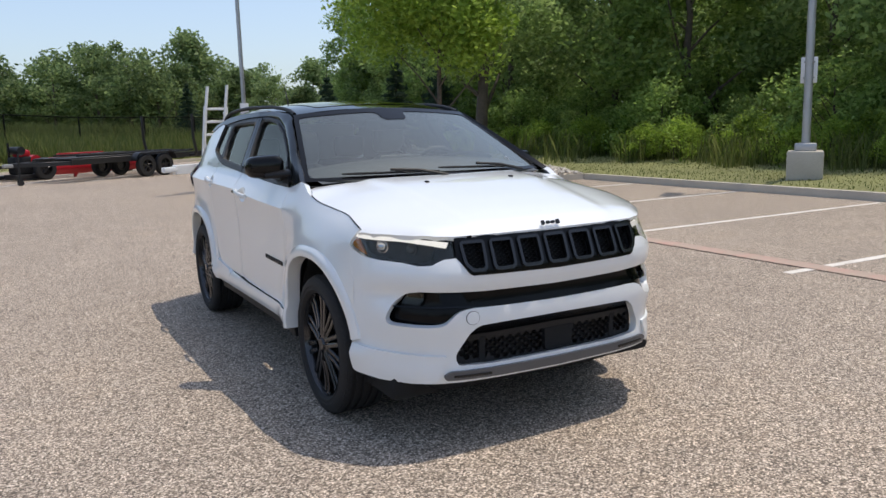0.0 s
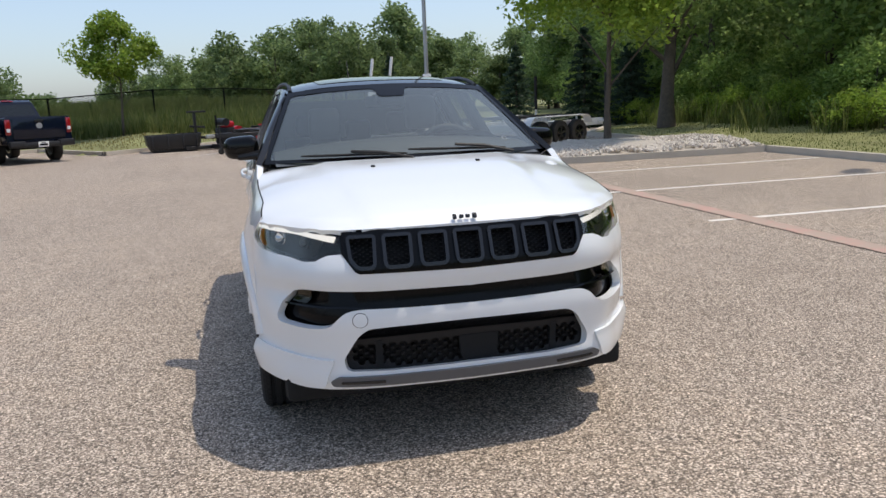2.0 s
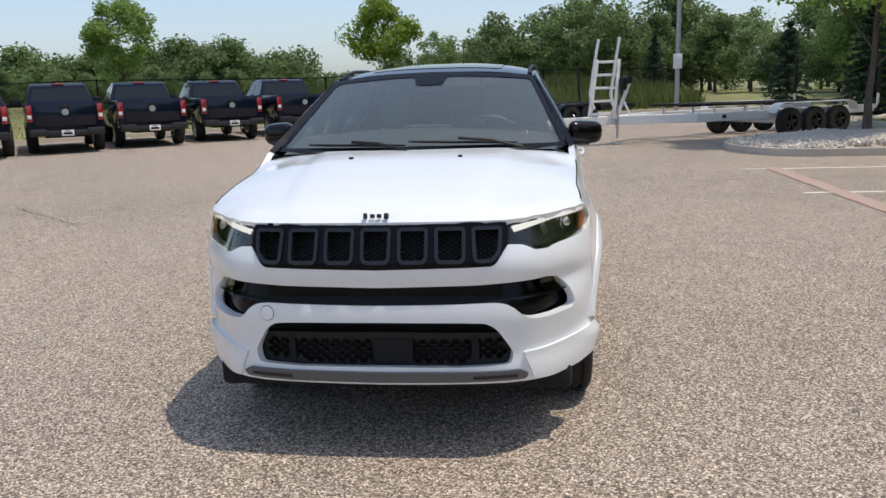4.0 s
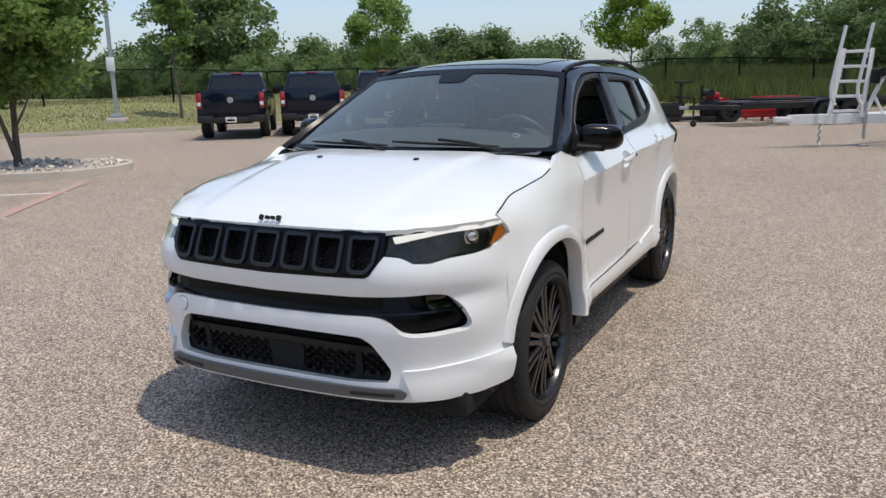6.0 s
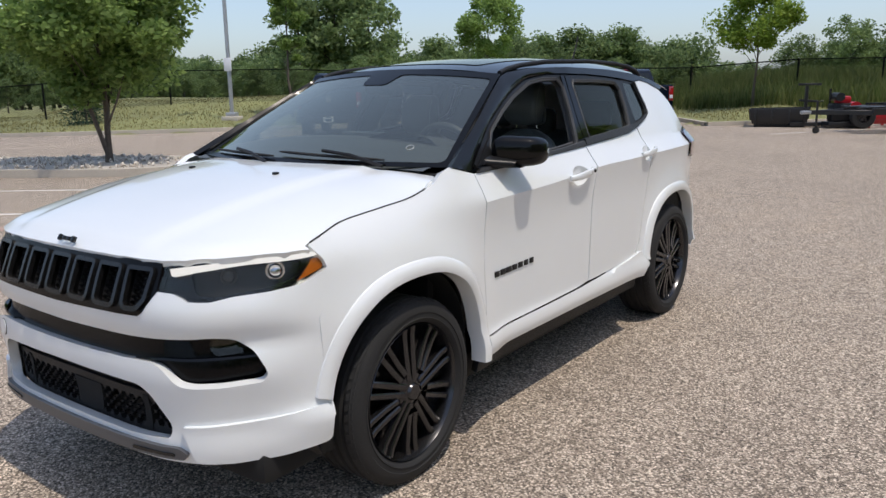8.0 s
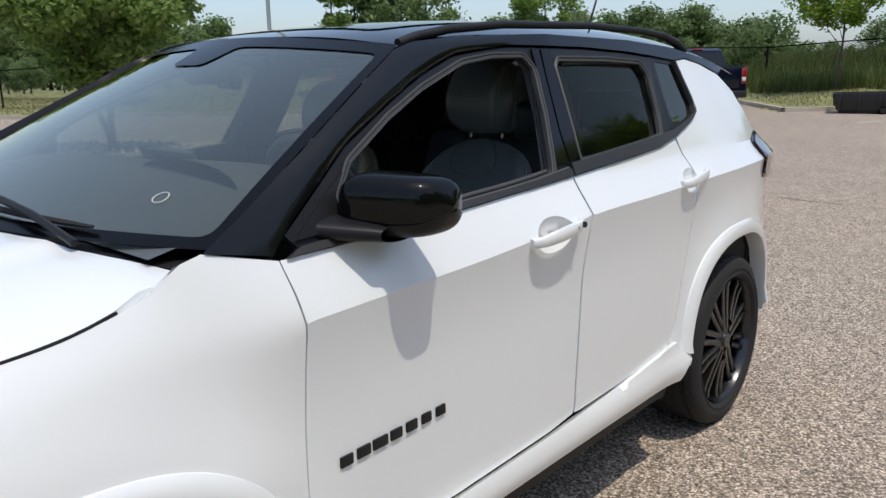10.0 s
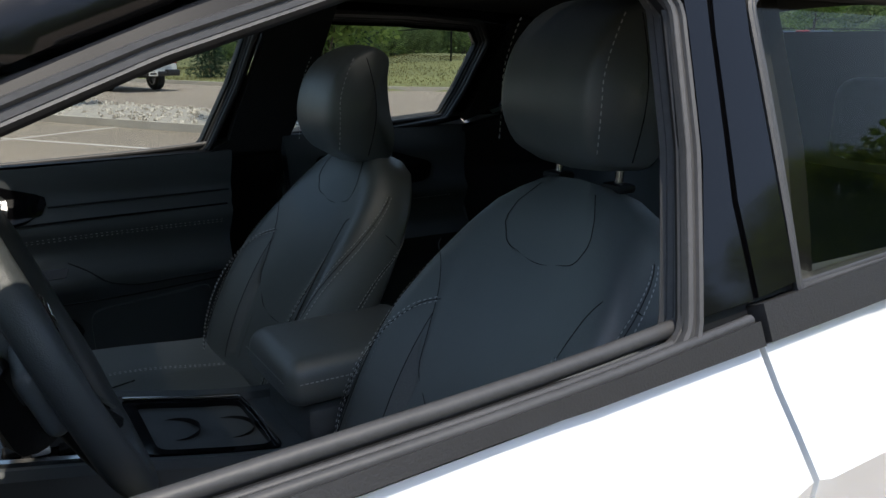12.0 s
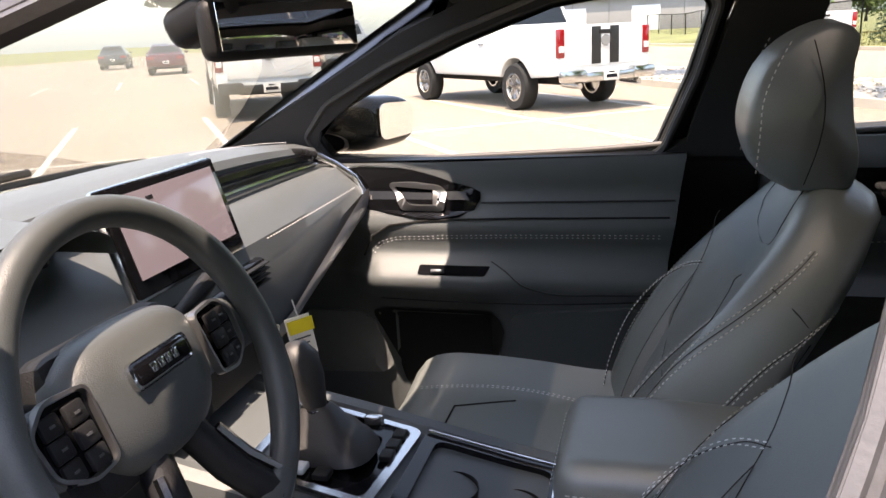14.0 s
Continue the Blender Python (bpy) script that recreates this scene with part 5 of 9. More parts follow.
cup_f = [(1.30 + 0.085 * math.cos(w), 1.022 + 0.047 * math.sin(w)) for w in np.linspace(0, 2 * math.pi, 40, endpoint=False)]
cup_r = [(2.17 + 0.080 * math.cos(w), 1.062 + 0.042 * math.sin(w)) for w in np.linspace(0, 2 * math.pi, 40, endpoint=False)]
f_win = [(0.66, 1.152), (0.64, 1.198), (0.707, 1.262), (0.867, 1.340), (1.018, 1.400), (1.203, 1.461), (1.33, 1.477), (1.462, 1.479), (1.487, 1.445), (1.453, 1.32), (1.398, 1.176), (1.375, 1.160), (1.0, 1.143)]
r_win = [(1.555, 1.186), (1.58, 1.32), (1.602, 1.45), (1.625, 1.468), (1.9, 1.466), (2.12, 1.456), (2.15, 1.42), (2.115, 1.30), (2.085, 1.225), (1.88, 1.203)]
f_frame = [(0.485, 1.152), (0.71, 1.294), (0.92, 1.387), (1.05, 1.439), (1.184, 1.482), (1.30, 1.496), (1.407, 1.506), (1.546, 1.506), (1.52, 1.42), (1.485, 1.27), (1.478, 1.172), (1.321, 1.159), (0.974, 1.142), (0.506, 1.128)]
r_frame = [(1.484, 1.186), (1.492, 1.27), (1.527, 1.42), (1.552, 1.506), (1.80, 1.503), (2.05, 1.492), (2.235, 1.478), (2.215, 1.40), (2.20, 1.30), (2.19, 1.233), (1.88, 1.209)]
q_win = [(2.20, 1.245), (2.215, 1.36), (2.245, 1.468), (2.388, 1.455), (2.40, 1.38), (2.405, 1.30), (2.385, 1.275), (2.30, 1.25)]
trim_f = [(0.470, 1.1125), (0.70, 1.1165), (0.96, 1.1275), (1.19, 1.1375), (1.477, 1.1505), (1.477, 1.1705), (1.321, 1.1575), (0.974, 1.1405), (0.506, 1.1265)]
trim_r = [(1.486, 1.152), (1.86, 1.172), (2.04, 1.184), (2.175, 1.206), (2.28, 1.233), (2.36, 1.256), (2.412, 1.281), (2.417, 1.33), (2.406, 1.40), (2.400, 1.46), (2.39, 1.462), (2.395, 1.40), (2.404, 1.31), (2.385, 1.276), (2.29, 1.250), (2.19, 1.232), (1.88, 1.207), (1.486, 1.184)]
pillar = [(0.312, 1.148), (0.442, 1.217), (0.622, 1.308), (0.854, 1.429), (0.975, 1.492), (1.05, 1.512), (1.25, 1.531), (1.6, 1.543), (2.1, 1.533), (2.4, 1.513), (2.7, 1.471), (2.86, 1.432), (2.79, 1.413), (2.62, 1.455), (2.5, 1.473), (2.398, 1.466), (2.235, 1.482), (2.05, 1.496), (1.80, 1.507), (1.546, 1.510), (1.407, 1.510), (1.30, 1.500), (1.184, 1.486), (1.05, 1.443), (0.92, 1.391), (0.71, 1.298), (0.503, 1.171), (0.440, 1.122)]


pillar_top = curve([p[0] for p in pillar[:12]], [p[1] for p in pillar[:12]])
pillar_low = curve([p[0] for p in pillar[12:]][::-1], [p[1] for p in pillar[12:]][::-1])


def pillar_at(y, z):
    """The rounded face of the roof pillar."""
    a, b = pillar_top(y), pillar_low(y)
    w = max(-1.0, min(1.0, (2 * z - a - b) / max(a - b, 0.02)))
    x, y, z = side_at(y, z)
    return (x + 0.014 * (1 - w * w) * max(0.0, min(1.0, (1.5 - y) / 0.4)) * max(0.0, min(1.0, (y - 0.36) / 0.3)), y, z)


PILLAR_RUNS = [[(y, (pillar_low(y) + pillar_top(y)) / 2 + k * (pillar_top(y) - pillar_low(y)) / 2) for y in np.linspace(0.46, 2.2, 88)] for k in (-0.72, -0.36, 0.0, 0.36, 0.72)]


def dish(cup, deep):
    cy = sum(p[0] for p in cup) / len(cup)
    cz = sum(p[1] for p in cup) / len(cup)
    ra = max(p[0] for p in cup) - cy
    rb = max(p[1] for p in cup) - cz
    return tilted(side_at, MID, lambda y, z: -deep * max(0, 1 - ((y - cy) / ra) ** 2 - ((z - cz) / rb) ** 2) ** 0.6)


def bent_bar(name, y0, y1, z0, z1, material, parent, sd):
    """A pull handle that stands off the door."""
    vs, fs = [], []
    n, k = 15, 10
    for i in range(n):
        u = i / (n - 1)
        y, z = y0 + (y1 - y0) * u, z0 + (z1 - z0) * u
        lift = 0.004 + 0.024 * math.sin(math.pi * min(max(u, 0), 1)) ** 0.45
        hz = 0.0175 * (0.55 + 0.45 * math.sin(math.pi * (0.12 + 0.76 * u)))
        for j in range(k):
            w = 2 * math.pi * j / k
            c, s = math.cos(w), math.sin(w)
            vs.append(Vector((side_x(y, z) + lift + 0.009 * math.copysign(abs(c) ** 0.7, c), y, z + hz * math.copysign(abs(s) ** 0.7, s))))
    for i in range(n - 1):
        fs += [(i * k + j, (i + 1) * k + j, (i + 1) * k + (j + 1) % k, i * k + (j + 1) % k) for j in range(k)]
    fs += [tuple(range(k)), tuple((n - 1) * k + j for j in range(k))[::-1]]
    if sd < 0:
        vs, fs = flip_x(vs, fs)
    return put(name, mesh_of(name, vs, fs, material, 50), parent, "white pull handle")


for sd in (1, -1):
    skin("fender", side_at, fender, W_, car, (), 0.028, 0.03, 0, MID, side=sd)
    fd = skin("front_door", side_at, front_door, W_, car, [cup_f], 0.03, 0.03, 0, MID, "white front door with its window down" if sd > 0 else "white front door with its window closed", side=sd, lines=[[(y, CREASE(y)) for y in np.linspace(0.49, 1.455, 12)]], sharp=20)
    rd = skin("rear_door", side_at, rear_door, W_, car, [cup_r], 0.03, 0.03, 0, MID, "white rear door with its window closed", side=sd, lines=[[(y, CREASE(y)) for y in np.linspace(1.50, 2.18, 10)]], sharp=20)
    skin("rear_quarter", side_at, quarter, W_, car, (), 0.03, 0.03, 0, MID, side=sd, lines=[[(y, CREASE(y)) for y in np.linspace(2.22, 3.03, 10)]], sharp=20)
    skin("sill", side_at, sill, W_, car, (), 0.03, 0.03, 0.012, MID, side=sd)
    skin("sill_cladding", lambda y, z: (side_x(y, 0.38) - 0.035 - 0.10 * (0.375 - z), y, z), [(0.42, 0.29), (2.08, 0.29), (2.1, 0.375), (0.44, 0.375)], P_, car, (), 0.06, 0.03, 0, MID, "black lower sill cladding", side=sd)
    for dr, cup, hy0, hy1, hz0, hz1 in ((fd, cup_f, 1.180, 1.412, 1.020, 1.041), (rd, cup_r, 2.055, 2.275, 1.063, 1.083)):
        skin("handle_cup", dish(cup, 0.024), cup, W_, dr, (), 0.012, 0, 0, MID, side=sd, sharp=80)
        bent_bar("door_handle", hy0, hy1, hz0, hz1, W_, dr, sd)
    x = sd * (side_x(1.385, 1.04) + 0.020)
    bm = bmesh.new()
    rod(bm, (x, 1.385, 1.040), (x + sd * 0.014, 1.385, 1.040), 0.0085, None, 16)
    part("lock", bm, M["steel_grey"], fd, "small dark key lock")
    part("lock_button", boxed((x + sd * 0.012, 1.352, 1.036), (0.004, 0.008, 0.008), 0.002), M["steel_grey"], fd, "small dark lock button")
    skin("window_frame", side_at, f_frame, M["satin_black"], fd, [f_win], 0.03, 0.012, -0.004, MID, "black front window frame", side=sd)
    skin("window_seal", side_at, grown(f_win, 0.012), M["seal"], fd, [grown(f_win, -0.001)], 0.03, 0.008, 0.0005, MID, "dull rubber window seal", side=sd)
    for win, dr in ((f_win, fd), (r_win, rd)):
        for d, lift, r in ((0.011, 0.002, 0.0035), (0.003, -0.002, 0.004), (0.006, -0.012, 0.005), (0.012, -0.022, 0.005), (0.018, -0.034, 0.006), (0.022, -0.046, 0.007)):
            lp = dense(rounded(grown(win, d), 0.012, 2), 0.05)
            tube_part("seal_ridge", [(sd * (side_x(y, z) + lift), y, z) for y, z in lp], r, M["seal"], dr, "ribbed black rubber", 6, True)
    skin("window_frame", side_at, r_frame, M["satin_black"], rd, [r_win], 0.03, 0.012, -0.004, MID, "black rear window frame", side=sd)
    skin("window_seal", side_at, grown(r_win, 0.012), M["seal"], rd, [grown(r_win, -0.001)], 0.03, 0.008, 0.0005, MID, "dull rubber window seal", side=sd)
    skin("pillar_cover", side_at, [(1.482, 1.188), (1.488, 1.27), (1.524, 1.42), (1.545, 1.500), (1.512, 1.500), (1.496, 1.42), (1.467, 1.31), (1.422, 1.20), (1.415, 1.184)], M["piano"], fd, (), 0.03, 0.006, 0.003, MID, "gloss black pillar cover", side=sd)
    skin("pillar_cover", side_at, [(1.490, 1.189), (1.496, 1.27), (1.531, 1.42), (1.555, 1.500), (1.598, 1.498), (1.578, 1.42), (1.555, 1.28), (1.545, 1.195)], M["piano"], rd, (), 0.03, 0.006, 0.003, MID, "gloss black pillar cover", side=sd)
    skin("belt_trim", side_at, trim_f, M["trim_black"], fd, (), 0.03, 0.02, 0.0095, MID, "matte black belt trim", side=sd)
    skin("belt_trim", side_at, trim_r, M["trim_black"], rd, (), 0.02, 0.02, 0.0095, MID, "matte black belt trim", side=sd)
    for dr, run in ((fd, [(0.515, 1.1375), (0.75, 1.147), (0.974, 1.157), (1.321, 1.174), (1.474, 1.187)]), (rd, [(1.492, 1.188), (1.88, 1.2105), (2.05, 1.222), (2.185, 1.235)])):
        for dz, lift, r in ((-0.014, 0.007, 0.0055), (-0.016, -0.006, 0.004), (-0.011, -0.022, 0.0075)):
            tube_part("belt_seal", [(sd * (side_x(y, z) + lift), y, z + dz) for y, z in spline(run, 14)], r, M["seal"], dr, "ribbed black belt seal", 8)
    skin("mirror_sail", side_at, [(0.50, 1.138), (0.665, 1.146), (0.655, 1.17), (0.635, 1.205), (0.70, 1.262), (0.60, 1.205)], M["satin_black"], fd, (), 0.02, 0.02, 0.004, MID, "black mirror base panel", side=sd)
    panes = [(r_win, rd, "closed tinted rear window glass")] + ([(f_win, fd, "closed tinted front window glass")] if sd < 0 else [])
    for win, dr, words in panes:
        skin("window_glass", side_at, grown(win, 0.01), M["glass_side"], dr, (), 0.05, 0, -0.018, MID, words, side=sd).visible_shadow = False
    q = skin("quarter_glass", side_at, q_win, M["glass_dark"], car, (), 0.04, 0.006, -0.006, MID, "dark rear quarter glass", side=sd)
    skin("quarter_frame", side_at, grown(q_win, 0.022), M["satin_black"], car, [grown(q_win, -0.004)], 0.03, 0.03, -0.0035, MID, side=sd)
    skin("roof_pillar", pillar_at, pillar, M["pillar_black"], car, (), 0.02, 0.03, 0.004, MID, "gloss black roof pillar", side=sd, sharp=60, lines=PILLAR_RUNS)
    # wheel arch mouldings and linings
    for yc, a, b, t0, t1 in ((-0.02, 0.425, 0.455, 0, 168), (2.605, 0.455, 0.452, 5, 171)):
        prof = [(0.985, -0.055), (0.985, -0.004), (0.992, 0.012), (1.03, 0.016), (1.085, 0.012), (1.112, 0.004), (1.118, -0.012)]
        def flare(u, v):
            w = t0 + (t1 - t0) * u
            i = v * (len(prof) - 1)
            k = min(int(i), len(prof) - 2)
            sc = prof[k][0] + (prof[k + 1][0] - prof[k][0]) * (i - k)
            lift = prof[k][1] + (prof[k + 1][1] - prof[k][1]) * (i - k)
            (y, z), = arch(yc, a * sc, b * sc, w, w, 2)[:1]
            return Vector((side_x(y, max(z, 0.40)) + lift, y, z))
        vs, fs = sheet(flare, 40, len(prof))
        if sd < 0:
            vs, fs = flip_x(vs, fs)
        put("wheel_arch", mesh_of("wheel_arch", vs, fs, W_, 35), car, "white wheel arch moulding")
        vs, fs = sheet(lambda u, v: Vector((0.50 + 0.30 * v, *(arch(yc, a * 0.99, b * 0.99, -3 + 186 * u, 0, 2)[0]))), 30, 3)
        n0 = len(vs)
        vs.append(Vector((0.5, yc, 0.35)))
        fs += [(n0, 3 * i, 3 * (i + 1)) for i in range(29)]
        if sd < 0:
            vs, fs = flip_x(vs, fs)
        put("wheel_well", mesh_of("wheel_well", vs, fs, M["dark"], 60), car, "dull black wheel well lining")
    # badge as plain slanted bars
    bm = bmesh.new()
    for i, w_ in enumerate((0.040, 0.044, 0.050, 0.040, 0.040, 0.036, 0.036)):
        y = 0.556 + i * 0.048
        box(bm, (sd * (side_x(y, 0.683) + 0.003), y, 0.684 + 0.001 * i), (0.006, w_ * 0.86, 0.024), 0.002, Matrix.Rotation(sd * 0.0, 3, "X"))
    part("door_badge", bm, P_, fd, "small matte black badge on the door")

# windscreen, cowl, wipers
ws = [(-1, 0), (-0.5, 0), (0, 0), (0.5, 0), (1, 0), (1, 0.5), (1, 1), (0.5, 1), (0, 1), (-0.5, 1), (-1, 1), (-1, 0.5)]
glass = skin("windscreen", screen_at, ws, M["glass"], car, (), 0.12, 0, 0, MID, "clear windscreen")
glass.visible_shadow = False
hole = rounded([(-0.965, 0.04), (0.965, 0.04), (0.955, 0.93), (0.16, 0.93), (0.12, 0.80), (-0.12, 0.80), (-0.16, 0.93), (-0.955, 0.93)], 0.04, 3)
skin("screen_border", screen_at, [(-1.0, 0.0), (1.0, 0.0), (1.0, 1.0), (-1.0, 1.0)], M["deep_black"], car, [hole], 0.08, 0, 0.003, MID, "black printed border of the windscreen")
skin("cowl", lambda x, y: (x, y, 1.142 - 0.02 * (abs(x) / 0.75) ** 2 + 0.04 * max(0, y - 0.05 - 0.18 * x * x)), [(-0.74, 0.29), (-0.6, 0.235), (-0.4, 0.178), (0, 0.128), (0.4, 0.178), (0.6, 0.235), (0.74, 0.29), (0.75, 0.35), (0.5, 0.27), (0, 0.185), (-0.5, 0.27), (-0.75, 0.35)], P_, car, (), 0.05, 0.02, -0.01, (0, 0.1, 0.5), "black plastic cowl")
for hx, tx, tv in ((-0.02, -0.56, 0.055), (0.52, -0.03, 0.075)):
    a, b = Vector(screen_at(hx / 0.74, -0.03)) + Vector((0, -0.02, 0.02)), Vector(screen_at((hx + (tx - hx) * 0.55) / 0.74, tv)) + Vector((0, -0.02, 0.025))
    tube_part("wiper_arm", [a, a.lerp(b, 0.5) + Vector((0, -0.005, 0.012)), b], 0.008, P_, car, "black wiper arm", 6)
    p0, p1 = (hx - 0.02) / 0.74, tx / 0.74
    pts = [Vector(screen_at(p0 + (p1 - p0) * i / 8, 0.035 + (tv - 0.035) * i / 8)) + Vector((0, -0.010, 0.012)) for i in range(9)]
    tube_part("wiper_blade", pts, 0.009, M["rubber"], car, "black wiper blade", 6, radii=[0.004] + [0.007] * 7 + [0.004])

# roof, rails, aerial
vs, fs = sheet(lambda u, v: Vector(roof_at(2 * u - 1, 0.955 + 0.06 * (2 * u - 1) ** 2 + (3.02 - 0.955 - 0.06 * (2 * u - 1) ** 2) * v)) + Vector((0, 0, 0.002)), 25, 40)
# hole under the roof glass, added to bring light from above to the seats
gone = lambda p: abs(p[0]) < 0.36 and 1.17 < p[1] < 1.70
fs = [f for f in fs if not gone(sum((vs[i] for i in f), Vector()) / len(f))]
put("roof", mesh_of("roof", vs, fs, K_, 60), car, "gloss black roof")
skin("sunroof", lambda u, y: roof_at(u, y), rounded([(-0.66, 1.12), (0.66, 1.12), (0.66, 1.75), (-0.66, 1.75)], 0.06, 3), M["glass_roof"], car, (), 0.08, 0, 0.005, (0, 1.4, 0), "dark tinted glass roof panel")
for sd in (1, -1):
    ys = [1.03, 1.10, 1.22, 1.45, 1.9, 2.25, 2.42, 2.52, 2.57]
    zs = [1.512, 1.530, 1.550, 1.569, 1.578, 1.570, 1.555, 1.530, 1.502]
    tube_part("roof_rail", [(sd * (side_x(y, roof_edge(y)) - 0.03), y, z) for y, z in zip(ys, zs)], 0.015, P_, car, "matte black roof rail", 10, radii=[0.012, 0.013, 0.012, 0.012, 0.012, 0.012, 0.013, 0.017, 0.020])
tube_part("aerial", [(0.0, 2.86, 1.56), (0.0, 2.90, 1.62), (0.0, 2.98, 1.78)], 0.006, P_, car, "thin black roof aerial", 6, radii=[0.012, 0.006, 0.004])

# back of the car
rear_y = curve([0.3, 0.5, 0.8, 1.0, 1.2, 1.4, 1.5], [3.36, 3.42, 3.40, 3.36, 3.28, 3.13, 3.03])
vs, fs = sheet(lambda u, v: Vector(((2 * u - 1) * (0.765 - 0.205 * max(0, v - 0.55) / 0.45), rear_y(0.32 + 1.14 * v) - 0.24 * abs(2 * u - 1) ** 3.2, 0.32 + 1.14 * v)), 25, 24)
put("tailgate", mesh_of("tailgate", vs, fs, W_, 60), car, "white tailgate")
skin("rear_window", lambda x, z: (x, rear_y(z) - 0.2 * abs(x / 0.75) ** 3 + 0.006, z), rounded([(-0.55, 1.15), (0.55, 1.15), (0.47, 1.42), (-0.47, 1.42)], 0.05, 3), M["glass_dark"], car, (), 0.1, 0.005, 0.004, MID, "dark rear window")
for sd in (1, -1):
    skin("tail_lamp", side_at, rounded([(2.90, 1.12), (2.93, 1.00), (3.13, 0.985), (3.08, 1.13), (3.02, 1.16)], 0.03), M["red_dark"], car, (), 0.03, 0.02, 0.012, MID, "smoked red tail lamp", side=sd)
    skin("tail_lamp_bezel", side_at, rounded([(2.885, 1.13), (2.92, 0.985), (3.15, 0.97), (3.09, 1.145), (3.02, 1.175)], 0.03), M["piano"], car, (), 0.03, 0.02, 0.006, MID, side=sd)
part("rear_bumper", boxed((0, 3.33, 0.42), (1.24, 0.14, 0.22), 0.05), P_, car, "black lower rear bumper")
part("underbody", boxed((0, 1.3, 0.28), (1.5, 3.9, 0.12), 0.03), M["dark"], car, "dull black underbody")

# small ring on the windscreen
ring = [Vector(screen_at(0.745 + 0.020 * math.cos(w), 0.168 + 0.020 * math.sin(w))) + Vector((0, -0.002, 0.003)) for w in np.linspace(0, 2 * math.pi, 28, endpoint=False)]
tube_part("screen_mark", ring, 0.0010, M["stitch"], car, "small pale ring mark on the windscreen", 5, True)

# mirrors
for sd in (1, -1):
    def shell(u, v, g=0.0):
        w = 2 * math.pi * u
        x = 0.775 + 0.195 * v
        r = max(0.0, 1 - (abs(2 * v - 1.0)) ** 5.0) ** 0.5
        taper = 1.0 - 0.16 * v
        c, s = math.cos(w), math.sin(w)
        y = 0.672 + (0.078 + g) * math.copysign(abs(c) ** 0.68, c) * r * taper + 0.09 * v
        z = 1.189 + (0.068 + g) * math.copysign(abs(s) ** 0.64, s) * r * taper - 0.004 * v
        return Vector((x, y, z))

    def arm_at(u, v):
        w = 2 * math.pi * u
        c, s = math.cos(w), math.sin(w)
        return Vector((0.772 + 0.120 * v, 0.612 + 0.075 * v + (0.082 - 0.030 * v) * c, 1.148 - 0.012 * v + (0.026 - 0.008 * v) * math.copysign(abs(s) ** 0.8, s)))

    def mirrored(vs, fs):
        return (vs, fs) if sd > 0 else flip_x(vs, fs)
    mo = put("door_mirror", mesh_of("door_mirror", *mirrored(*sheet(shell, 36, 24, True)), K_, 60), car, "gloss black door mirror", Matrix.Translation((0, 0, 0.0 if sd > 0 else 0.032)))
    put("mirror_base", mesh_of("mirror_base", *mirrored(*sheet(lambda u, v: shell(0.555 + 0.39 * u, 0.004 + 0.992 * v, 0.0035), 16, 22)), M["satin_black"], 60), mo, "satin black lower shell")
    put("mirror_arm", mesh_of("mirror_arm", *mirrored(*sheet(arm_at, 24, 8, True)), M["satin_black"], 60), mo, "satin black mirror arm")
    skin("mirror_glass", lambda x, z: (x, 0.759 + 0.42 * (x - 0.79), z), rounded([(0.815, 1.146), (0.925, 1.150), (0.934, 1.19), (0.925, 1.229), (0.815, 1.234)], 0.025, 3), M["mirror"], mo, (), 0.03, 0.002, 0, (0.86, 0.0, 1.2), "mirror glass", side=sd)


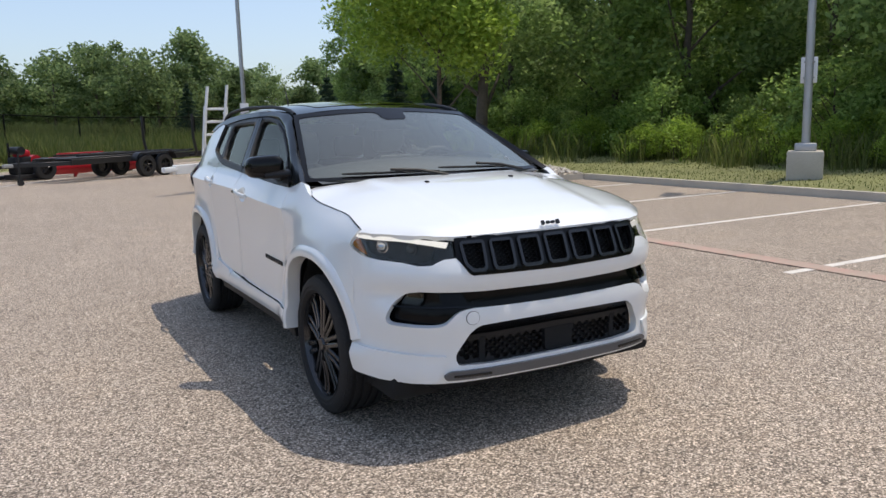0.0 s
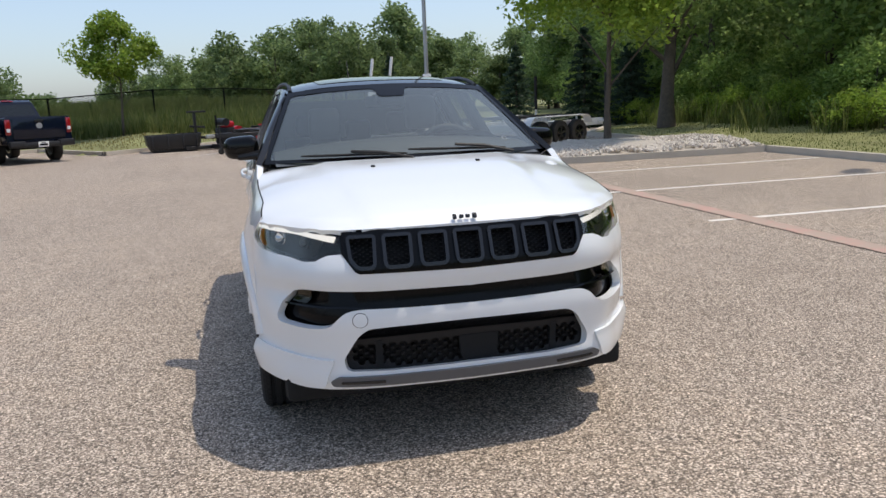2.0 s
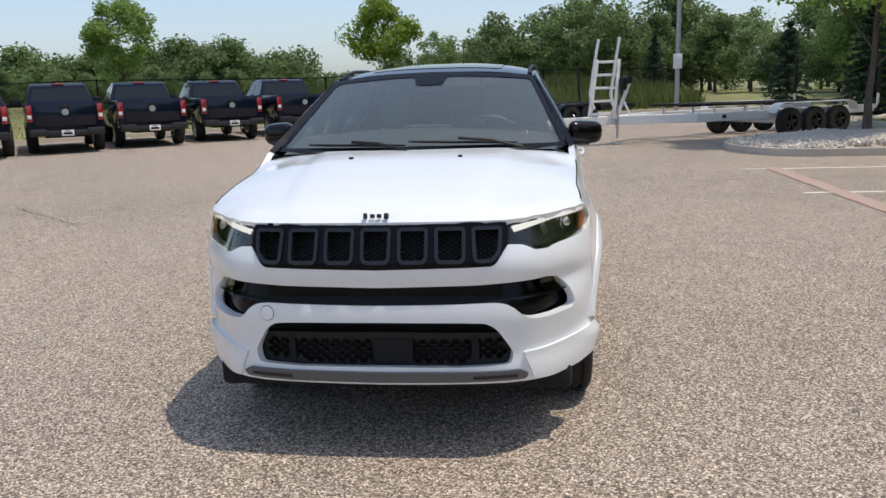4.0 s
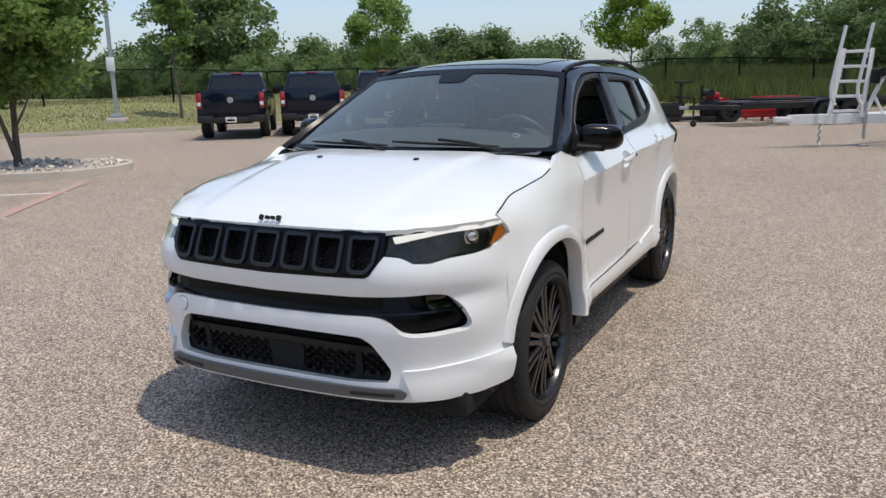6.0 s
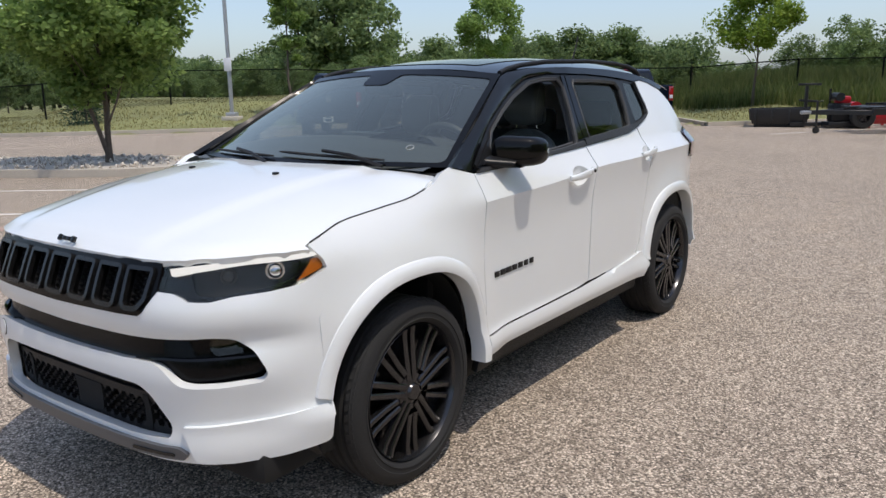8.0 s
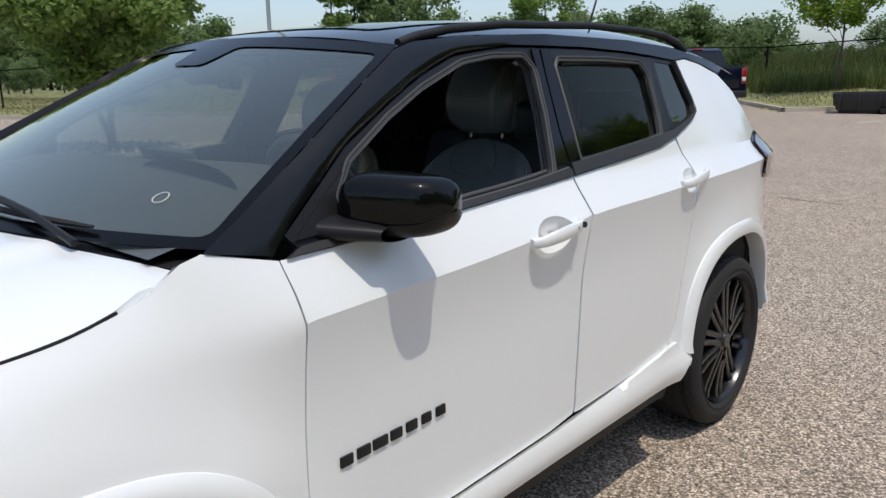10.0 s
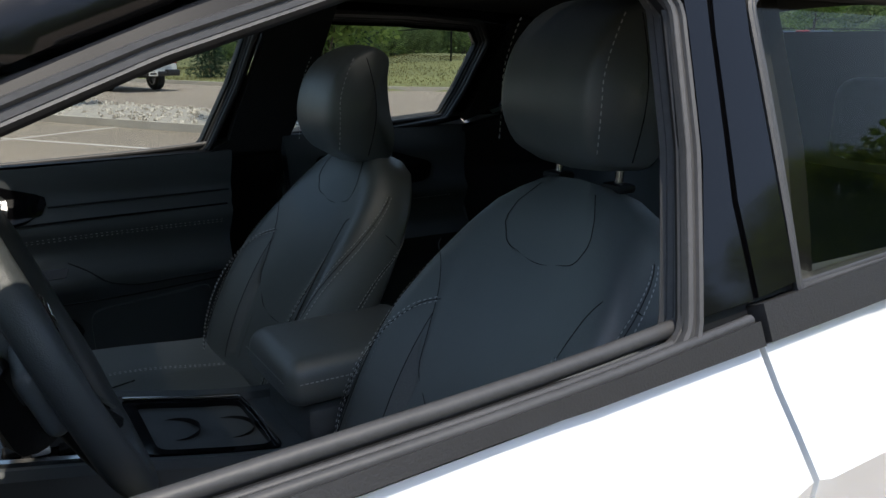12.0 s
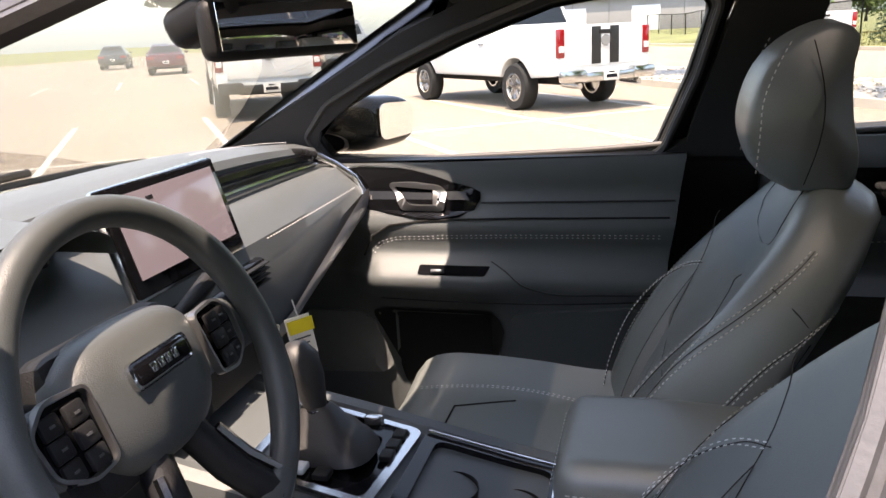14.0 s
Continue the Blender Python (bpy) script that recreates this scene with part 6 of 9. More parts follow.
# ---- wheels ----
def wheel(m, sd):
    """A wheel on the x axis, its outer face towards +x."""
    root = put("wheel", mesh_of("wheel", *lathe([(0.045, -0.10), (0.250, -0.10), (0.262, -0.085), (0.262, 0.000), (0.256, 0.008), (0.246, -0.012), (0.244, -0.06), (0.045, -0.08)], 56, True), M["alloy"], 40), car, "dark multi-spoke alloy wheel", m)
    prof = [(0.255, -0.105), (0.266, -0.118), (0.300, -0.120), (0.330, -0.112), (0.345, -0.095)]
    for i in range(5):
        x = -0.090 + 0.045 * i
        prof += [(0.350, x - 0.012), (0.350, x + 0.012), (0.340, x + 0.0165), (0.340, x + 0.0285)] if i < 4 else [(0.350, x - 0.012), (0.348, x + 0.008)]
    prof += [(0.338, 0.110), (0.318, 0.120), (0.300, 0.1215), (0.298, 0.1185), (0.282, 0.1185), (0.280, 0.1215), (0.268, 0.114), (0.260, 0.102), (0.255, 0.0)]
    prof = [(r, x - 0.103) for r, x in prof]
    put("tyre", mesh_of("tyre", *lathe(prof, 72), M["rubber"], 30), root, "black low-profile tyre")
    # shoulder blocks
    V, F = [], []
    for j in range(60):
        for s_ in (1, -1):
            w = 2 * math.pi * (j + 0.25 * s_) / 60
            dw = 0.034
            xs = (0.005 + 0.0, -0.020) if s_ > 0 else (-0.212, -0.188)
            k = len(V)
            for ww, xx, rr in ((w - dw, xs[0], 0.3425), (w + dw, xs[0], 0.3425), (w + dw + 0.03, xs[1], 0.3535), (w - dw + 0.03, xs[1], 0.3535)):
                V.append((xx, rr * math.cos(ww), rr * math.sin(ww)))
            for ww, xx, rr in ((w - dw, xs[0], 0.335), (w + dw, xs[0], 0.335), (w + dw + 0.03, xs[1], 0.345), (w - dw + 0.03, xs[1], 0.345)):
                V.append((xx, rr * math.cos(ww), rr * math.sin(ww)))
            F += [(k, k + 1, k + 2, k + 3), (k + 4, k + 5, k + 1, k), (k + 5, k + 6, k + 2, k + 1), (k + 6, k + 7, k + 3, k + 2), (k + 7, k + 4, k, k + 3)]
    put("tread_band", mesh_of("tread_band", V, F, M["rubber"], 20), root)["kind"] = "stuff"
    # flat spokes in parallel pairs, long and short by turns
    for j in range(10):
        rot = Matrix.Rotation(2 * math.pi * j / 10, 4, "X")
        r0 = 0.045 if j % 2 == 0 else 0.085
        for off in (0.020, -0.020):
            bm = bmesh.new()
            vs = []
            for r, x, w, d in ((r0, -0.002, 0.0125, 0.030), (0.14, -0.010, 0.0120, 0.026), (0.215, -0.014, 0.0120, 0.028), (0.254, -0.008, 0.0140, 0.034)):
                t = off * (0.75 + 0.45 * (r - r0) / (0.254 - r0))
                vs.append([bm.verts.new((xx, t + ww, r)) for xx, ww in ((x - d, w), (x - 0.004, w), (x, w * 0.55), (x, -w * 0.55), (x - 0.004, -w), (x - d, -w))])
            for a, b in zip(vs[:-1], vs[1:]):
                for q in range(6):
                    bm.faces.new((a[q], a[(q + 1) % 6], b[(q + 1) % 6], b[q]))
            part("spoke", bm, M["alloy"], root, sharp=25, m=rot)
    put("hub", mesh_of("hub", *lathe([(0.0, 0.006), (0.028, 0.006), (0.031, 0.002), (0.034, -0.004), (0.070, -0.012), (0.074, -0.03), (0.070, -0.07)], 32), M["alloy"], 35), root)
    for j in range(5):
        w = 2 * math.pi * (j + 0.5) / 5
        bm = rod(bmesh.new(), (-0.02, 0.052 * math.cos(w), 0.052 * math.sin(w)), (-0.004, 0.052 * math.cos(w), 0.052 * math.sin(w)), 0.010, 0.009, 8)
        part("lug_nut", bm, M["steel_grey"], root)
    put("brake_disc", mesh_of("brake_disc", *lathe([(0.06, -0.115), (0.155, -0.115), (0.155, -0.09), (0.06, -0.09)], 40, True), M["disc"], 30), root, "worn steel brake disc")
    bm = boxed((-0.095, -0.10, 0.085), (0.06, 0.07, 0.13), 0.012)
    part("brake_caliper", bm, M["steel_grey"], root)


for yc in (0.0, 2.636):
    wheel(Matrix.Translation((0.838, yc, 0.349)), 1)
    wheel(Matrix.Translation((-0.838, yc, 0.349)) @ Matrix.Rotation(math.pi, 4, "Z"), -1)


# ---- inside the car ----
L_, S_, D_ = M["leather"], M["soft"], M["dark"]


def grid_part(name, fn, nu, nv, material, parent, label="", wrap=False, sharp=50, side=1):
    vs, fs = sheet(fn, nu, nv, wrap)
    if side < 0:
        vs, fs = flip_x(vs, fs)
    return put(name, mesh_of(name, vs, fs, material, sharp), parent, label)


def stitches(name, points, parent, normal=(0, 0, 1), gap=0.0085, long=0.0055, w=0.0009, rows=1, apart=0.008):
    """Thread dashes along points, as one seam."""
    P = [Vector(p) for p in spline([tuple(p) for p in points], 120)]
    vs, fs = [], []
    run = 0.0
    for a, b in zip(P[:-1], P[1:]):
        t = (b - a)
        ln = t.length
        if ln < 1e-6:
            continue
        t.normalize()
        side = t.cross(Vector(normal)).normalized()
        up = Vector(normal) * 0.0012
        run += ln
        if run < gap:
            continue
        run = 0.0
        for r in range(rows):
            c = a + side * apart * (r - (rows - 1) / 2) + up
            k = len(vs)
            for q, s in ((-1, -1), (-1, 1), (1, 1), (1, -1)):
                vs.append(c + t * long / 2 * q + side * w * s)
            vs.append(c + up)
            fs += [(k, k + 1, k + 4), (k + 1, k + 2, k + 4), (k + 2, k + 3, k + 4), (k + 3, k, k + 4)]
    ob = put(name, mesh_of(name, vs, fs, M["stitch"], 180), parent, "pale grey stitching")
    ob["kind"] = "stuff"
    return ob


back_y = curve([0.66, 0.75, 0.85, 0.95, 1.05, 1.12, 1.17, 1.20], [1.335, 1.365, 1.412, 1.468, 1.530, 1.572, 1.600, 1.625])
back_w = curve([0.66, 0.75, 0.88, 1.0, 1.08, 1.13, 1.165, 1.19, 1.20], [0.215, 0.240, 0.252, 0.242, 0.215, 0.185, 0.150, 0.105, 0.08])
bol = curve([0.66, 0.75, 0.88, 1.0, 1.08, 1.15, 1.2], [0.045, 0.062, 0.070, 0.058, 0.036, 0.014, 0.0])


def seat(cx, lift, name, rest_z, back_by=0.0, rest_by=0.012):
    """A front seat: cushion, backrest, headrest, with seams."""
    st = put(name, mesh_of(name, *(lambda b: b)(sheet(lambda u, v: Vector((cx + (u - 0.5) * 0.40, 0.98 + 0.36 * v, 0.50)), 2, 2)), D_, 60), car, "black leather front seat", Matrix.Translation((0, back_by, 0)))

    def face(u, z):
        """The backrest's front: u from -1 to 1 across, z the height."""
        w = back_w(z)
        fwd = bol(z) * max(0, (abs(u) - 0.42) / 0.42) ** 1.5 * (1 if abs(u) < 0.84 else max(0, 1 - ((abs(u) - 0.84) / 0.16) ** 2 * 0.9))
        dish = 0.012 * (1 - min(abs(u) / 0.5, 1) ** 2)
        return Vector((cx + u * w, back_y(z) - fwd + dish, z + lift))

    def shell(u, v):
        z = 0.66 + 0.54 * v
        w = 2 * math.pi * u
        c, s = math.cos(w), math.sin(w)
        uu = math.copysign(abs(c) ** 0.55, c)
        f = face(uu, z)
        th = (0.125 - 0.045 * v) * (1 if v < 0.97 else 0.75)
        rear = Vector((cx + uu * back_w(z) * 0.96, back_y(z) + th + 0.02, z + lift - 0.035))
        k = 0.5 + 0.5 * math.copysign(abs(s) ** 0.6, s)
        p = f.lerp(rear, k)
        p.x = cx + uu * back_w(z) * (1 + 0.03 * math.sin(math.pi * k))
        return p
    vs, fs = sheet(shell, 44, 26, True)
    n = len(vs)
    top = [i * 26 + 25 for i in range(44)]
    c = sum((vs[i] for i in top), Vector()) / 44 + Vector((0, 0.0, 0.008))
    vs.append(c)
    fs += [(top[i], top[(i + 1) % 44], n) for i in range(44)]
    back = put("backrest", mesh_of("backrest", vs, fs, L_, 60), st, "black leather backrest")
    on = lambda u, z, d=0.003: face(u, z) + Vector((0, -0.8, 0.5)).normalized() * d
    fa = lambda u, z: on(u, z, 0.0)
    nf = (0, -0.85, 0.5)

    def groove(pts, parent=back, r=0.0007):
        """A dark sewn joint along (u, z) points of the front."""
        tube_part("joint", [on(u, z, 0.0004) for u, z in spline(pts, 40)], r, M["sewn"], parent, "", 5)

    groove([(-0.55, 1.188), (-0.54, 1.150), (-0.44, 1.112), (-0.20, 1.088), (0.20, 1.088), (0.44, 1.112), (0.54, 1.150), (0.55, 1.188)])
    for sg in (1, -1):
        groove([(sg * 0.90, 1.085), (sg * 0.72, 1.045), (sg * 0.61, 1.000), (sg * 0.55, 0.955), (sg * 0.50, 0.905), (sg * 0.36, 0.862), (sg * 0.18, 0.842), (0, 0.838)])
        groove([(sg * 0.58, 0.978), (sg * 0.585, 0.92), (sg * 0.58, 0.84), (sg * 0.56, 0.72)])
        skin("perforated_panel", fa, [(sg * 0.565, 0.945), (sg * 0.515, 0.90), (sg * 0.40, 0.862), (sg * 0.36, 0.80), (sg * 0.36, 0.73), (sg * 0.55, 0.73), (sg * 0.57, 0.84), (sg * 0.575, 0.91)], M["leather_fine"], back, (), 0.02, 0, 0.0008, (cx, 1.75, 0.9), "perforated leather side panel")
        arc = [(sg * 0.585, 1.000), (sg * 0.70, 0.985), (sg * 0.79, 0.94), (sg * 0.82, 0.87), (sg * 0.80, 0.79), (sg * 0.77, 0.70)]
        groove(arc, r=0.0008)
        stitches("seam", [on(u, z, 0.0015) for u, z in arc], back, nf, gap=0.007, long=0.0048, rows=2, w=0.0008, apart=0.007)

        def side_pt(z, k):
            """A point of the shell's flank: k from 0 at the front to 1 at the back."""
            q = math.asin(math.copysign(abs(2 * k - 1) ** (1 / 0.6), 2 * k - 1))
            return shell((q if sg > 0 else math.pi - q) / (2 * math.pi), (z - 0.66) / 0.54) + Vector((sg * 0.0008, 0, 0))
        for line in ([(1.13, 0.30), (1.05, 0.20), (0.95, 0.12), (0.85, 0.10), (0.72, 0.12)], [(1.07, 0.95), (1.03, 0.62), (0.95, 0.40), (0.85, 0.33), (0.70, 0.34)]):
            run = spline(line, 30)
            tube_part("joint", [side_pt(z, k) for z, k in run], 0.0007, M["sewn"], back, "", 5)
            for dk in (-0.022, 0.022):
                stitches("seam", [side_pt(z, max(k + dk, 0.02)) + Vector((sg * 0.0008, 0, 0)) for z, k in run], back, (sg, -0.2, 0), gap=0.007, long=0.0048, w=0.0008)
        tube_part("joint", [side_pt(1.08, 0.22), side_pt(1.06, 0.45), side_pt(1.045, 0.70)], 0.0010, M["sewn"], back, "", 5)
        tube_part("joint", [side_pt(1.03, 0.80), side_pt(0.9, 0.74), side_pt(0.75, 0.72)], 0.0010, M["sewn"], back, "", 5)
    # cushion
    def seat_top(u, v):
        y = 0.885 + 0.47 * v
        uu = 2 * u - 1
        w = 0.232 + 0.022 * math.sin(math.pi * min(v * 1.2, 1))
        z = 0.722 - 0.018 * v + 0.046 * max(0, (abs(uu) - 0.5) / 0.5) ** 1.4 * min(1, v * 3 + 0.35) - 0.075 * max(0, 1 - v / 0.14) ** 2
        if abs(uu) > 0.93:
            z -= 0.03 * ((abs(uu) - 0.93) / 0.07) ** 2
        return Vector((cx + uu * w, y, z + lift * 0.6))
    vs, fs = sheet(seat_top, 33, 22)
    k = len(vs)
    rim = [i * 22 for i in range(33)] + [32 * 22 + j for j in range(1, 22)] + [i * 22 + 21 for i in range(31, -1, -1)] + [j for j in range(20, 0, -1)]
    low = {}
    for i in rim:
        low[i] = len(vs)
        p = vs[i]
        vs.append(Vector((cx + (p.x - cx) * 1.03, p.y, 0.53 + lift * 0.6)))
    for a, b in zip(rim, rim[1:] + rim[:1]):
        fs.append((a, b, low[b], low[a]))
    cush = put("cushion", mesh_of("cushion", vs, fs, L_, 50), st, "black leather seat cushion")
    st_on = lambda uu, v, d=0.003: seat_top((uu + 1) / 2, v) + Vector((0, 0, d))
    for sg in (1, -1):
        stitches("seam", [st_on(sg * (0.50 + 0.10 * math.sin(math.pi * i / 10)), 0.12 + 0.86 * i / 10) for i in range(11)], cush, (0, 0, 1), rows=2)
        tube_part("piping", [st_on(sg * (0.46 - 0.20 * i / 6), 0.55 - 0.20 * i / 6 * 1.2, 0.0005) for i in range(7)], 0.002, D_, cush, "", 5)
    tube_part("piping", [st_on(-0.26 + 0.52 * i / 6, 0.31, 0.0005) for i in range(7)], 0.002, D_, cush, "", 5)
    # headrest: a curved pad on two posts
    prof = [(1.575, 0.0), (1.528, 0.030), (1.506, 0.080), (1.510, 0.135), (1.535, 0.190), (1.580, 0.228), (1.622, 0.240), (1.648, 0.226), (1.645, 0.185), (1.650, 0.110), (1.662, 0.040), (1.655, 0.006)]
    ring = spline([(p[0], p[1]) for p in prof] + [prof[0]], 41)[:-1]
    cy_, cz_ = 1.59, 0.115
    vs, fs = sheet(lambda u, v: (lambda q, k: Vector((cx + (2 * v - 1) * 0.110, rest_by + cy_ + (q[0] - cy_) * k, rest_z + cz_ + (q[1] - cz_) * k)))(ring[int(round(u * 40)) % 40], max(0.0, 1 - abs(2 * v - 1) ** 9.0) ** 0.24 * (1 - 0.05 * abs(2 * v - 1))), 40, 19, True)
    hr = put("headrest", mesh_of("headrest", vs, fs, L_, 70), st, "black leather headrest")
    for sg in (1, -1):
        stitches("seam", [Vector((cx + sg * 0.1075, rest_by + 1.522 + 0.004 * math.sin(math.pi * i / 10), rest_z + 0.03 + 0.19 * i / 10)) + Vector((0, 0.05 * max(0, i / 10 - 0.5) ** 1.5 * 2.2, 0)) for i in range(11)], hr, (sg, 0, 0))
        tube_part("piping", [Vector((cx + sg * 0.1105, rest_by + 1.585 + 0.02 * math.sin(math.pi * i / 10), rest_z + 0.02 + 0.195 * i / 10)) for i in range(11)], 0.0009, D_, hr, "", 5)
        tube_part("headrest_post", [(cx + sg * 0.065, 1.605 + rest_by, 1.15 + lift), (cx + sg * 0.065, 1.610 + rest_by, rest_z + 0.05)], 0.006, M["chrome"], st, "steel headrest post", 8)
        part("post_collar", boxed((cx + sg * 0.065, 1.606 + rest_by, 1.196 + lift), (0.042, 0.034, 0.014), 0.006), P_, st)


seat(-0.335, 0.0, "passenger_seat", 1.172)
seat(0.342, 0.02, "driver_seat", 1.238, 0.028, 0.045)

# inner door panels
panel_x = curve([0.45, 0.6, 0.72, 0.80, 0.845, 0.875, 0.905, 0.925, 0.945, 1.0, 1.028, 1.036, 1.06, 1.068, 1.11, 1.15, 1.178], [0.675, 0.675, 0.678, 0.672, 0.655, 0.622, 0.618, 0.645, 0.668, 0.664, 0.668, 0.682, 0.684, 0.694, 0.702, 0.708, 0.728])


def door_in(y, z):
    x = panel_x(z)
    if 0.84 < z < 0.945 and y > 1.06:
        x += 0.020 * min((y - 1.06) / 0.10, 1) * math.sin(math.pi * (z - 0.84) / 0.105)
    if 0.84 < z < 0.945 and y < 0.80:
        x += 0.05 * min((0.80 - y) / 0.08, 1) * math.sin(math.pi * (z - 0.84) / 0.105)
    if z < 0.82 and 0.78 < y < 1.08:
        x += 0.045 * min(1, (0.82 - z) / 0.03) * min(1, (y - 0.78) / 0.03, (1.08 - y) / 0.03)
    return (x, y, z)


for sd in (1, -1):
    ip = skin("inner_door_panel", door_in, [(0.50, 0.46), (1.38, 0.46), (1.40, 0.7), (1.43, 0.95), (1.46, 1.158), (1.0, 1.146), (0.50, 1.142)], S_, car, (), 0.018, 0.03, 0, (2.0, 1.0, 0.9), "black inner door panel with padded armrest", side=sd, sharp=60)
    if sd > 0:
        ip.matrix_basis = Matrix.Translation((0, 0, -0.03))
    skin("sill_pad", lambda y, z: (0.722 + 0.068 * (z - 1.178) / 0.01, y, 1.142 + 0.018 * (y - 0.6) + 0.005 * math.sin(math.pi * (z - 1.178) / 0.01)), [(0.60, 1.178), (1.46, 1.178), (1.46, 1.188), (0.60, 1.188)], P_, ip, (), 0.02, 0, 0, (0.7, 1, 0.9), side=sd)
    skin("handle_bezel", door_in, spline([(0.665, 1.128), (0.76, 1.136), (0.86, 1.132), (0.96, 1.105), (1.035, 1.070), (1.02, 1.045), (0.955, 1.026), (0.86, 1.030), (0.76, 1.046), (0.70, 1.085), (0.665, 1.120)], 40)[:-1].tolist(), M["piano"], ip, (), 0.02, 0.008, 0.006, (2.0, 1.0, 0.9), "gloss black handle surround", side=sd)
    cup = [(0.822, 1.102), (0.88, 1.104), (0.945, 1.096), (0.960, 1.075), (0.955, 1.046), (0.90, 1.042), (0.865, 1.044), (0.845, 1.06)]
    skin("release_handle", door_in, rounded(cup, 0.012, 3), M["satin_grey_metal"], ip, [rounded(grown(cup, -0.013), 0.01, 3)], 0.010, 0.012, 0.012, (2.0, 1.0, 0.9), "satin chrome door release", side=sd)
    skin("release_lever", door_in, rounded([(0.926, 1.092), (0.952, 1.088), (0.950, 1.052), (0.930, 1.052)], 0.006), M["satin_grey_metal"], ip, (), 0.02, 0.012, 0.010, (2.0, 1.0, 0.9), side=sd)
    skin("chrome_line", door_in, [(0.66, 1.131), (0.76, 1.139), (0.88, 1.135), (0.88, 1.133), (0.76, 1.1365), (0.66, 1.128)], M["chrome"], ip, (), 0.02, 0.004, 0.008, (2.0, 1.0, 0.9), side=sd)
    skin("switch_plate", door_in, rounded([(0.90, 0.910), (1.05, 0.910), (1.06, 0.926), (0.90, 0.926)], 0.004), M["piano"], ip, (), 0.02, 0, 0.002, (2.0, 1.0, 0.9), side=sd)
    part("window_switch", boxed((sd * 0.628, 0.945, 0.917), (0.018, 0.030, 0.008), 0.003, Matrix.Rotation(sd * radians(40), 3, "Y")), M["grey"], ip, "small window switch")
    stitches("seam", [(sd * (panel_x(z) - 0.004), y, z) for y, z in ((0.785, 0.945), (0.80, 0.965), (0.83, 0.978), (0.90, 0.984), (1.05, 0.990), (1.25, 0.994), (1.42, 0.996))], ip, (-sd, 0, 0), gap=0.0065, long=0.0042, w=0.0006, rows=2, apart=0.006)
    tube_part("piping", [(sd * (panel_x(z) - 0.001), y, z) for y, z in ((0.765, 0.94), (0.785, 0.985), (0.83, 1.012), (0.92, 1.024), (1.1, 1.029), (1.43, 1.033))], 0.0025, D_, ip, "", 5)
    for run, rr in (([(1.035, 1.060), (1.15, 1.062), (1.30, 1.064), (1.44, 1.066)], 0.0022), ([(0.80, 0.842), (1.0, 0.838), (1.2, 0.842), (1.41, 0.858)], 0.002), ([(1.06, 0.935), (1.10, 0.915), (1.14, 0.885), (1.18, 0.872), (1.30, 0.872), (1.42, 0.878)], 0.002)):
        tube_part("joint", [(sd * (door_in(y, z)[0] - 0.0005), y, z) for y, z in spline(run, 20)], rr, M["sewn"], ip, "", 5)
    skin("speaker_grille", door_in, rounded([(0.60, 0.64), (0.80, 0.65), (0.775, 0.78), (0.735, 0.805), (0.60, 0.80)], 0.02), M["leather_fine"], ip, (), 0.03, 0.01, 0.008, (2.0, 1.0, 0.9), "black speaker mesh", side=sd)
    # flat black sheet: the shade inside the door pocket, put in as colour
    skin("door_pocket", door_in, rounded([(0.77, 0.812), (1.05, 0.800), (1.085, 0.775), (1.06, 0.69), (1.03, 0.60), (0.83, 0.60), (0.80, 0.70)], 0.02), D_, ip, (), 0.02, 0, 0.003, (2.0, 1.0, 0.9), "black sheet painting the shade in the open door pocket", side=sd)
    skin("lower_pad", door_in, rounded([(1.09, 0.50), (1.36, 0.50), (1.375, 0.845), (1.20, 0.825), (1.095, 0.812), (1.10, 0.70)], 0.03), S_, ip, (), 0.03, 0.01, 0.008, (2.0, 1.0, 0.9), side=sd)
    rp = skin("inner_rear_panel", lambda y, z: (panel_x(z) + 0.004, y, z), [(1.60, 0.46), (2.0, 0.46), (2.10, 0.8), (2.16, 1.19), (1.60, 1.186)], S_, car, (), 0.025, 0.03, 0, (2.0, 1.8, 0.9), "black inner rear door panel", side=sd, sharp=60)
    skin("handle_bezel", lambda y, z: (panel_x(z) + 0.002, y, z), rounded([(1.68, 1.13), (1.90, 1.13), (2.04, 1.09), (2.0, 1.04), (1.75, 1.04), (1.68, 1.09)], 0.03), M["piano"], rp, (), 0.03, 0.008, 0.004, (2.0, 1.8, 0.9), side=sd)
    skin("release_handle", lambda y, z: (panel_x(z) + 0.002, y, z), rounded([(1.80, 1.105), (1.94, 1.10), (1.94, 1.05), (1.83, 1.05)], 0.012), M["chrome"], rp, [rounded([(1.818, 1.093), (1.915, 1.09), (1.915, 1.062), (1.838, 1.062)], 0.01)], 0.02, 0.014, 0.012, (2.0, 1.8, 0.9), "satin chrome door release", side=sd)
    stitches("seam", [(sd * (panel_x(0.99) + 0.0), y, z) for y, z in ((1.62, 0.98), (1.75, 0.990), (1.9, 0.997), (2.08, 1.0))], rp, (-sd, 0, 0))
    skin("pillar_trim", lambda y, z: (side_x(y, z) - 0.055, y, z), [(1.40, 0.5), (1.62, 0.5), (1.62, 1.18), (1.66, 1.30), (1.70, 1.52), (1.555, 1.52), (1.52, 1.40), (1.475, 1.25), (1.46, 1.18), (1.42, 1.16)], M["headliner"], car, (), 0.05, 0.02, 0, (2, 1.5, 1.0), "black centre pillar trim", side=sd)
    skin("pillar_trim_low", lambda y, z: (side_x(y, z) - 0.068, y, z), rounded([(1.42, 0.6), (1.60, 0.6), (1.60, 1.14), (1.435, 1.14)], 0.02), P_, car, (), 0.06, 0.02, 0, (2, 1.5, 1.0), side=sd)
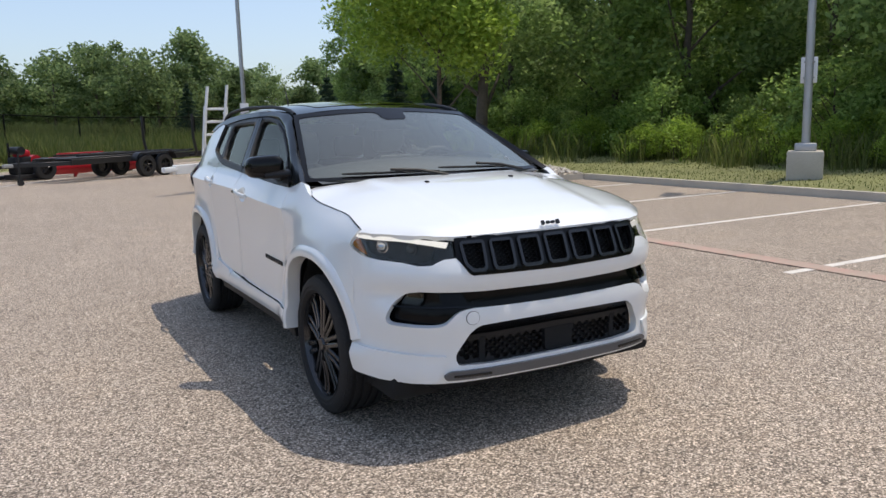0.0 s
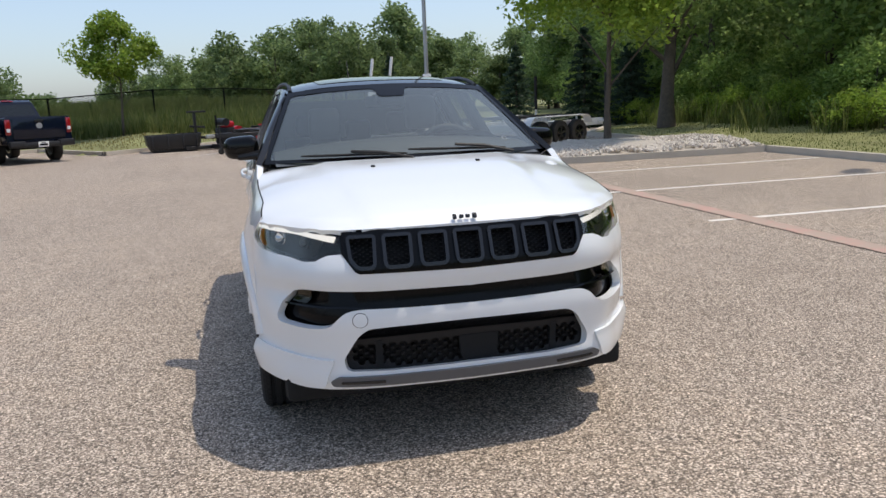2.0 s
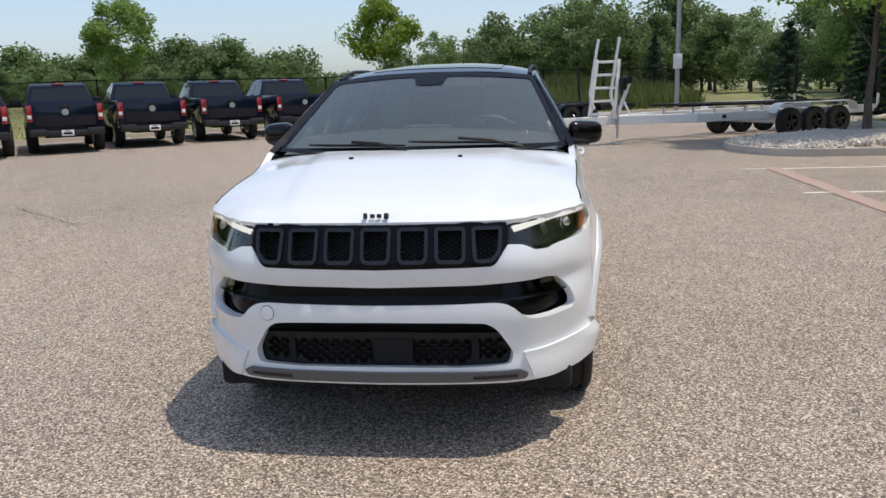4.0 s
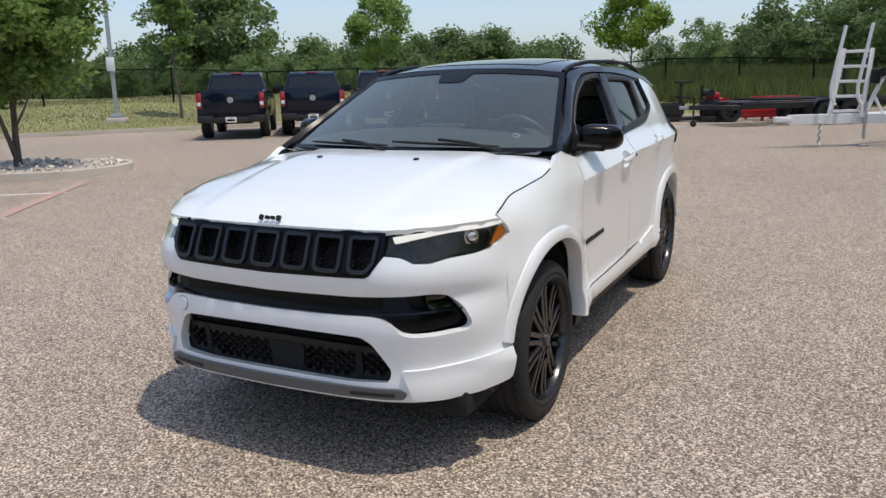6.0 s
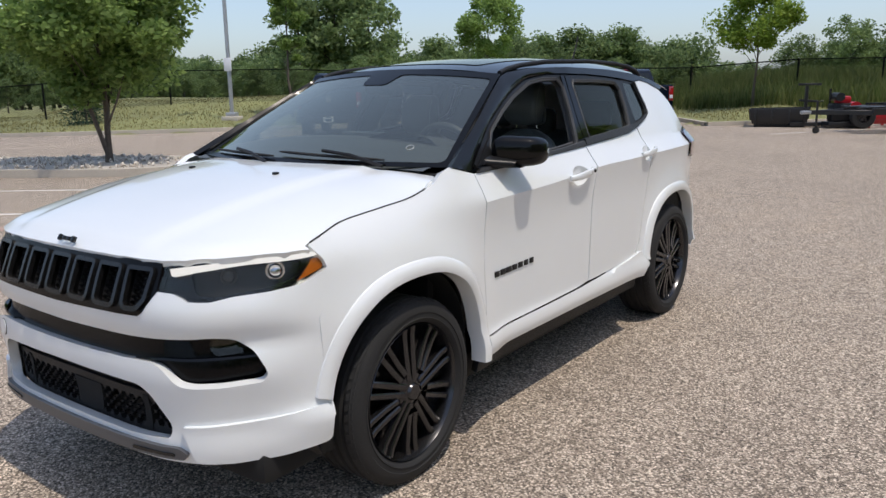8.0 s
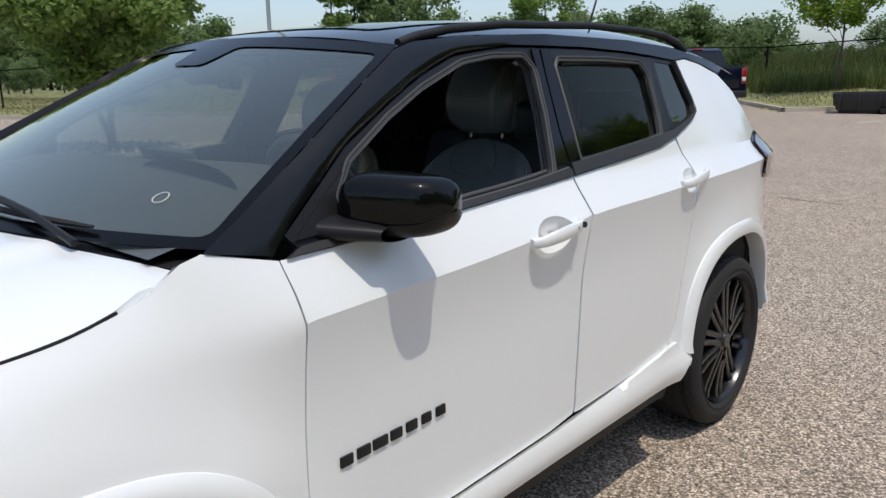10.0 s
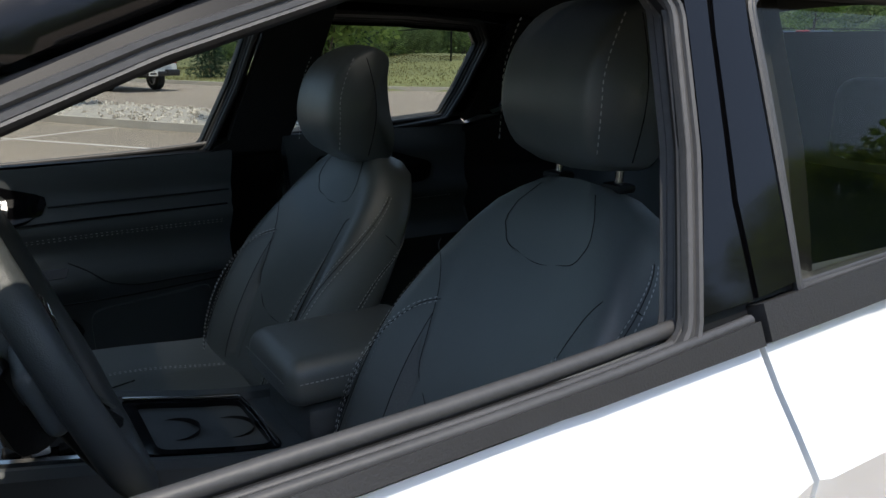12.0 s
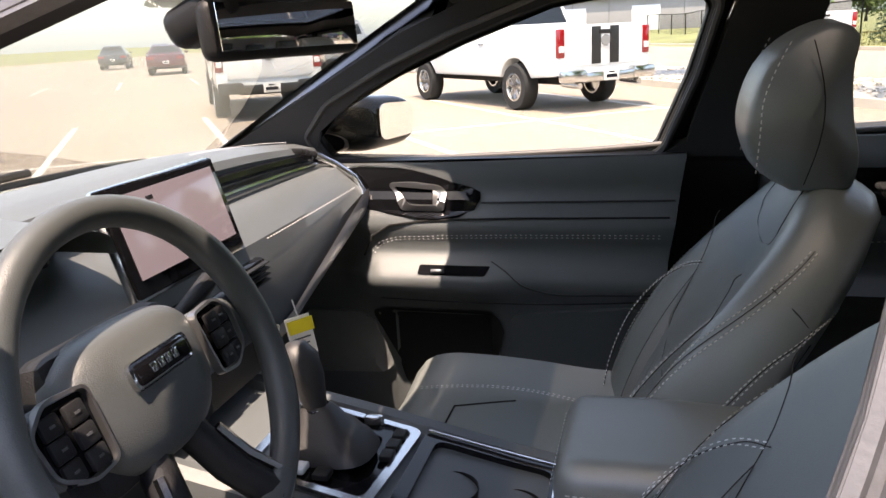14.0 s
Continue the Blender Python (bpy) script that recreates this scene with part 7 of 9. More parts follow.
    skin("screen_pillar_trim", lambda y, z: (side_x(y, z) - 0.045 - 0.03 * max(0, 1.35 - z), y, z), [(0.36, 1.14), (0.40, 1.172), (0.65, 1.297), (0.90, 1.422), (1.08, 1.490), (1.30, 1.520), (1.30, 1.490), (1.12, 1.440), (0.95, 1.378), (0.78, 1.298), (0.66, 1.215), (0.62, 1.14)], M["headliner"], car, (), 0.03, 0.03, 0, (2, 0.8, 1.1), "black screen pillar trim", side=sd)
    skin("rear_pillar_trim", lambda y, z: (side_x(y, z) - 0.05, y, z), [(2.16, 1.20), (2.235, 1.48), (2.30, 1.48), (2.27, 1.24)], M["headliner"], car, (), 0.05, 0.02, 0, (2, 1.5, 1.0), side=sd)
    skin("rear_side_trim", lambda y, z: (side_x(y, z) - 0.07, y, z), [(2.15, 0.5), (2.95, 0.5), (2.95, 1.35), (2.75, 1.42), (2.42, 1.44), (2.43, 1.24), (2.15, 1.18)], M["headliner"], car, (), 0.08, 0.02, 0, (2, 1.5, 1.0), side=sd)

# roof lining, floor, firewall
vs, fs = sheet(lambda u, v: Vector(roof_at(0.95 * (2 * u - 1), 1.02 + 1.9 * v)) - Vector((0, 0, 0.035)), 25, 40)
fs = [f for f in fs if not gone(sum((vs[i] for i in f), Vector()) / len(f))]
put("headliner", mesh_of("headliner", vs, fs, M["headliner"], 50), car, "black roof lining round the glass panel")
part("floor_carpet", boxed((0, 1.45, 0.40), (1.34, 2.5, 0.03), 0.005), M["carpet"], car, "black floor carpet")
part("firewall", boxed((0, 0.30, 0.72), (1.40, 0.04, 0.70), 0.01), D_, car)
part("boot_floor", boxed((0, 2.75, 0.70), (1.2, 0.7, 0.03), 0.01), M["carpet"], car)

# rear bench
bench = put("rear_bench", mesh_of("rear_bench", *sheet(lambda u, v: Vector((1.16 * (u - 0.5), 1.78 + 0.48 * v, 0.70 - 0.02 * v + 0.02 * math.cos(6.28 * 2 * (u - 0.5)) - 0.05 * max(0, 1 - v / 0.12) ** 2)), 25, 10), M["wheel_leather"], 60), car, "black leather rear bench")
grid_part("bench_back", lambda u, v: Vector((1.16 * (u - 0.5), 2.22 + 0.22 * v + 0.02 * math.cos(12.56 * (u - 0.5)) + (0.03 if v > 0.97 else 0), 0.68 + 0.50 * v - (0.0 if v < 0.97 else 0.01))), 25, 14, M["wheel_leather"], bench, "black leather rear backrest")
part("bench_base", boxed((0, 2.0, 0.55), (1.16, 0.46, 0.26), 0.03), M["wheel_leather"], bench)
for x in (-0.36, 0.0, 0.36):
    part("headrest", boxed((x, 2.47, 1.27 if x else 1.22), (0.26 if x else 0.20, 0.09, 0.17), 0.04, None, 3), M["wheel_leather"], bench, "black leather rear headrest")

# dashboard: one moulded body from the screen base to the knees
dash_low = lambda x: 0.93 + 0.13 * min(max((abs(x) - 0.25) / 0.42, 0), 1)


def dash(u, v):
    x = -0.70 + 1.40 * u
    rise = 0.048 * (1 - min(abs(x) / 0.70, 1) ** 2.2)
    lo = dash_low(x)
    pts = [(0.26, 1.135), (0.36, 1.155), (0.50, 1.185 + rise), (0.60, 1.19 + rise), (0.648, 1.180 + rise), (0.655, 1.170 + rise * 0.9), (0.640, 1.150 + rise * 0.5), (0.660, 1.142 + rise * 0.4), (0.705, 1.138), (0.748, 1.10), (0.765, 0.5 * (1.10 + lo)), (0.757, lo), (0.730, lo - 0.02), (0.66, lo - 0.09), (0.60, lo - 0.20), (0.57, 0.62)]
    i = v * (len(pts) - 1)
    k = min(int(i), len(pts) - 2)
    a, b = Vector(pts[k]), Vector(pts[k + 1])
    p = a.lerp(b, i - k)
    bow = 0.035 * (1 - (x / 0.70) ** 2)
    return Vector((x, p.x + (0.0 if v > 0.75 else bow * 0.3), p.y))


dash_ob = grid_part("dashboard", dash, 41, 31, S_, car, "black soft dashboard", sharp=32)
grid_part("dash_trim", lambda u, v: Vector((-0.688 + 0.49 * u, 0.782 - 0.006 * (2 * v - 1) ** 2 - 0.012 * v, dash_low(-0.688 + 0.49 * u) + 0.030 * (1 - u * 0.5) - (0.062 - 0.03 * u) * v)), 16, 6, M["satin_silver"], dash_ob, "broad satin silver trim along the pad")
tube_part("dash_trim_end", [(-0.675, 0.765, 1.058), (-0.690, 0.764, 1.085), (-0.692, 0.745, 1.115), (-0.688, 0.700, 1.146), (-0.672, 0.665, 1.168)], 0.009, M["chrome"], dash_ob, "satin silver trim end", 8)
stitches("seam", [(x, 0.7535 + 0.0105 * (1 - (x / 0.7) ** 2), 1.097) for x in np.linspace(-0.66, -0.22, 12)], dash_ob, (0, 0.7, 0.7))
stitches("seam", [(x, 0.600 + 0.0105 * (1 - (x / 0.7) ** 2), 1.192 + 0.048 * (1 - (abs(x) / 0.7) ** 2.2)) for x in np.linspace(-0.66, -0.26, 12)], dash_ob, (0, 0, 1))
tube_part("vent_line", [(x, 0.672 + 0.0105 * (1 - (x / 0.7) ** 2), 1.150 + 0.02 * (1 - (abs(x) / 0.7) ** 2.2)) for x in np.linspace(-0.655, -0.22, 10)], 0.0045, M["chrome"], dash_ob, "thin silver vent line", 6)
tube_part("vent_slot", [(x, 0.655 + 0.0105 * (1 - (x / 0.7) ** 2), 1.163 + 0.03 * (1 - (abs(x) / 0.7) ** 2.2)) for x in np.linspace(-0.655, -0.20, 10)], 0.010, M["piano"], dash_ob, "gloss black vent slot", 6)
for i in range(5):
    part("vent_slat", boxed((-0.645 + 0.016 * i, 0.652, 1.176 + 0.004 * i), (0.005, 0.05, 0.012), 0.002), P_, dash_ob)
# screen on the dash
R_s = Matrix.Rotation(radians(16), 3, "X") @ Matrix.Rotation(radians(0), 3, "Z")
part("screen_case", boxed((-0.011, 0.738, 1.176), (0.276, 0.014, 0.156), 0.006, R_s), M["chrome"], dash_ob, "silver-edged touchscreen case")
sc = boxed((-0.011, 0.7465, 1.1795), (0.266, 0.004, 0.146), 0.003, R_s)
part("screen_bezel", sc, M["piano"], dash_ob, "black screen border")
part("display", boxed((-0.011, 0.7485, 1.1855), (0.236, 0.003, 0.112), 0.001, R_s), M["screen"], dash_ob, "pale lit touchscreen display")
for x in (0.085, 0.060, 0.035):
    part("display_mark", boxed((x, 0.7385, 1.226), (0.014, 0.002, 0.006), 0.0, R_s), P_, dash_ob)
# centre stack
part("centre_panel", boxed((-0.04, 0.735, 0.985), (0.30, 0.06, 0.20), 0.02, Matrix.Rotation(radians(12), 3, "X")), P_, dash_ob, "black centre stack")
for x in (-0.15, 0.07):
    part("centre_vent", boxed((x, 0.765, 1.055), (0.085, 0.025, 0.045), 0.008), M["piano"], dash_ob, "gloss black air vent")
    for i in range(4):
        part("vent_slat", boxed((x, 0.780, 1.040 + 0.010 * i), (0.075, 0.012, 0.003), 0.001), P_, dash_ob)
    bm = rod(bmesh.new(), (x, 0.76, 0.965), (x, 0.800, 0.955), 0.021, 0.018, 24)
    part("knob", bm, M["chrome"], dash_ob, "round silver-ringed knob")
for i in range(5):
    part("stack_button", boxed((-0.115 + 0.038 * i, 0.780, 0.998), (0.032, 0.012, 0.014), 0.003), M["piano"], dash_ob)
# instrument hood
grid_part("instrument_hood", lambda u, v: Vector((0.345 + 0.215 * math.cos(math.pi * u), 0.55 + 0.20 * v, 1.175 + (0.085 - 0.03 * v) * math.sin(math.pi * u) ** 0.6)), 19, 6, S_, dash_ob, "black instrument hood")
part("instrument_panel", boxed((0.345, 0.66, 1.15), (0.40, 0.02, 0.13), 0.01, Matrix.Rotation(radians(20), 3, "X")), M["piano"], dash_ob, "dark instrument panel")

# steering wheel
SWC, TIL = Vector((0.338, 0.952, 1.108)), radians(-22)
sw_m = Matrix.Translation(SWC) @ Matrix.Rotation(math.pi, 4, "Z") @ Matrix.Rotation(TIL, 4, "X")
# wheel axes: x to the wheel's left, y forwards, z up
ring_pts = []
for i in range(56):
    w = 2 * math.pi * i / 56
    flat = 1.0
    ring_pts.append((0.180 * math.cos(w), 0, 0.180 * math.sin(w) * flat))
vs, fs = tube(ring_pts, 0, 12, True, [0.0165 + 0.002 * math.exp(-((math.cos(2 * math.pi * i / 56)) ** 2 - 0.75) ** 2 * 20) for i in range(56)])
swh = put("steering_wheel", mesh_of("steering_wheel", vs, fs, M["wheel_leather"], 60), car, "black leather steering wheel", sw_m)


def pad(u, v):
    w = 2 * math.pi * u
    c, s = math.cos(w), math.sin(w)
    r = math.sin(math.pi / 2 * v)
    x = 0.098 * math.copysign(abs(c) ** 0.7, c) * r * (1 + 0.12 * s)
    z = 0.014 + (0.066 if s > 0 else 0.080) * math.copysign(abs(s) ** 0.75, s) * r
    y = 0.046 - 0.052 * math.cos(math.pi / 2 * v) ** 0.6
    return Vector((x, y, z))


grid_part("airbag_pad", pad, 36, 12, M["wheel_leather"], swh, "soft black horn pad", True)
part("pad_back", boxed((0, 0.055, 0.005), (0.19, 0.05, 0.15), 0.02), P_, swh)
part("wheel_badge", boxed((0, -0.006, 0.026), (0.088, 0.006, 0.028), 0.006), M["chrome"], swh, "silver framed badge plate")
part("badge_plate", boxed((0, -0.0095, 0.026), (0.078, 0.004, 0.020), 0.003), M["piano"], swh)
bm = bmesh.new()
for x0, w_ in ((-0.017, 0.008), (-0.006, 0.008), (0.005, 0.008), (0.016, 0.008)):
    box(bm, (x0, -0.012, 0.026), (w_, 0.002, 0.010), 0.001)
part("badge_shape", bm, M["chrome"], swh, "small silver badge")
for sg in (1, -1):
    part("wheel_spoke", boxed((sg * 0.125, 0.022, 0.012), (0.11, 0.022, 0.070), 0.010, None, 3), S_, swh, "black wheel spoke")
    fr = [(sg * 0.082, 0.046), (sg * 0.128, 0.050), (sg * 0.152, 0.030), (sg * 0.148, -0.012), (sg * 0.118, -0.030), (sg * 0.085, -0.026)]
    if sg < 0:
        fr = fr[::-1]
    skin("button_frame", lambda x, z: (x, 0.006 - 0.010 * (1 - abs(x) / 0.15), z), rounded(grown(fr, 0.001), 0.010), M["satin_grey_metal"], swh, [rounded(grown(fr, -0.003), 0.008)], 0.02, 0.010, 0, (0, 0.5, 0), "silver button surround")
    skin("button_panel", lambda x, z: (x, 0.011 - 0.010 * (1 - abs(x) / 0.15), z), rounded(grown(fr, -0.005), 0.008), M["piano"], swh, (), 0.03, 0.006, 0, (0, 0.5, 0))
    for r in range(3):
        for q in range(2):
            part("wheel_button", boxed((sg * (0.106 + 0.023 * q), 0.0085 - 0.006 * (1 - q), 0.029 - 0.021 * r), (0.0215, 0.006, 0.0195), 0.0025), P_, swh)
            part("button_mark", boxed((sg * (0.106 + 0.023 * q), 0.0052 - 0.006 * (1 - q), 0.029 - 0.021 * r), (0.006, 0.0012, 0.0022)), M["grey"], swh)
    tube_part("lower_spoke", [(sg * 0.030, 0.03, -0.055), (sg * 0.045, 0.02, -0.11), (sg * 0.070, 0.004, -0.165)], 0.018, P_, swh, "black lower spoke", 8)
    tube_part("spoke_trim", [(sg * 0.050, 0.014, -0.068), (sg * 0.064, 0.004, -0.11), (sg * 0.088, -0.006, -0.150), (sg * 0.056, -0.010, -0.168)], 0.006, M["chrome"], swh, "satin silver spoke trim", 6)
    stitches("seam", [(sg * 0.170 * math.cos(w), -0.006, 0.168 * math.sin(w)) for w in np.linspace(-0.75, 0.15, 10)], swh, (-sg, -0.4, 0), 0.006, 0.0035)
    tube_part("column_stalk", [(sg * 0.05, 0.05, 0.01), (sg * 0.12, 0.045, 0.045), (sg * 0.185, 0.04, 0.065)], 0.011, P_, swh, "black column stalk", 8)
tube_part("steering_column", [(0, 0.01, 0), (0, 0.16, 0.0), (0, 0.24, -0.02)], 0.05, P_, swh, "black column shroud", 12)

# centre console, sloping down to the back
con_z = curve([0.70, 0.80, 0.90, 1.05, 1.25, 1.45], [0.90, 0.88, 0.862, 0.832, 0.79, 0.77])


def console(u, v):
    y = 0.70 + 0.80 * v
    z = con_z(y)
    sec = [(-0.155, 0.45), (-0.155, z - 0.04), (-0.150, z - 0.005), (-0.135, z + 0.004), (-0.118, z), (-0.112, z - 0.012), (0.112, z - 0.012), (0.118, z), (0.135, z + 0.004), (0.150, z - 0.005), (0.155, z - 0.04), (0.155, 0.45)]
    i = u * (len(sec) - 1)
    k = min(int(i), len(sec) - 2)
    a, b = Vector(sec[k]), Vector(sec[k + 1])
    p = a.lerp(b, i - k)
    return Vector((p.x, y, p.y))


cons = grid_part("centre_console", console, 12, 14, S_, car, "black centre console", sharp=25)
on_con = lambda x, y: (x, y, con_z(y) - 0.010)
skin("gear_surround", on_con, rounded([(-0.105, 0.86), (0.105, 0.86), (0.105, 1.045), (-0.105, 1.06)], 0.02), M["chrome"], cons, [rounded([(-0.093, 0.872), (0.093, 0.872), (0.093, 1.033), (-0.093, 1.046)], 0.015)], 0.03, 0.01, 0.010, (0, 0.9, 0), "satin silver gear surround")
skin("gear_plate", on_con, rounded([(-0.10, 0.865), (0.10, 0.865), (0.10, 1.04), (-0.10, 1.055)], 0.02), M["piano"], cons, (), 0.03, 0.004, 0.005, (0, 0.9, 0), "gloss black gear plate")
skin("cup_tray", on_con, rounded([(-0.108, 1.065), (0.108, 1.065), (0.108, 1.275), (-0.108, 1.275)], 0.02), M["piano"], cons, [rounded([(-0.092, 1.085), (0.092, 1.085), (0.092, 1.262), (-0.092, 1.262)], 0.02)], 0.03, 0.07, 0.008, (0, 0.9, 0), "gloss black cup holder rim")
tube_part("tray_line", [(*on_con(x, y)[:2], on_con(x, y)[2] + 0.012) for x, y in ((-0.104, 1.07), (-0.106, 1.17), (-0.104, 1.268), (0.0, 1.272), (0.104, 1.268))], 0.0025, M["chrome"], cons, "thin silver line", 6)
for y in (1.13, 1.22):
    bm = bmesh.new()
    bmesh.ops.create_cone(bm, cap_ends=False, segments=28, radius1=0.036, radius2=0.040, depth=0.05, matrix=Matrix.Translation((0.0, y, con_z(y) - 0.035)))
    part("cup_holder", bm, P_, cons, "black cup holder ring")
part("tray_floor", boxed((0, 1.175, 0.745), (0.20, 0.20, 0.01), 0.003), D_, cons)
gaiter = [(0.062, 0.0), (0.055, 0.018), (0.050, 0.022), (0.040, 0.040), (0.032, 0.046), (0.022, 0.065), (0.015, 0.070)]
vs, fs = [], []
for r, h_ in gaiter:
    for j in range(20):
        w = 2 * math.pi * j / 20
        vs.append(Vector((r * math.copysign(abs(math.cos(w)) ** 0.7, math.cos(w)) * 0.9, 0.955 + r * 1.1 * math.copysign(abs(math.sin(w)) ** 0.7, math.sin(w)) - h_ * 0.25, 0.848 + h_)))
for i in range(len(gaiter) - 1):
    fs += [(i * 20 + j, i * 20 + (j + 1) % 20, (i + 1) * 20 + (j + 1) % 20, (i + 1) * 20 + j) for j in range(20)]
put("gear_gaiter", mesh_of("gear_gaiter", vs, fs, M["trim_black"], 30), cons, "pleated black leather gaiter")
vs, fs = tube([(0, 0.938, 0.905), (0, 0.932, 0.930), (0, 0.925, 0.955), (0, 0.916, 0.985), (0, 0.908, 1.003), (0, 0.905, 1.010)], 0, 14, radii=[0.015, 0.020, 0.027, 0.029, 0.021, 0.006])
put("gear_knob", mesh_of("gear_knob", vs, fs, M["trim_black"], 60), cons, "black leather gear knob")
tube_part("knob_ring", [(0.017 * math.cos(w), 0.938 + 0.017 * math.sin(w), 0.912) for w in np.linspace(0, 2 * math.pi, 20, endpoint=False)], 0.004, M["chrome"], cons, "chrome ring", 6, True)
part("drive_switch", boxed((-0.070, 0.995, 0.856), (0.016, 0.030, 0.024), 0.005), M["chrome"], cons, "chrome toggle")
for i in range(3):
    part("console_button", boxed((-0.070 + 0.03 * i, 1.035, 0.838), (0.024, 0.020, 0.010), 0.003), P_, cons)
for i in range(3):
    part("console_button", boxed((0.070, 0.90 + 0.035 * i, 0.862 - 0.006 * i), (0.024, 0.024, 0.010), 0.003), M["lamp_white"] if i == 1 else P_, cons)
arm = boxed((0, 1.435, 0.878), (0.225, 0.30, 0.085), 0.034, Matrix.Rotation(radians(1), 3, "X"), 4)
part("armrest_lid", arm, L_, cons, "padded black leather armrest")
part("armrest_box", boxed((0, 1.45, 0.76), (0.205, 0.26, 0.14), 0.015), S_, cons, "black armrest box")
stitches("seam", [(0.1135, 1.30, 0.885), (0.114, 1.40, 0.885), (0.114, 1.56, 0.885)], cons, (1, 0, 0))
stitches("seam", [(0.10, 1.2845, 0.885), (0.0, 1.2845, 0.885), (-0.10, 1.2845, 0.885)], cons, (0, -1, 0))

# inside mirror, paper tag
rv = Matrix.Translation((-0.015, 0.945, 1.437)) @ Matrix.Rotation(radians(-24), 4, "Z") @ Matrix.Rotation(radians(6), 4, "X")
mb = part("inside_mirror", boxed((0, -0.010, 0), (0.245, 0.032, 0.072), 0.014, None, 3), P_, car, "black inside mirror", m=rv)
part("mirror_glass", boxed((0, 0.0075, 0.002), (0.222, 0.003, 0.056), 0.001), M["mirror"], mb, "mirror glass")
tube_part("mirror_stem", [(0, -0.02, 0.01), (0, -0.05, 0.035), (0, -0.09, 0.05)], 0.014, P_, mb, "black mirror stem", 8)
part("camera_pod", boxed((0, 0.87, 1.455), (0.16, 0.10, 0.05), 0.018, Matrix.Rotation(radians(26), 3, "X"), 3), P_, car, "black camera pod behind the windscreen")
tag_turn = Matrix.Rotation(radians(-52), 3, "Z") @ Matrix.Rotation(radians(8), 3, "Y")
tag = part("paper_tag", boxed((-0.122, 0.862, 0.968), (0.040, 0.002, 0.068), 0.0, tag_turn), M["paper"], car, "white and yellow paper tag")
part("tag_band", boxed((-0.1205, 0.8635, 0.986), (0.041, 0.003, 0.022), 0.0, tag_turn), M["sticker"], tag, "yellow band")
for k_ in range(3):
    part("print_bar", boxed((-0.1212, 0.8627, 0.965 - 0.010 * k_), (0.030 - 0.005 * (k_ % 2), 0.0026, 0.0025), 0.0, tag_turn), M["grey"], tag, "grey line of print")
tube_part("tag_tie", [(-0.117, 0.855, 1.03), (-0.120, 0.858, 1.01), (-0.122, 0.862, 0.995)], 0.0012, M["paper"], tag, "", 5)


# ---- parked vehicles ----
M["car_glass"] = simple("dark_car_glass", (0.012, 0.015, 0.016), 0.05, vary=0.1)
M["grey_car"] = simple("dark_grey_car_paint", (0.05, 0.052, 0.056), 0.22, 0.3, vary=0.05, coat=1.0)


def prism(profile, half, bevel=0.03, seg=2):
    """A side outline of (x, z), drawn across y to plus and minus half(z)."""
    bm = bmesh.new()
    k = len(profile)
    vs = [[bm.verts.new((x, s * (half(z) if callable(half) else half), z)) for x, z in profile] for s in (-1, 1)]
    for i in range(k):
        j = (i + 1) % k
        bm.faces.new((vs[0][i], vs[0][j], vs[1][j], vs[1][i]))
    caps = [bm.faces.new(vs[0][::-1]), bm.faces.new(vs[1])]
    bmesh.ops.recalc_face_normals(bm, faces=bm.faces)
    if bevel:
        rim = [e for c in caps for e in c.edges]
        bmesh.ops.bevel(bm, geom=rim, offset=bevel, segments=seg, profile=0.5, affect="EDGES", clamp_overlap=True)
    return bm


def wheel_cut(x, r, z0, n=9):
    """The points of a wheel arch from rear to front."""
    a0 = math.asin(min(1, (z0 - 0.40) / r)) if z0 > 0.40 else 0.0
    return [(x - r * math.cos(a), 0.40 + r * math.sin(a)) for a in np.linspace(a0, math.pi - a0, n)]


def wheel_mesh(r, w, rim_r, spokes, tyre_mat, rim_mat):
    """Meshes of a tyre, a dished rim with its hub, and each spoke, on the x axis with the outer face towards +x."""
    tv, tf = lathe([(rim_r, -w / 2), (r - 0.03, -w / 2 - 0.005), (r, -w / 2 + 0.03), (r, w / 2 - 0.03), (r - 0.03, w / 2 + 0.005), (rim_r, w / 2)], 28)
    rv, rf = lathe([(0.001, w * 0.46), (rim_r * 0.26, w * 0.46), (rim_r * 0.28, w * 0.30), (rim_r * 0.80, w * 0.12), (rim_r * 0.86, w * 0.44), (rim_r * 0.90, w / 2 + 0.004), (rim_r + 0.004, w / 2 + 0.002), (rim_r - 0.02, 0), (rim_r + 0.004, -w / 2), (rim_r * 0.86, -w / 2), (rim_r * 0.82, -w * 0.2), (0.001, -w * 0.2)], 28)
    bars = []
    for i in range(spokes):
        rot = Matrix.Rotation(2 * math.pi * i / spokes, 3, "X")
        bm = boxed(rot @ Vector((w * 0.40, 0, rim_r * 0.56)), (0.03, rim_r * 0.26, rim_r * 0.66), 0.006, rot, 1)
        me = bpy.data.meshes.new("spoke")
        bm.to_mesh(me)
        bm.free()
        me.materials.append(rim_mat)
        bars.append(me)
    return mesh_of("tyre", tv, tf, tyre_mat, 50), mesh_of("wheel", rv, rf, rim_mat, 35), bars


def wheel_on(parent, meshes, p):
    w = put("wheel", meshes[1], parent, m=Matrix.Translation(p) @ Matrix.Rotation(math.copysign(math.pi / 2, p[1]), 4, "Z"))
    put("tyre", meshes[0], w, "black rubber tyre")
    for me in meshes[2]:
        put("spoke", me, w)
    return w


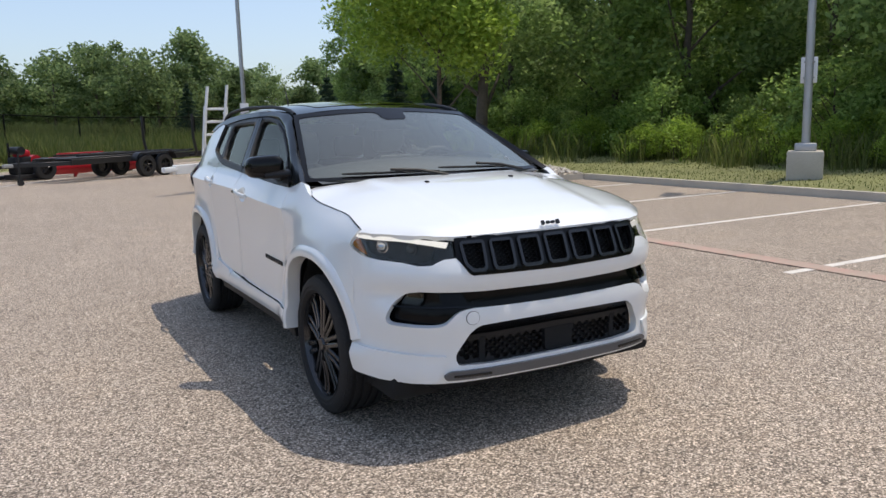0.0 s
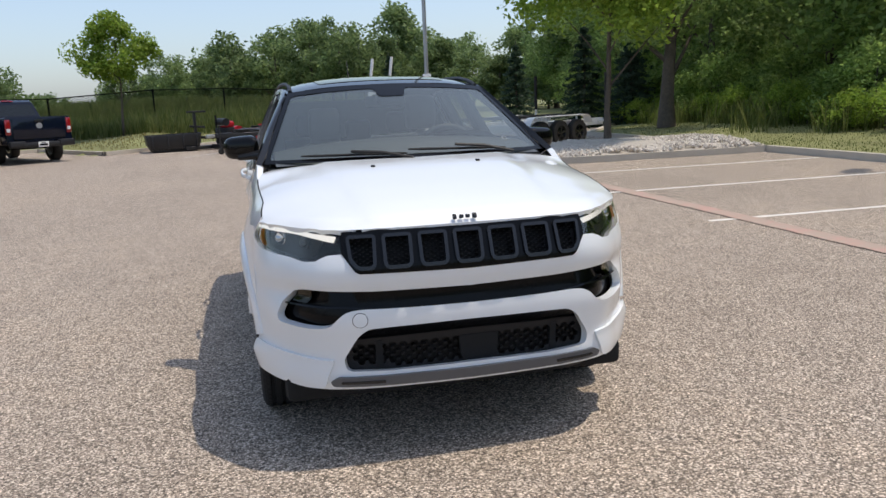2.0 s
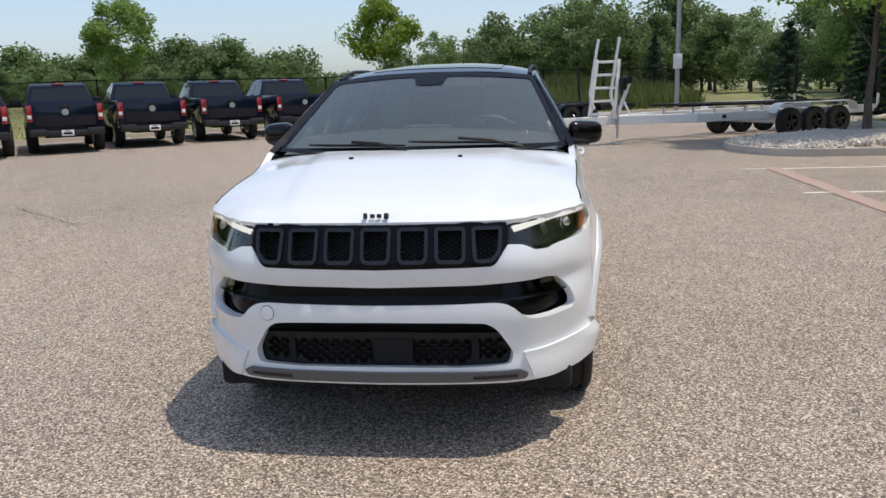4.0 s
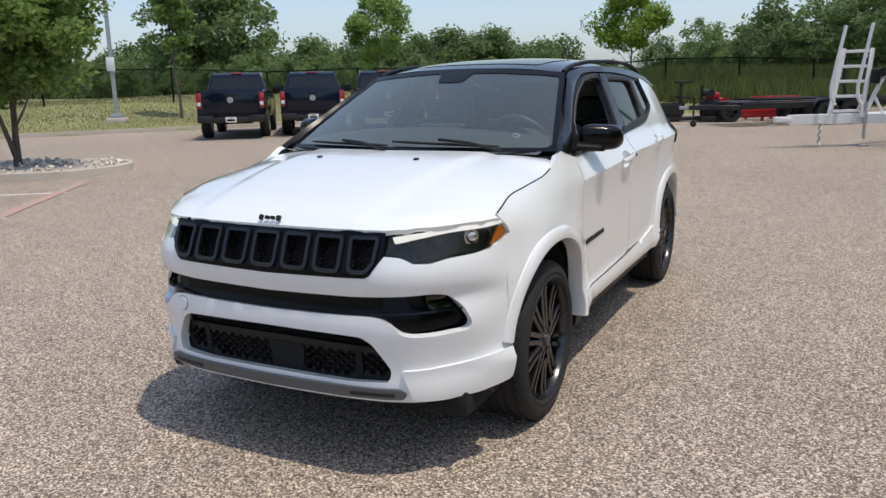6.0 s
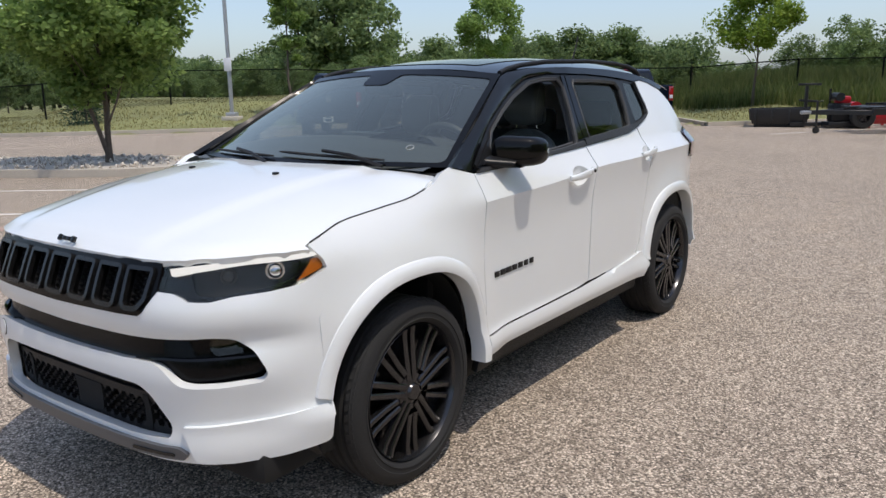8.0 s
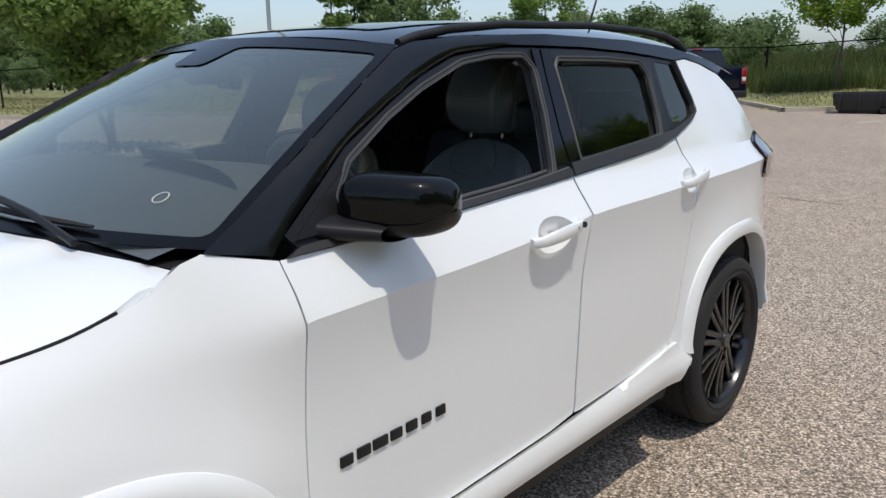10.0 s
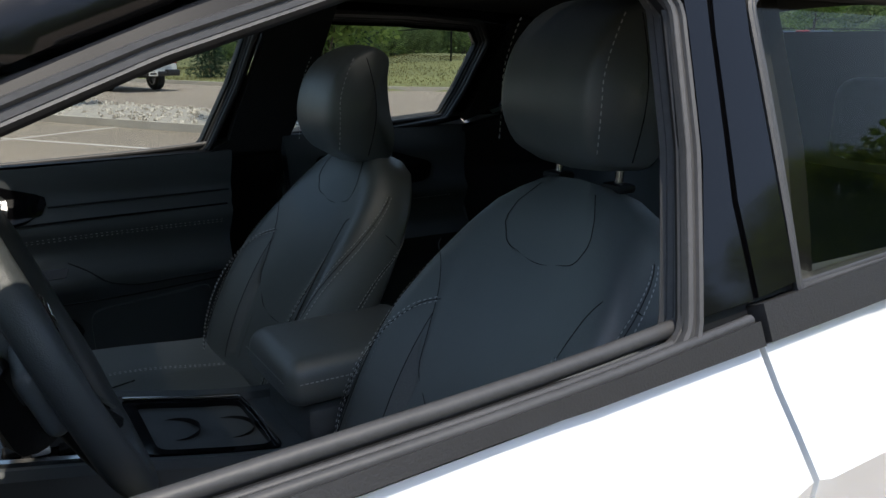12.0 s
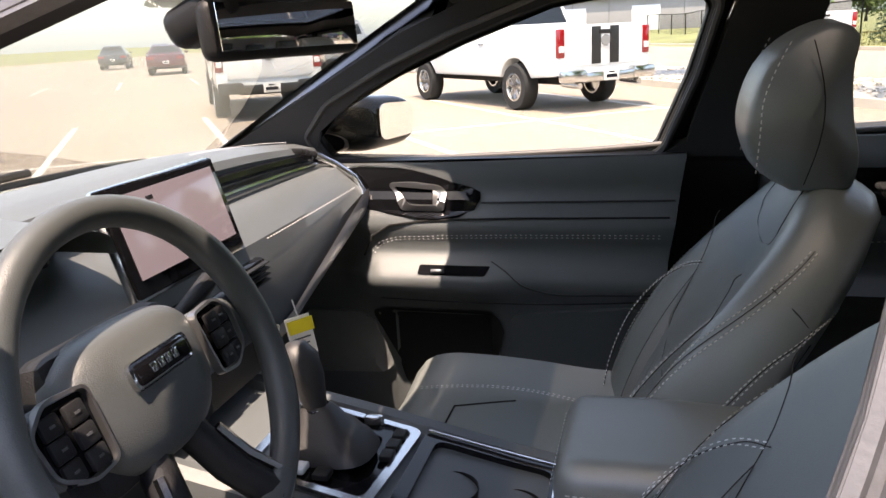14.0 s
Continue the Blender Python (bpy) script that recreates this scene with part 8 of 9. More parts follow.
def panel4(name, pts, out, thick, material, parent, label="", bevel=0.0):
    """A flat panel on four corners, pushed out by thick."""
    P = [Vector(p) for p in pts]
    n = Vector(out).normalized()
    vs = [p - n * 0.01 for p in P] + [p + n * thick for p in P]
    k = len(P)
    fs = [tuple(range(k))[::-1], tuple(range(k, 2 * k))] + [(i, (i + 1) % k, k + (i + 1) % k, k + i) for i in range(k)]
    bm = bmesh.new()
    bv = [bm.verts.new(v) for v in vs]
    for f in fs:
        bm.faces.new([bv[i] for i in f])
    return part(name, bm, material, parent, label)


def plate_bars(parent, x, z, out=-1):
    """A number plate."""
    pl = part("number_plate", boxed((x, 0, z), (0.012, 0.31, 0.16), 0.004), M["paper"], parent, "white number plate")
    bm = bmesh.new()
    box(bm, (x + out * 0.008, 0, z - 0.01), (0.004, 0.22, 0.055))
    box(bm, (x + out * 0.008, 0, z + 0.055), (0.004, 0.12, 0.02))
    part("plate_bar", bm, M["navy"], pl, "dark bar")


def pickup(name, paint, label, m, group, stripes=False, bumper="black_paint", rim="silver"):
    """A crew-cab pickup truck, tail at the origin, front towards +x."""
    t = thing(name, label, "pickup truck", m, group)
    body = [(0.0, 0.62), (0.0, 1.30), (0.02, 1.40), (1.93, 1.40), (1.96, 1.32), (4.32, 1.30), (5.35, 1.24), (5.68, 1.10), (5.72, 0.62), (5.40, 0.56)]
    body += wheel_cut(4.75, 0.50, 0.56)[::-1] + [(1.75, 0.56)] + wheel_cut(1.25, 0.50, 0.56)[::-1] + [(0.1, 0.60)]
    bm = prism(body, lambda z: 0.985 - 0.05 * max(0, z - 1.05) / 0.35 - 0.03 * max(0, 0.75 - z) / 0.2, 0.03)
    bm.normal_update()
    bed = [f for f in bm.faces if f.normal.z > 0.95 and 0.6 < f.calc_center_median().x < 1.3 and abs(f.calc_center_median().y) < 0.1]
    if bed:
        bmesh.ops.inset_individual(bm, faces=bed[:1], thickness=0.07, depth=-0.46)
    part("body", bm, paint, t)
    cab = [(1.99, 1.28), (2.05, 1.42), (2.20, 1.88), (2.34, 1.945), (3.2, 1.965), (3.55, 1.90), (4.36, 1.28)]
    part("cabin", prism(cab, lambda z: 0.95 - 0.22 * max(0, z - 1.28) / 0.68, 0.05, 3), paint, t)
    gl = M["car_glass"]
    hw = lambda z: 0.95 - 0.22 * (z - 1.28) / 0.68
    panel4("rear_window", [(2.065, -0.78, 1.45), (2.065, 0.78, 1.45), (2.175, 0.68, 1.80), (2.175, -0.68, 1.80)], (-1, 0, 0.3), 0.006, gl, t, "dark rear window")
    panel4("windscreen", [(4.24, -0.82, 1.38), (4.24, 0.82, 1.38), (3.64, 0.70, 1.83), (3.64, -0.70, 1.83)], (0.6, 0, 0.8), 0.012, gl, t, "dark windscreen")
    for s in (-1, 1):
        for pts in (((2.22, 1.42), (3.02, 1.42), (3.02, 1.84), (2.34, 1.84)), ((3.10, 1.42), (4.05, 1.42), (3.58, 1.82), (3.10, 1.84))):
            panel4("side_window", [(x, s * hw(z), z) for x, z in pts], (0, s, 0.3), 0.006, gl, t, "dark side window")
        bmm = boxed((3.98, s * 1.10, 1.42), (0.10, 0.18, 0.26), 0.03)
        mr = part("mirror", bmm, M["plastic"], t, "black door mirror")
        part("arm", rod(bmesh.new(), (3.98, s * 0.90, 1.36), (3.98, s * 1.06, 1.38), 0.025), M["plastic"], mr)
        for x in (2.35, 3.2):
            part("door_handle", boxed((x, s * 0.985, 1.14), (0.2, 0.03, 0.035), 0.01), paint if not stripes else M["chrome"], t)
        lamp = part("tail_lamp", boxed((0.02, s * 0.885, 1.12), (0.07, 0.15, 0.46), 0.02), M["red_lens"], t, "tall red tail lamp")
        part("reversing_lens", boxed((-0.020, s * 0.885, 1.03), (0.015, 0.10, 0.10), 0.004), M["lamp_white"], lamp, "clear white lower lens")
        part("bumper_step", boxed((-0.10, s * 0.72, 0.60), (0.20, 0.46, 0.20), 0.04), M[bumper], t)
        part("wheel_arch_lining", boxed((1.25, s * 0.60, 0.78), (0.96, 0.22, 0.10), 0.02), M["dark"], t)
        if stripes:
            part("stripe", boxed((-0.027, s * 0.19, 1.07), (0.010, 0.19, 0.60), 0.002), M["black_paint"], t, "broad black stripe down the tailgate")
            part("exhaust_tip", rod(bmesh.new(), (-0.16, s * 0.62, 0.44), (0.3, s * 0.62, 0.46), 0.05, n=14), M["chrome"], t, "chrome exhaust tip")
    part("tailgate", boxed((0.002, 0, 1.06), (0.05, 1.52, 0.62), 0.015), paint, t, "closed tailgate")
    part("tailgate_handle", boxed((-0.025, 0, 1.28), (0.03, 0.26, 0.07), 0.01), M["plastic"], t)
    bd = bmesh.new()
    rod(bd, (-0.045, 0, 1.14), (-0.02, 0, 1.14), 0.09, n=20)
    part("badge", bd, M["silver"], t, "round silver badge")
    part("bumper", boxed((-0.09, 0, 0.57), (0.17, 1.1, 0.15), 0.03), M[bumper], t)
    plate_bars(t, -0.185 if not stripes else -0.19, 0.58)
    part("brake_light", boxed((2.26, 0, 1.925), (0.06, 0.34, 0.035), 0.01, Matrix.Rotation(-0.4, 3, "Y")), M["red_lens"], t, "red high brake light")
    part("chassis", boxed((3.0, 0, 0.56), (5.0, 1.1, 0.26), 0.03), M["dark"], t)
    part("front_bumper", boxed((5.70, 0, 0.66), (0.22, 1.9, 0.26), 0.06), M[bumper], t)
    wm = wheel_mesh(0.40, 0.27, 0.24, 5, M["rubber"], M[rim])
    for x in (1.25, 4.75):
        for s in (-1, 1):
            wheel_on(t, wm, (x, s * 0.86, 0.40))
    return t


def facing(x, y, dx, dy):
    return Matrix.Translation((x, y, 0)) @ Matrix.Rotation(math.atan2(dy, dx), 4, "Z")


navy = pickup("pickup_truck", M["navy"], "dark navy blue crew-cab pickup truck parked in a row", facing(-13.8, 14.6, -0.58, 0.815), "navy pickups")
for x, y in ((-12.27, 16.5), (-10.72, 18.4), (-9.1, 20.5), (-7.25, 22.3)):
    copy_thing(navy, facing(x, y, -0.58, 0.815))
h = Vector((-0.73, -0.68)).normalized()
mid = Vector((-13.5, -0.31)) - h * 1.25
pickup("pickup_truck", M["paint_white"], "white pickup truck with two black tailgate stripes and chrome bumper", facing(mid.x, mid.y, h.x, h.y), "white pickups", True, "chrome", "chrome")
hh = Vector((-0.838, -0.546))
side = Vector((hh.y, -hh.x))
tail = Vector((-12.9, -6.87)) + side * 0.86 - hh * 1.25
white2 = pickup("pickup_truck", M["paint_white"], "plain white crew-cab pickup truck with black bumper", facing(tail.x, tail.y, hh.x, hh.y), "white pickups")
copy_thing(white2, facing(-25.3, 6.2, -0.95, -0.3))
pickup("pickup_truck", M["silver"], "silver grey pickup truck parked further off", facing(-24.5, -8.6, -0.85, -0.53), "far parked cars")


def sedan(name, paint, label, m, group, h=1.45):
    t = thing(name, label, "car", m, group)
    body = [(0.0, 0.45), (-0.02, 0.80), (0.06, 0.98), (0.75, 1.02), (3.3, 0.98), (4.35, 0.84), (4.62, 0.68), (4.62, 0.34), (4.3, 0.28)]
    lift = lambda pts: [(x, z - 0.08) for x, z in pts]
    body += lift(wheel_cut(3.75, 0.38, 0.36, 7)[::-1]) + [(3.2, 0.26), (1.5, 0.26)] + lift(wheel_cut(0.98, 0.38, 0.36, 7)[::-1]) + [(0.3, 0.30)]
    part("body", prism(body, lambda z: 0.91 - 0.05 * abs(z - 0.65), 0.05, 3), paint, t)
    cab = [(0.45, 0.98), (1.25, h - 0.05), (1.6, h), (2.3, h), (2.6, h - 0.04), (3.45, 0.96)]
    part("cabin", prism(cab, lambda z: 0.84 - 0.22 * max(0, z - 0.98) / 0.47, 0.06, 3), paint, t)
    panel4("rear_window", [(0.62, -0.68, 1.06), (0.62, 0.68, 1.06), (1.18, 0.56, h - 0.08), (1.18, -0.56, h - 0.08)], (-0.5, 0, 0.8), 0.012, M["car_glass"], t, "dark rear window")
    panel4("windscreen", [(3.30, -0.68, 1.04), (3.30, 0.68, 1.04), (2.68, 0.56, h - 0.07), (2.68, -0.56, h - 0.07)], (0.5, 0, 0.8), 0.012, M["car_glass"], t, "dark windscreen")
    for s in (-1, 1):
        w = lambda z: s * (0.84 - 0.22 * (z - 0.98) / 0.47)
        for pts in (((0.98, 1.04), (1.95, 1.04), (1.95, h - 0.08), (1.36, h - 0.08)), ((2.02, 1.04), (3.1, 1.04), (2.54, h - 0.09), (2.02, h - 0.08))):
            panel4("side_window", [(x, w(z), z) for x, z in pts], (0, s, 0.4), 0.006, M["car_glass"], t, "dark side window")
        part("tail_lamp", boxed((0.02, s * 0.68, 0.82), (0.10, 0.34, 0.15), 0.03), M["red_lens"], t, "red tail lamp")
        part("mirror", boxed((2.95, s * 0.96, 1.04), (0.10, 0.17, 0.12), 0.03), paint, t)
    plate_bars(t, -0.035, 0.62)
    part("underbody", boxed((2.3, 0, 0.40), (4.2, 1.2, 0.2), 0.03), M["dark"], t)
    wm = wheel_mesh(0.32, 0.21, 0.21, 7, M["rubber"], M["silver"])
    for x in (0.98, 3.75):
        for s in (-1, 1):
            wheel_on(t, wm, (x, s * 0.80, 0.32))
    return t


sedan("sedan_car", M["maroon"], "dark maroon sedan parked in the far lot", facing(-33.2, -21.8, -0.85, -0.53), "far parked cars")
dark_car = sedan("sedan_car", M["grey_car"], "dark grey car parked in the far lot", facing(-44.5, -33.5, -0.85, -0.53), "far parked cars", 1.55)
copy_thing(dark_car, facing(-55, -37, -0.85, -0.53))
sedan("sedan_car", M["silver"], "silver car parked in the far lot", facing(-68, -33, -0.85, -0.53), "far parked cars")


# ---- trailers ----
def beam(a, b, w, h, material, parent, name="beam", label="", bevel=0.008):
    """A square bar between two points."""
    a, b = Vector(a), Vector(b)
    d = b - a
    rot = d.to_track_quat("X", "Z").to_matrix()
    return part(name, boxed((a + b) / 2, (d.length, w, h), bevel, rot, 1), material, parent, label)


def along(a, b):
    a, b = Vector(a), Vector(b)
    return Matrix.Translation((*a, 0)) @ Matrix.Rotation(math.atan2(b.y - a.y, b.x - a.x), 4, "Z")


def fender(x0, x1, y, w, z, r, material, parent, label):
    """A bent sheet over the wheels, its ends turned down."""
    pr = [(x0 - 0.14, z - r)] + [(x0 + 0.12 - 0.26 * math.cos(a), z - 0.26 + 0.26 * math.sin(a)) for a in np.linspace(0.2, math.pi / 2, 5)]
    pr += [(x1 - 0.12 + 0.26 * math.cos(a), z - 0.26 + 0.26 * math.sin(a)) for a in np.linspace(math.pi / 2, 0.2, 5)] + [(x1 + 0.14, z - r)]
    outer = pr
    inner = [(x, zz - 0.025) for x, zz in pr[1:-1]]
    vs, fs = [], []
    k = len(outer)
    for s in (-1, 1):
        vs += [(x, y + s * w / 2, zz) for x, zz in outer] + [(x, y + s * (w / 2 - 0.01), zz - 0.02) for x, zz in outer]
    n2 = 2 * k
    for i in range(k - 1):
        fs += [(i, i + 1, n2 + i + 1, n2 + i), (k + i, n2 + k + i, n2 + k + i + 1, k + i + 1), (i, k + i, k + i + 1, i + 1), (n2 + i, n2 + i + 1, n2 + k + i + 1, n2 + k + i)]
    return put("fender", mesh_of("fender", vs, fs, material, 40), parent, label)


def tongue_jack(parent, x, y, z, material, wheel=True):
    j = part("jack", rod(rod(bmesh.new(), (x, y, 0.16), (x, y, z + 0.3), 0.03), (x, y, z + 0.28), (x + 0.16, y, z + 0.30), 0.012), material, parent, "trailer jack")
    if wheel:
        part("caster_wheel", rod(bmesh.new(), (x, y - 0.03, 0.09), (x, y + 0.03, 0.09), 0.09, n=18), M["rubber"], j)
    else:
        part("foot", boxed((x, y, 0.02), (0.16, 0.16, 0.04), 0.01), material, j)


# black tandem trailer
A, B = (-2.15, 21.75), (3.35, 25.6)
tr = thing("flat_trailer", "black steel tandem-axle trailer with upright guide posts", "trailer", along(A, B), "trailers")
K = M["black_paint"]
for s in (-1, 1):
    beam((1.3, s * 0.85, 0.60), (6.9, s * 0.85, 0.64), 0.08, 0.18, K, tr, "side_rail")
    beam((1.2, s * 0.45, 0.70), (6.3, s * 0.45, 0.76), 0.5, 0.05, K, tr, "deck_plate")
    beam((0.0, 0.0, 0.58), (1.4, s * 0.85, 0.58), 0.08, 0.12, K, tr, "tongue_bar")
    beam((1.8, s * 0.5, 0.78), (6.6, s * 0.5, 0.78), 0.12, 0.06, M["plastic"], tr, "bunk")
    post = tube_part("guide_post", [(6.1, s * 0.85, 0.60), (6.1, s * 1.12, 0.62), (6.1, s * 1.18, 0.72), (6.0, s * 1.18, 1.2), (6.0, s * 1.18, 2.0)], 0.05, K, tr, "tall black guide post")
for x in (1.4, 2.4, 3.4, 4.6, 5.6, 6.66):
    beam((x, -0.85, 0.58), (x, 0.85, 0.58), 0.06, 0.10, K, tr, "cross_member")
wm = wheel_mesh(0.36, 0.2, 0.20, 5, M["rubber"], M["alloy"])
for s in (-1, 1):
    for x in (3.95, 4.72):
        wheel_on(tr, wm, (x, s * 1.02, 0.36))
    fender(3.62, 5.05, s * 1.02, 0.26, 0.80, 0.25, K, tr, "black steel fender")
tongue_jack(tr, 0.15, -0.12, 0.6, K)
part("coupler", boxed((-0.1, 0, 0.58), (0.3, 0.12, 0.10), 0.02), M["galv"], tr)

# red steel frames
rd = thing("red_trailer", "red steel low frames with black axle standing on the asphalt", "trailer", along((-1.5, 25.6), (2.4, 27.6)), "trailers")
for i, (z, x0, x1, y) in enumerate(((0.34, 0, 3.6, -0.7), (0.34, 0, 3.6, 0.7), (0.58, 0.5, 3.2, -0.45), (0.58, 0.5, 3.2, 0.45), (0.72, 0.9, 2.6, 0.1))):
    beam((x0, y, z), (x1, y, z), 0.12, 0.16, M["red_paint"], rd, "side_rail")
for x in (0.1, 1.0, 1.9, 2.8, 3.5):
    beam((x, -0.7, 0.40), (x, 0.7, 0.40), 0.10, 0.12, M["red_paint"], rd, "cross_member")
    beam((x, -0.7, 0.0), (x, -0.7, 0.36), 0.08, 0.08, M["red_paint"], rd, "leg")
    beam((x, 0.7, 0.0), (x, 0.7, 0.36), 0.08, 0.08, M["red_paint"], rd, "leg")
for x0 in (0.2, 1.9):
    vs, fs = sheet(lambda u, v, x0=x0: (x0 + 1.5 * u, -0.78 - 0.10 * math.sin(v * math.pi), 0.12 + 0.46 * v), 6, 7)
    put("blade", mesh_of("blade", vs, fs, M["red_paint"], 50), rd, "curved red steel blade")
wheel_on(rd, wm, (3.9, -0.6, 0.36))
wheel_on(rd, wm, (3.9, 0.6, 0.36))
beam((3.9, -0.6, 0.36), (3.9, 0.6, 0.36), 0.07, 0.07, K, rd, "axle")

# dark dump bed and its engine
eq = thing("dump_bed", "black steel dump bed with a folded post", "equipment", along((-4.5, 25.0), (-2.9, 25.3)), "machines")
bm = prism([(0, 0.10), (-0.12, 0.58), (1.7, 0.62), (1.62, 0.10)], lambda z: 0.55 + 0.12 * z, 0.02)
bm.normal_update()
top = [f for f in bm.faces if f.normal.z > 0.9 and abs(f.calc_center_median().y) < 0.05 and f.calc_center_median().z > 0.5]
if top:
    bmesh.ops.inset_individual(bm, faces=top[:1], thickness=0.05, depth=-0.36)
part("bed", bm, K, eq)
for x in (0.1, 0.6, 1.1, 1.55):
    for s in (-1, 1):
        part("rib", boxed((x, s * 0.62, 0.35), (0.05, 0.06, 0.46), 0.008), K, eq)
part("skid", boxed((0.8, -0.4, 0.05), (1.5, 0.1, 0.1), 0.01), K, eq)
part("skid", boxed((0.8, 0.4, 0.05), (1.5, 0.1, 0.1), 0.01), K, eq)
lt = thing("lift_post", "black steel T-shaped lift post on a low base", "equipment", along((-3.0, 24.9), (-1.9, 25.5)), "machines")
beam((-0.4, 0, 0.1), (0.8, 0, 0.1), 0.5, 0.12, K, lt, "base")
beam((0.1, 0, 0.1), (0.1, 0, 1.30), 0.09, 0.09, K, lt, "post")
beam((-0.16, 0, 1.34), (0.52, 0, 1.34), 0.12, 0.07, K, lt, "top_bar")
beam((-0.1, 0, 0.85), (0.45, 0, 0.80), 0.07, 0.07, K, lt, "arm")
beam((0.15, 0, 0.45), (0.9, 0, 0.42), 0.10, 0.10, K, lt, "arm")
en = thing("engine_unit", "dark engine unit with red covers on a skid", "equipment", along((-2.1, 24.6), (-1.0, 25.2)), "machines")
part("skid", boxed((0.4, 0, 0.12), (1.1, 0.7, 0.16), 0.02), K, en)
part("engine_block", boxed((0.25, 0, 0.48), (0.6, 0.5, 0.56), 0.06), M["plastic"], en)
part("cover", boxed((0.30, 0, 0.86), (0.42, 0.42, 0.24), 0.08), M["red_paint"], en, "red engine cover")
part("air_cleaner", rod(bmesh.new(), (0.15, -0.3, 0.95), (0.15, 0.3, 0.95), 0.13, n=18), K, en)
part("fuel_tank", rod(bmesh.new(), (0.62, -0.28, 0.62), (0.62, 0.28, 0.62), 0.18, n=18), M["red_paint"], en, "red fuel tank")
part("exhaust", rod(bmesh.new(), (0.0, 0.18, 0.7), (0.0, 0.18, 1.2), 0.035), M["steel_grey"], en)
wheel_on(en, wm, (0.75, -0.48, 0.36))

# white boat trailer
A, B = (1.05, 14.6), (8.75, 18.9)
bt = thing("boat_trailer", "white steel triple-axle boat trailer with black bunks", "trailer", along(A, B), "trailers")
W = M["white_paint"]
L = (Vector(B) - Vector(A)).length
beam((0, 0, 0.57), (2.8, 0, 0.57), 0.13, 0.21, W, bt, "tongue_beam")
for s in (-1, 1):
    beam((1.6, s * 0.1, 0.57), (3.2, s * 1.0, 0.58), 0.11, 0.20, W, bt, "angled_beam")
    beam((3.1, s * 1.0, 0.57), (L, s * 1.0, 0.60), 0.11, 0.20, W, bt, "side_beam")
    beam((3.0, s * 0.55, 0.86), (L - 0.1, s * 0.55, 0.80), 0.20, 0.06, M["plastic"], bt, "bunk", "black carpeted bunk board")
    for x in (3.4, 5.0, 6.6, 8.2):
        beam((x, s * 0.55, 0.6), (x, s * 0.55, 0.82), 0.05, 0.05, W, bt, "bunk_post")
    gp = tube_part("guide_post", [(L - 0.25, s * 1.0, 0.6), (L - 0.25, s * 1.28, 0.62), (L - 0.25, s * 1.34, 0.74), (L - 0.25, s * 1.34, 1.0)], 0.035, W, bt, "white bent post base", n=8)
    tube_part("guide_sleeve", [(L - 0.25, s * 1.34, 0.98), (L - 0.25, s * 1.34, 2.0)], 0.05, M["plastic"], gp, "black padded sleeve")
    fender(5.35, 7.75, s * 1.22, 0.28, 0.84, 0.22, W, bt, "white steel fender over three wheels")
    for x in (5.75, 6.55, 7.35):
        wheel_on(bt, wm, (x, s * 1.22, 0.36))
for x in (3.15, 4.6, 6.1, 7.6, L - 0.1):
    beam((x, -1.0, 0.55), (x, 1.0, 0.55), 0.09, 0.13, W, bt, "cross_beam")
for x in (5.75, 6.55, 7.35):
    beam((x, -1.2, 0.36), (x, 1.2, 0.36), 0.06, 0.06, M["galv"], bt, "axle")
tongue_jack(bt, 1.55, -0.12, 0.62, M["galv"], False)
bm = bmesh.new()
for i in range(7):
    rod(bm, (0.62 + 0.03 * (i % 2), 0.03 * (-1) ** i - 0.07, 0.54 - 0.07 * i), (0.62 + 0.03 * ((i + 1) % 2), -0.03 * (-1) ** i - 0.07, 0.46 - 0.07 * i), 0.02, n=6)
part("chain", bm, M["galv"], bt, "hanging safety chain")
part("coupler", boxed((-0.12, 0, 0.58), (0.36, 0.14, 0.12), 0.02), W, bt)
part("marker_label", boxed((3.9, -1.06, 0.58), (0.12, 0.006, 0.08), 0.001), M["plastic"], bt)
# its bow stand: a leaning ladder of flat bars with two bent guide tubes
stand = thing("bow_stand", "white steel bow stand with ladder rungs and bent guide tubes", "stand", Matrix.Translation((2.1, 15.15, 0)) @ Matrix.Rotation(0.28, 4, "Z"), "trailers")
for x0, x1 in ((-0.32, -0.10), (0.30, 0.44)):
    beam((x0, 0, 0.60), (x1, 0.10, 1.98), 0.04, 0.11, W, stand, "side_rail")
for i in range(5):
    u = 0.08 + 0.22 * i
    beam((-0.32 + 0.22 * u, 0.10 * u, 0.62 + 1.36 * u), (0.30 + 0.14 * u, 0.10 * u, 0.62 + 1.36 * u), 0.03, 0.06, W, stand, "rung")
for x, top in ((-0.40, 2.42), (0.10, 2.46)):
    tube_part("guide_tube", [(x + 0.10, -0.28, 0.86), (x + 0.02, -0.28, 1.02), (x, -0.28, 1.22), (x + 0.10, -0.26, 1.85), (x + 0.20, -0.25, top)], 0.035, W, stand, "bent white guide tube")
    beam((x + 0.09, -0.26, 1.80), (x + 0.24, 0.08, 1.82), 0.03, 0.05, W, stand, "tie_bar")
    beam((x + 0.08, -0.28, 0.90), (x + 0.12, 0.02, 0.72), 0.03, 0.05, W, stand, "tie_bar")
beam((0.70, 0.05, 1.50), (0.34, 0.0, 0.60), 0.05, 0.08, W, stand, "brace")
beam((0.52, 0.0, 1.02), (0.74, 0.0, 0.60), 0.04, 0.05, W, stand, "brace")
part("winch", rod(boxed((0.52, 0.05, 1.42), (0.16, 0.16, 0.30), 0.03), (0.62, -0.08, 1.50), (0.62, 0.18, 1.50), 0.09, n=14), M["plastic"], stand, "black winch")


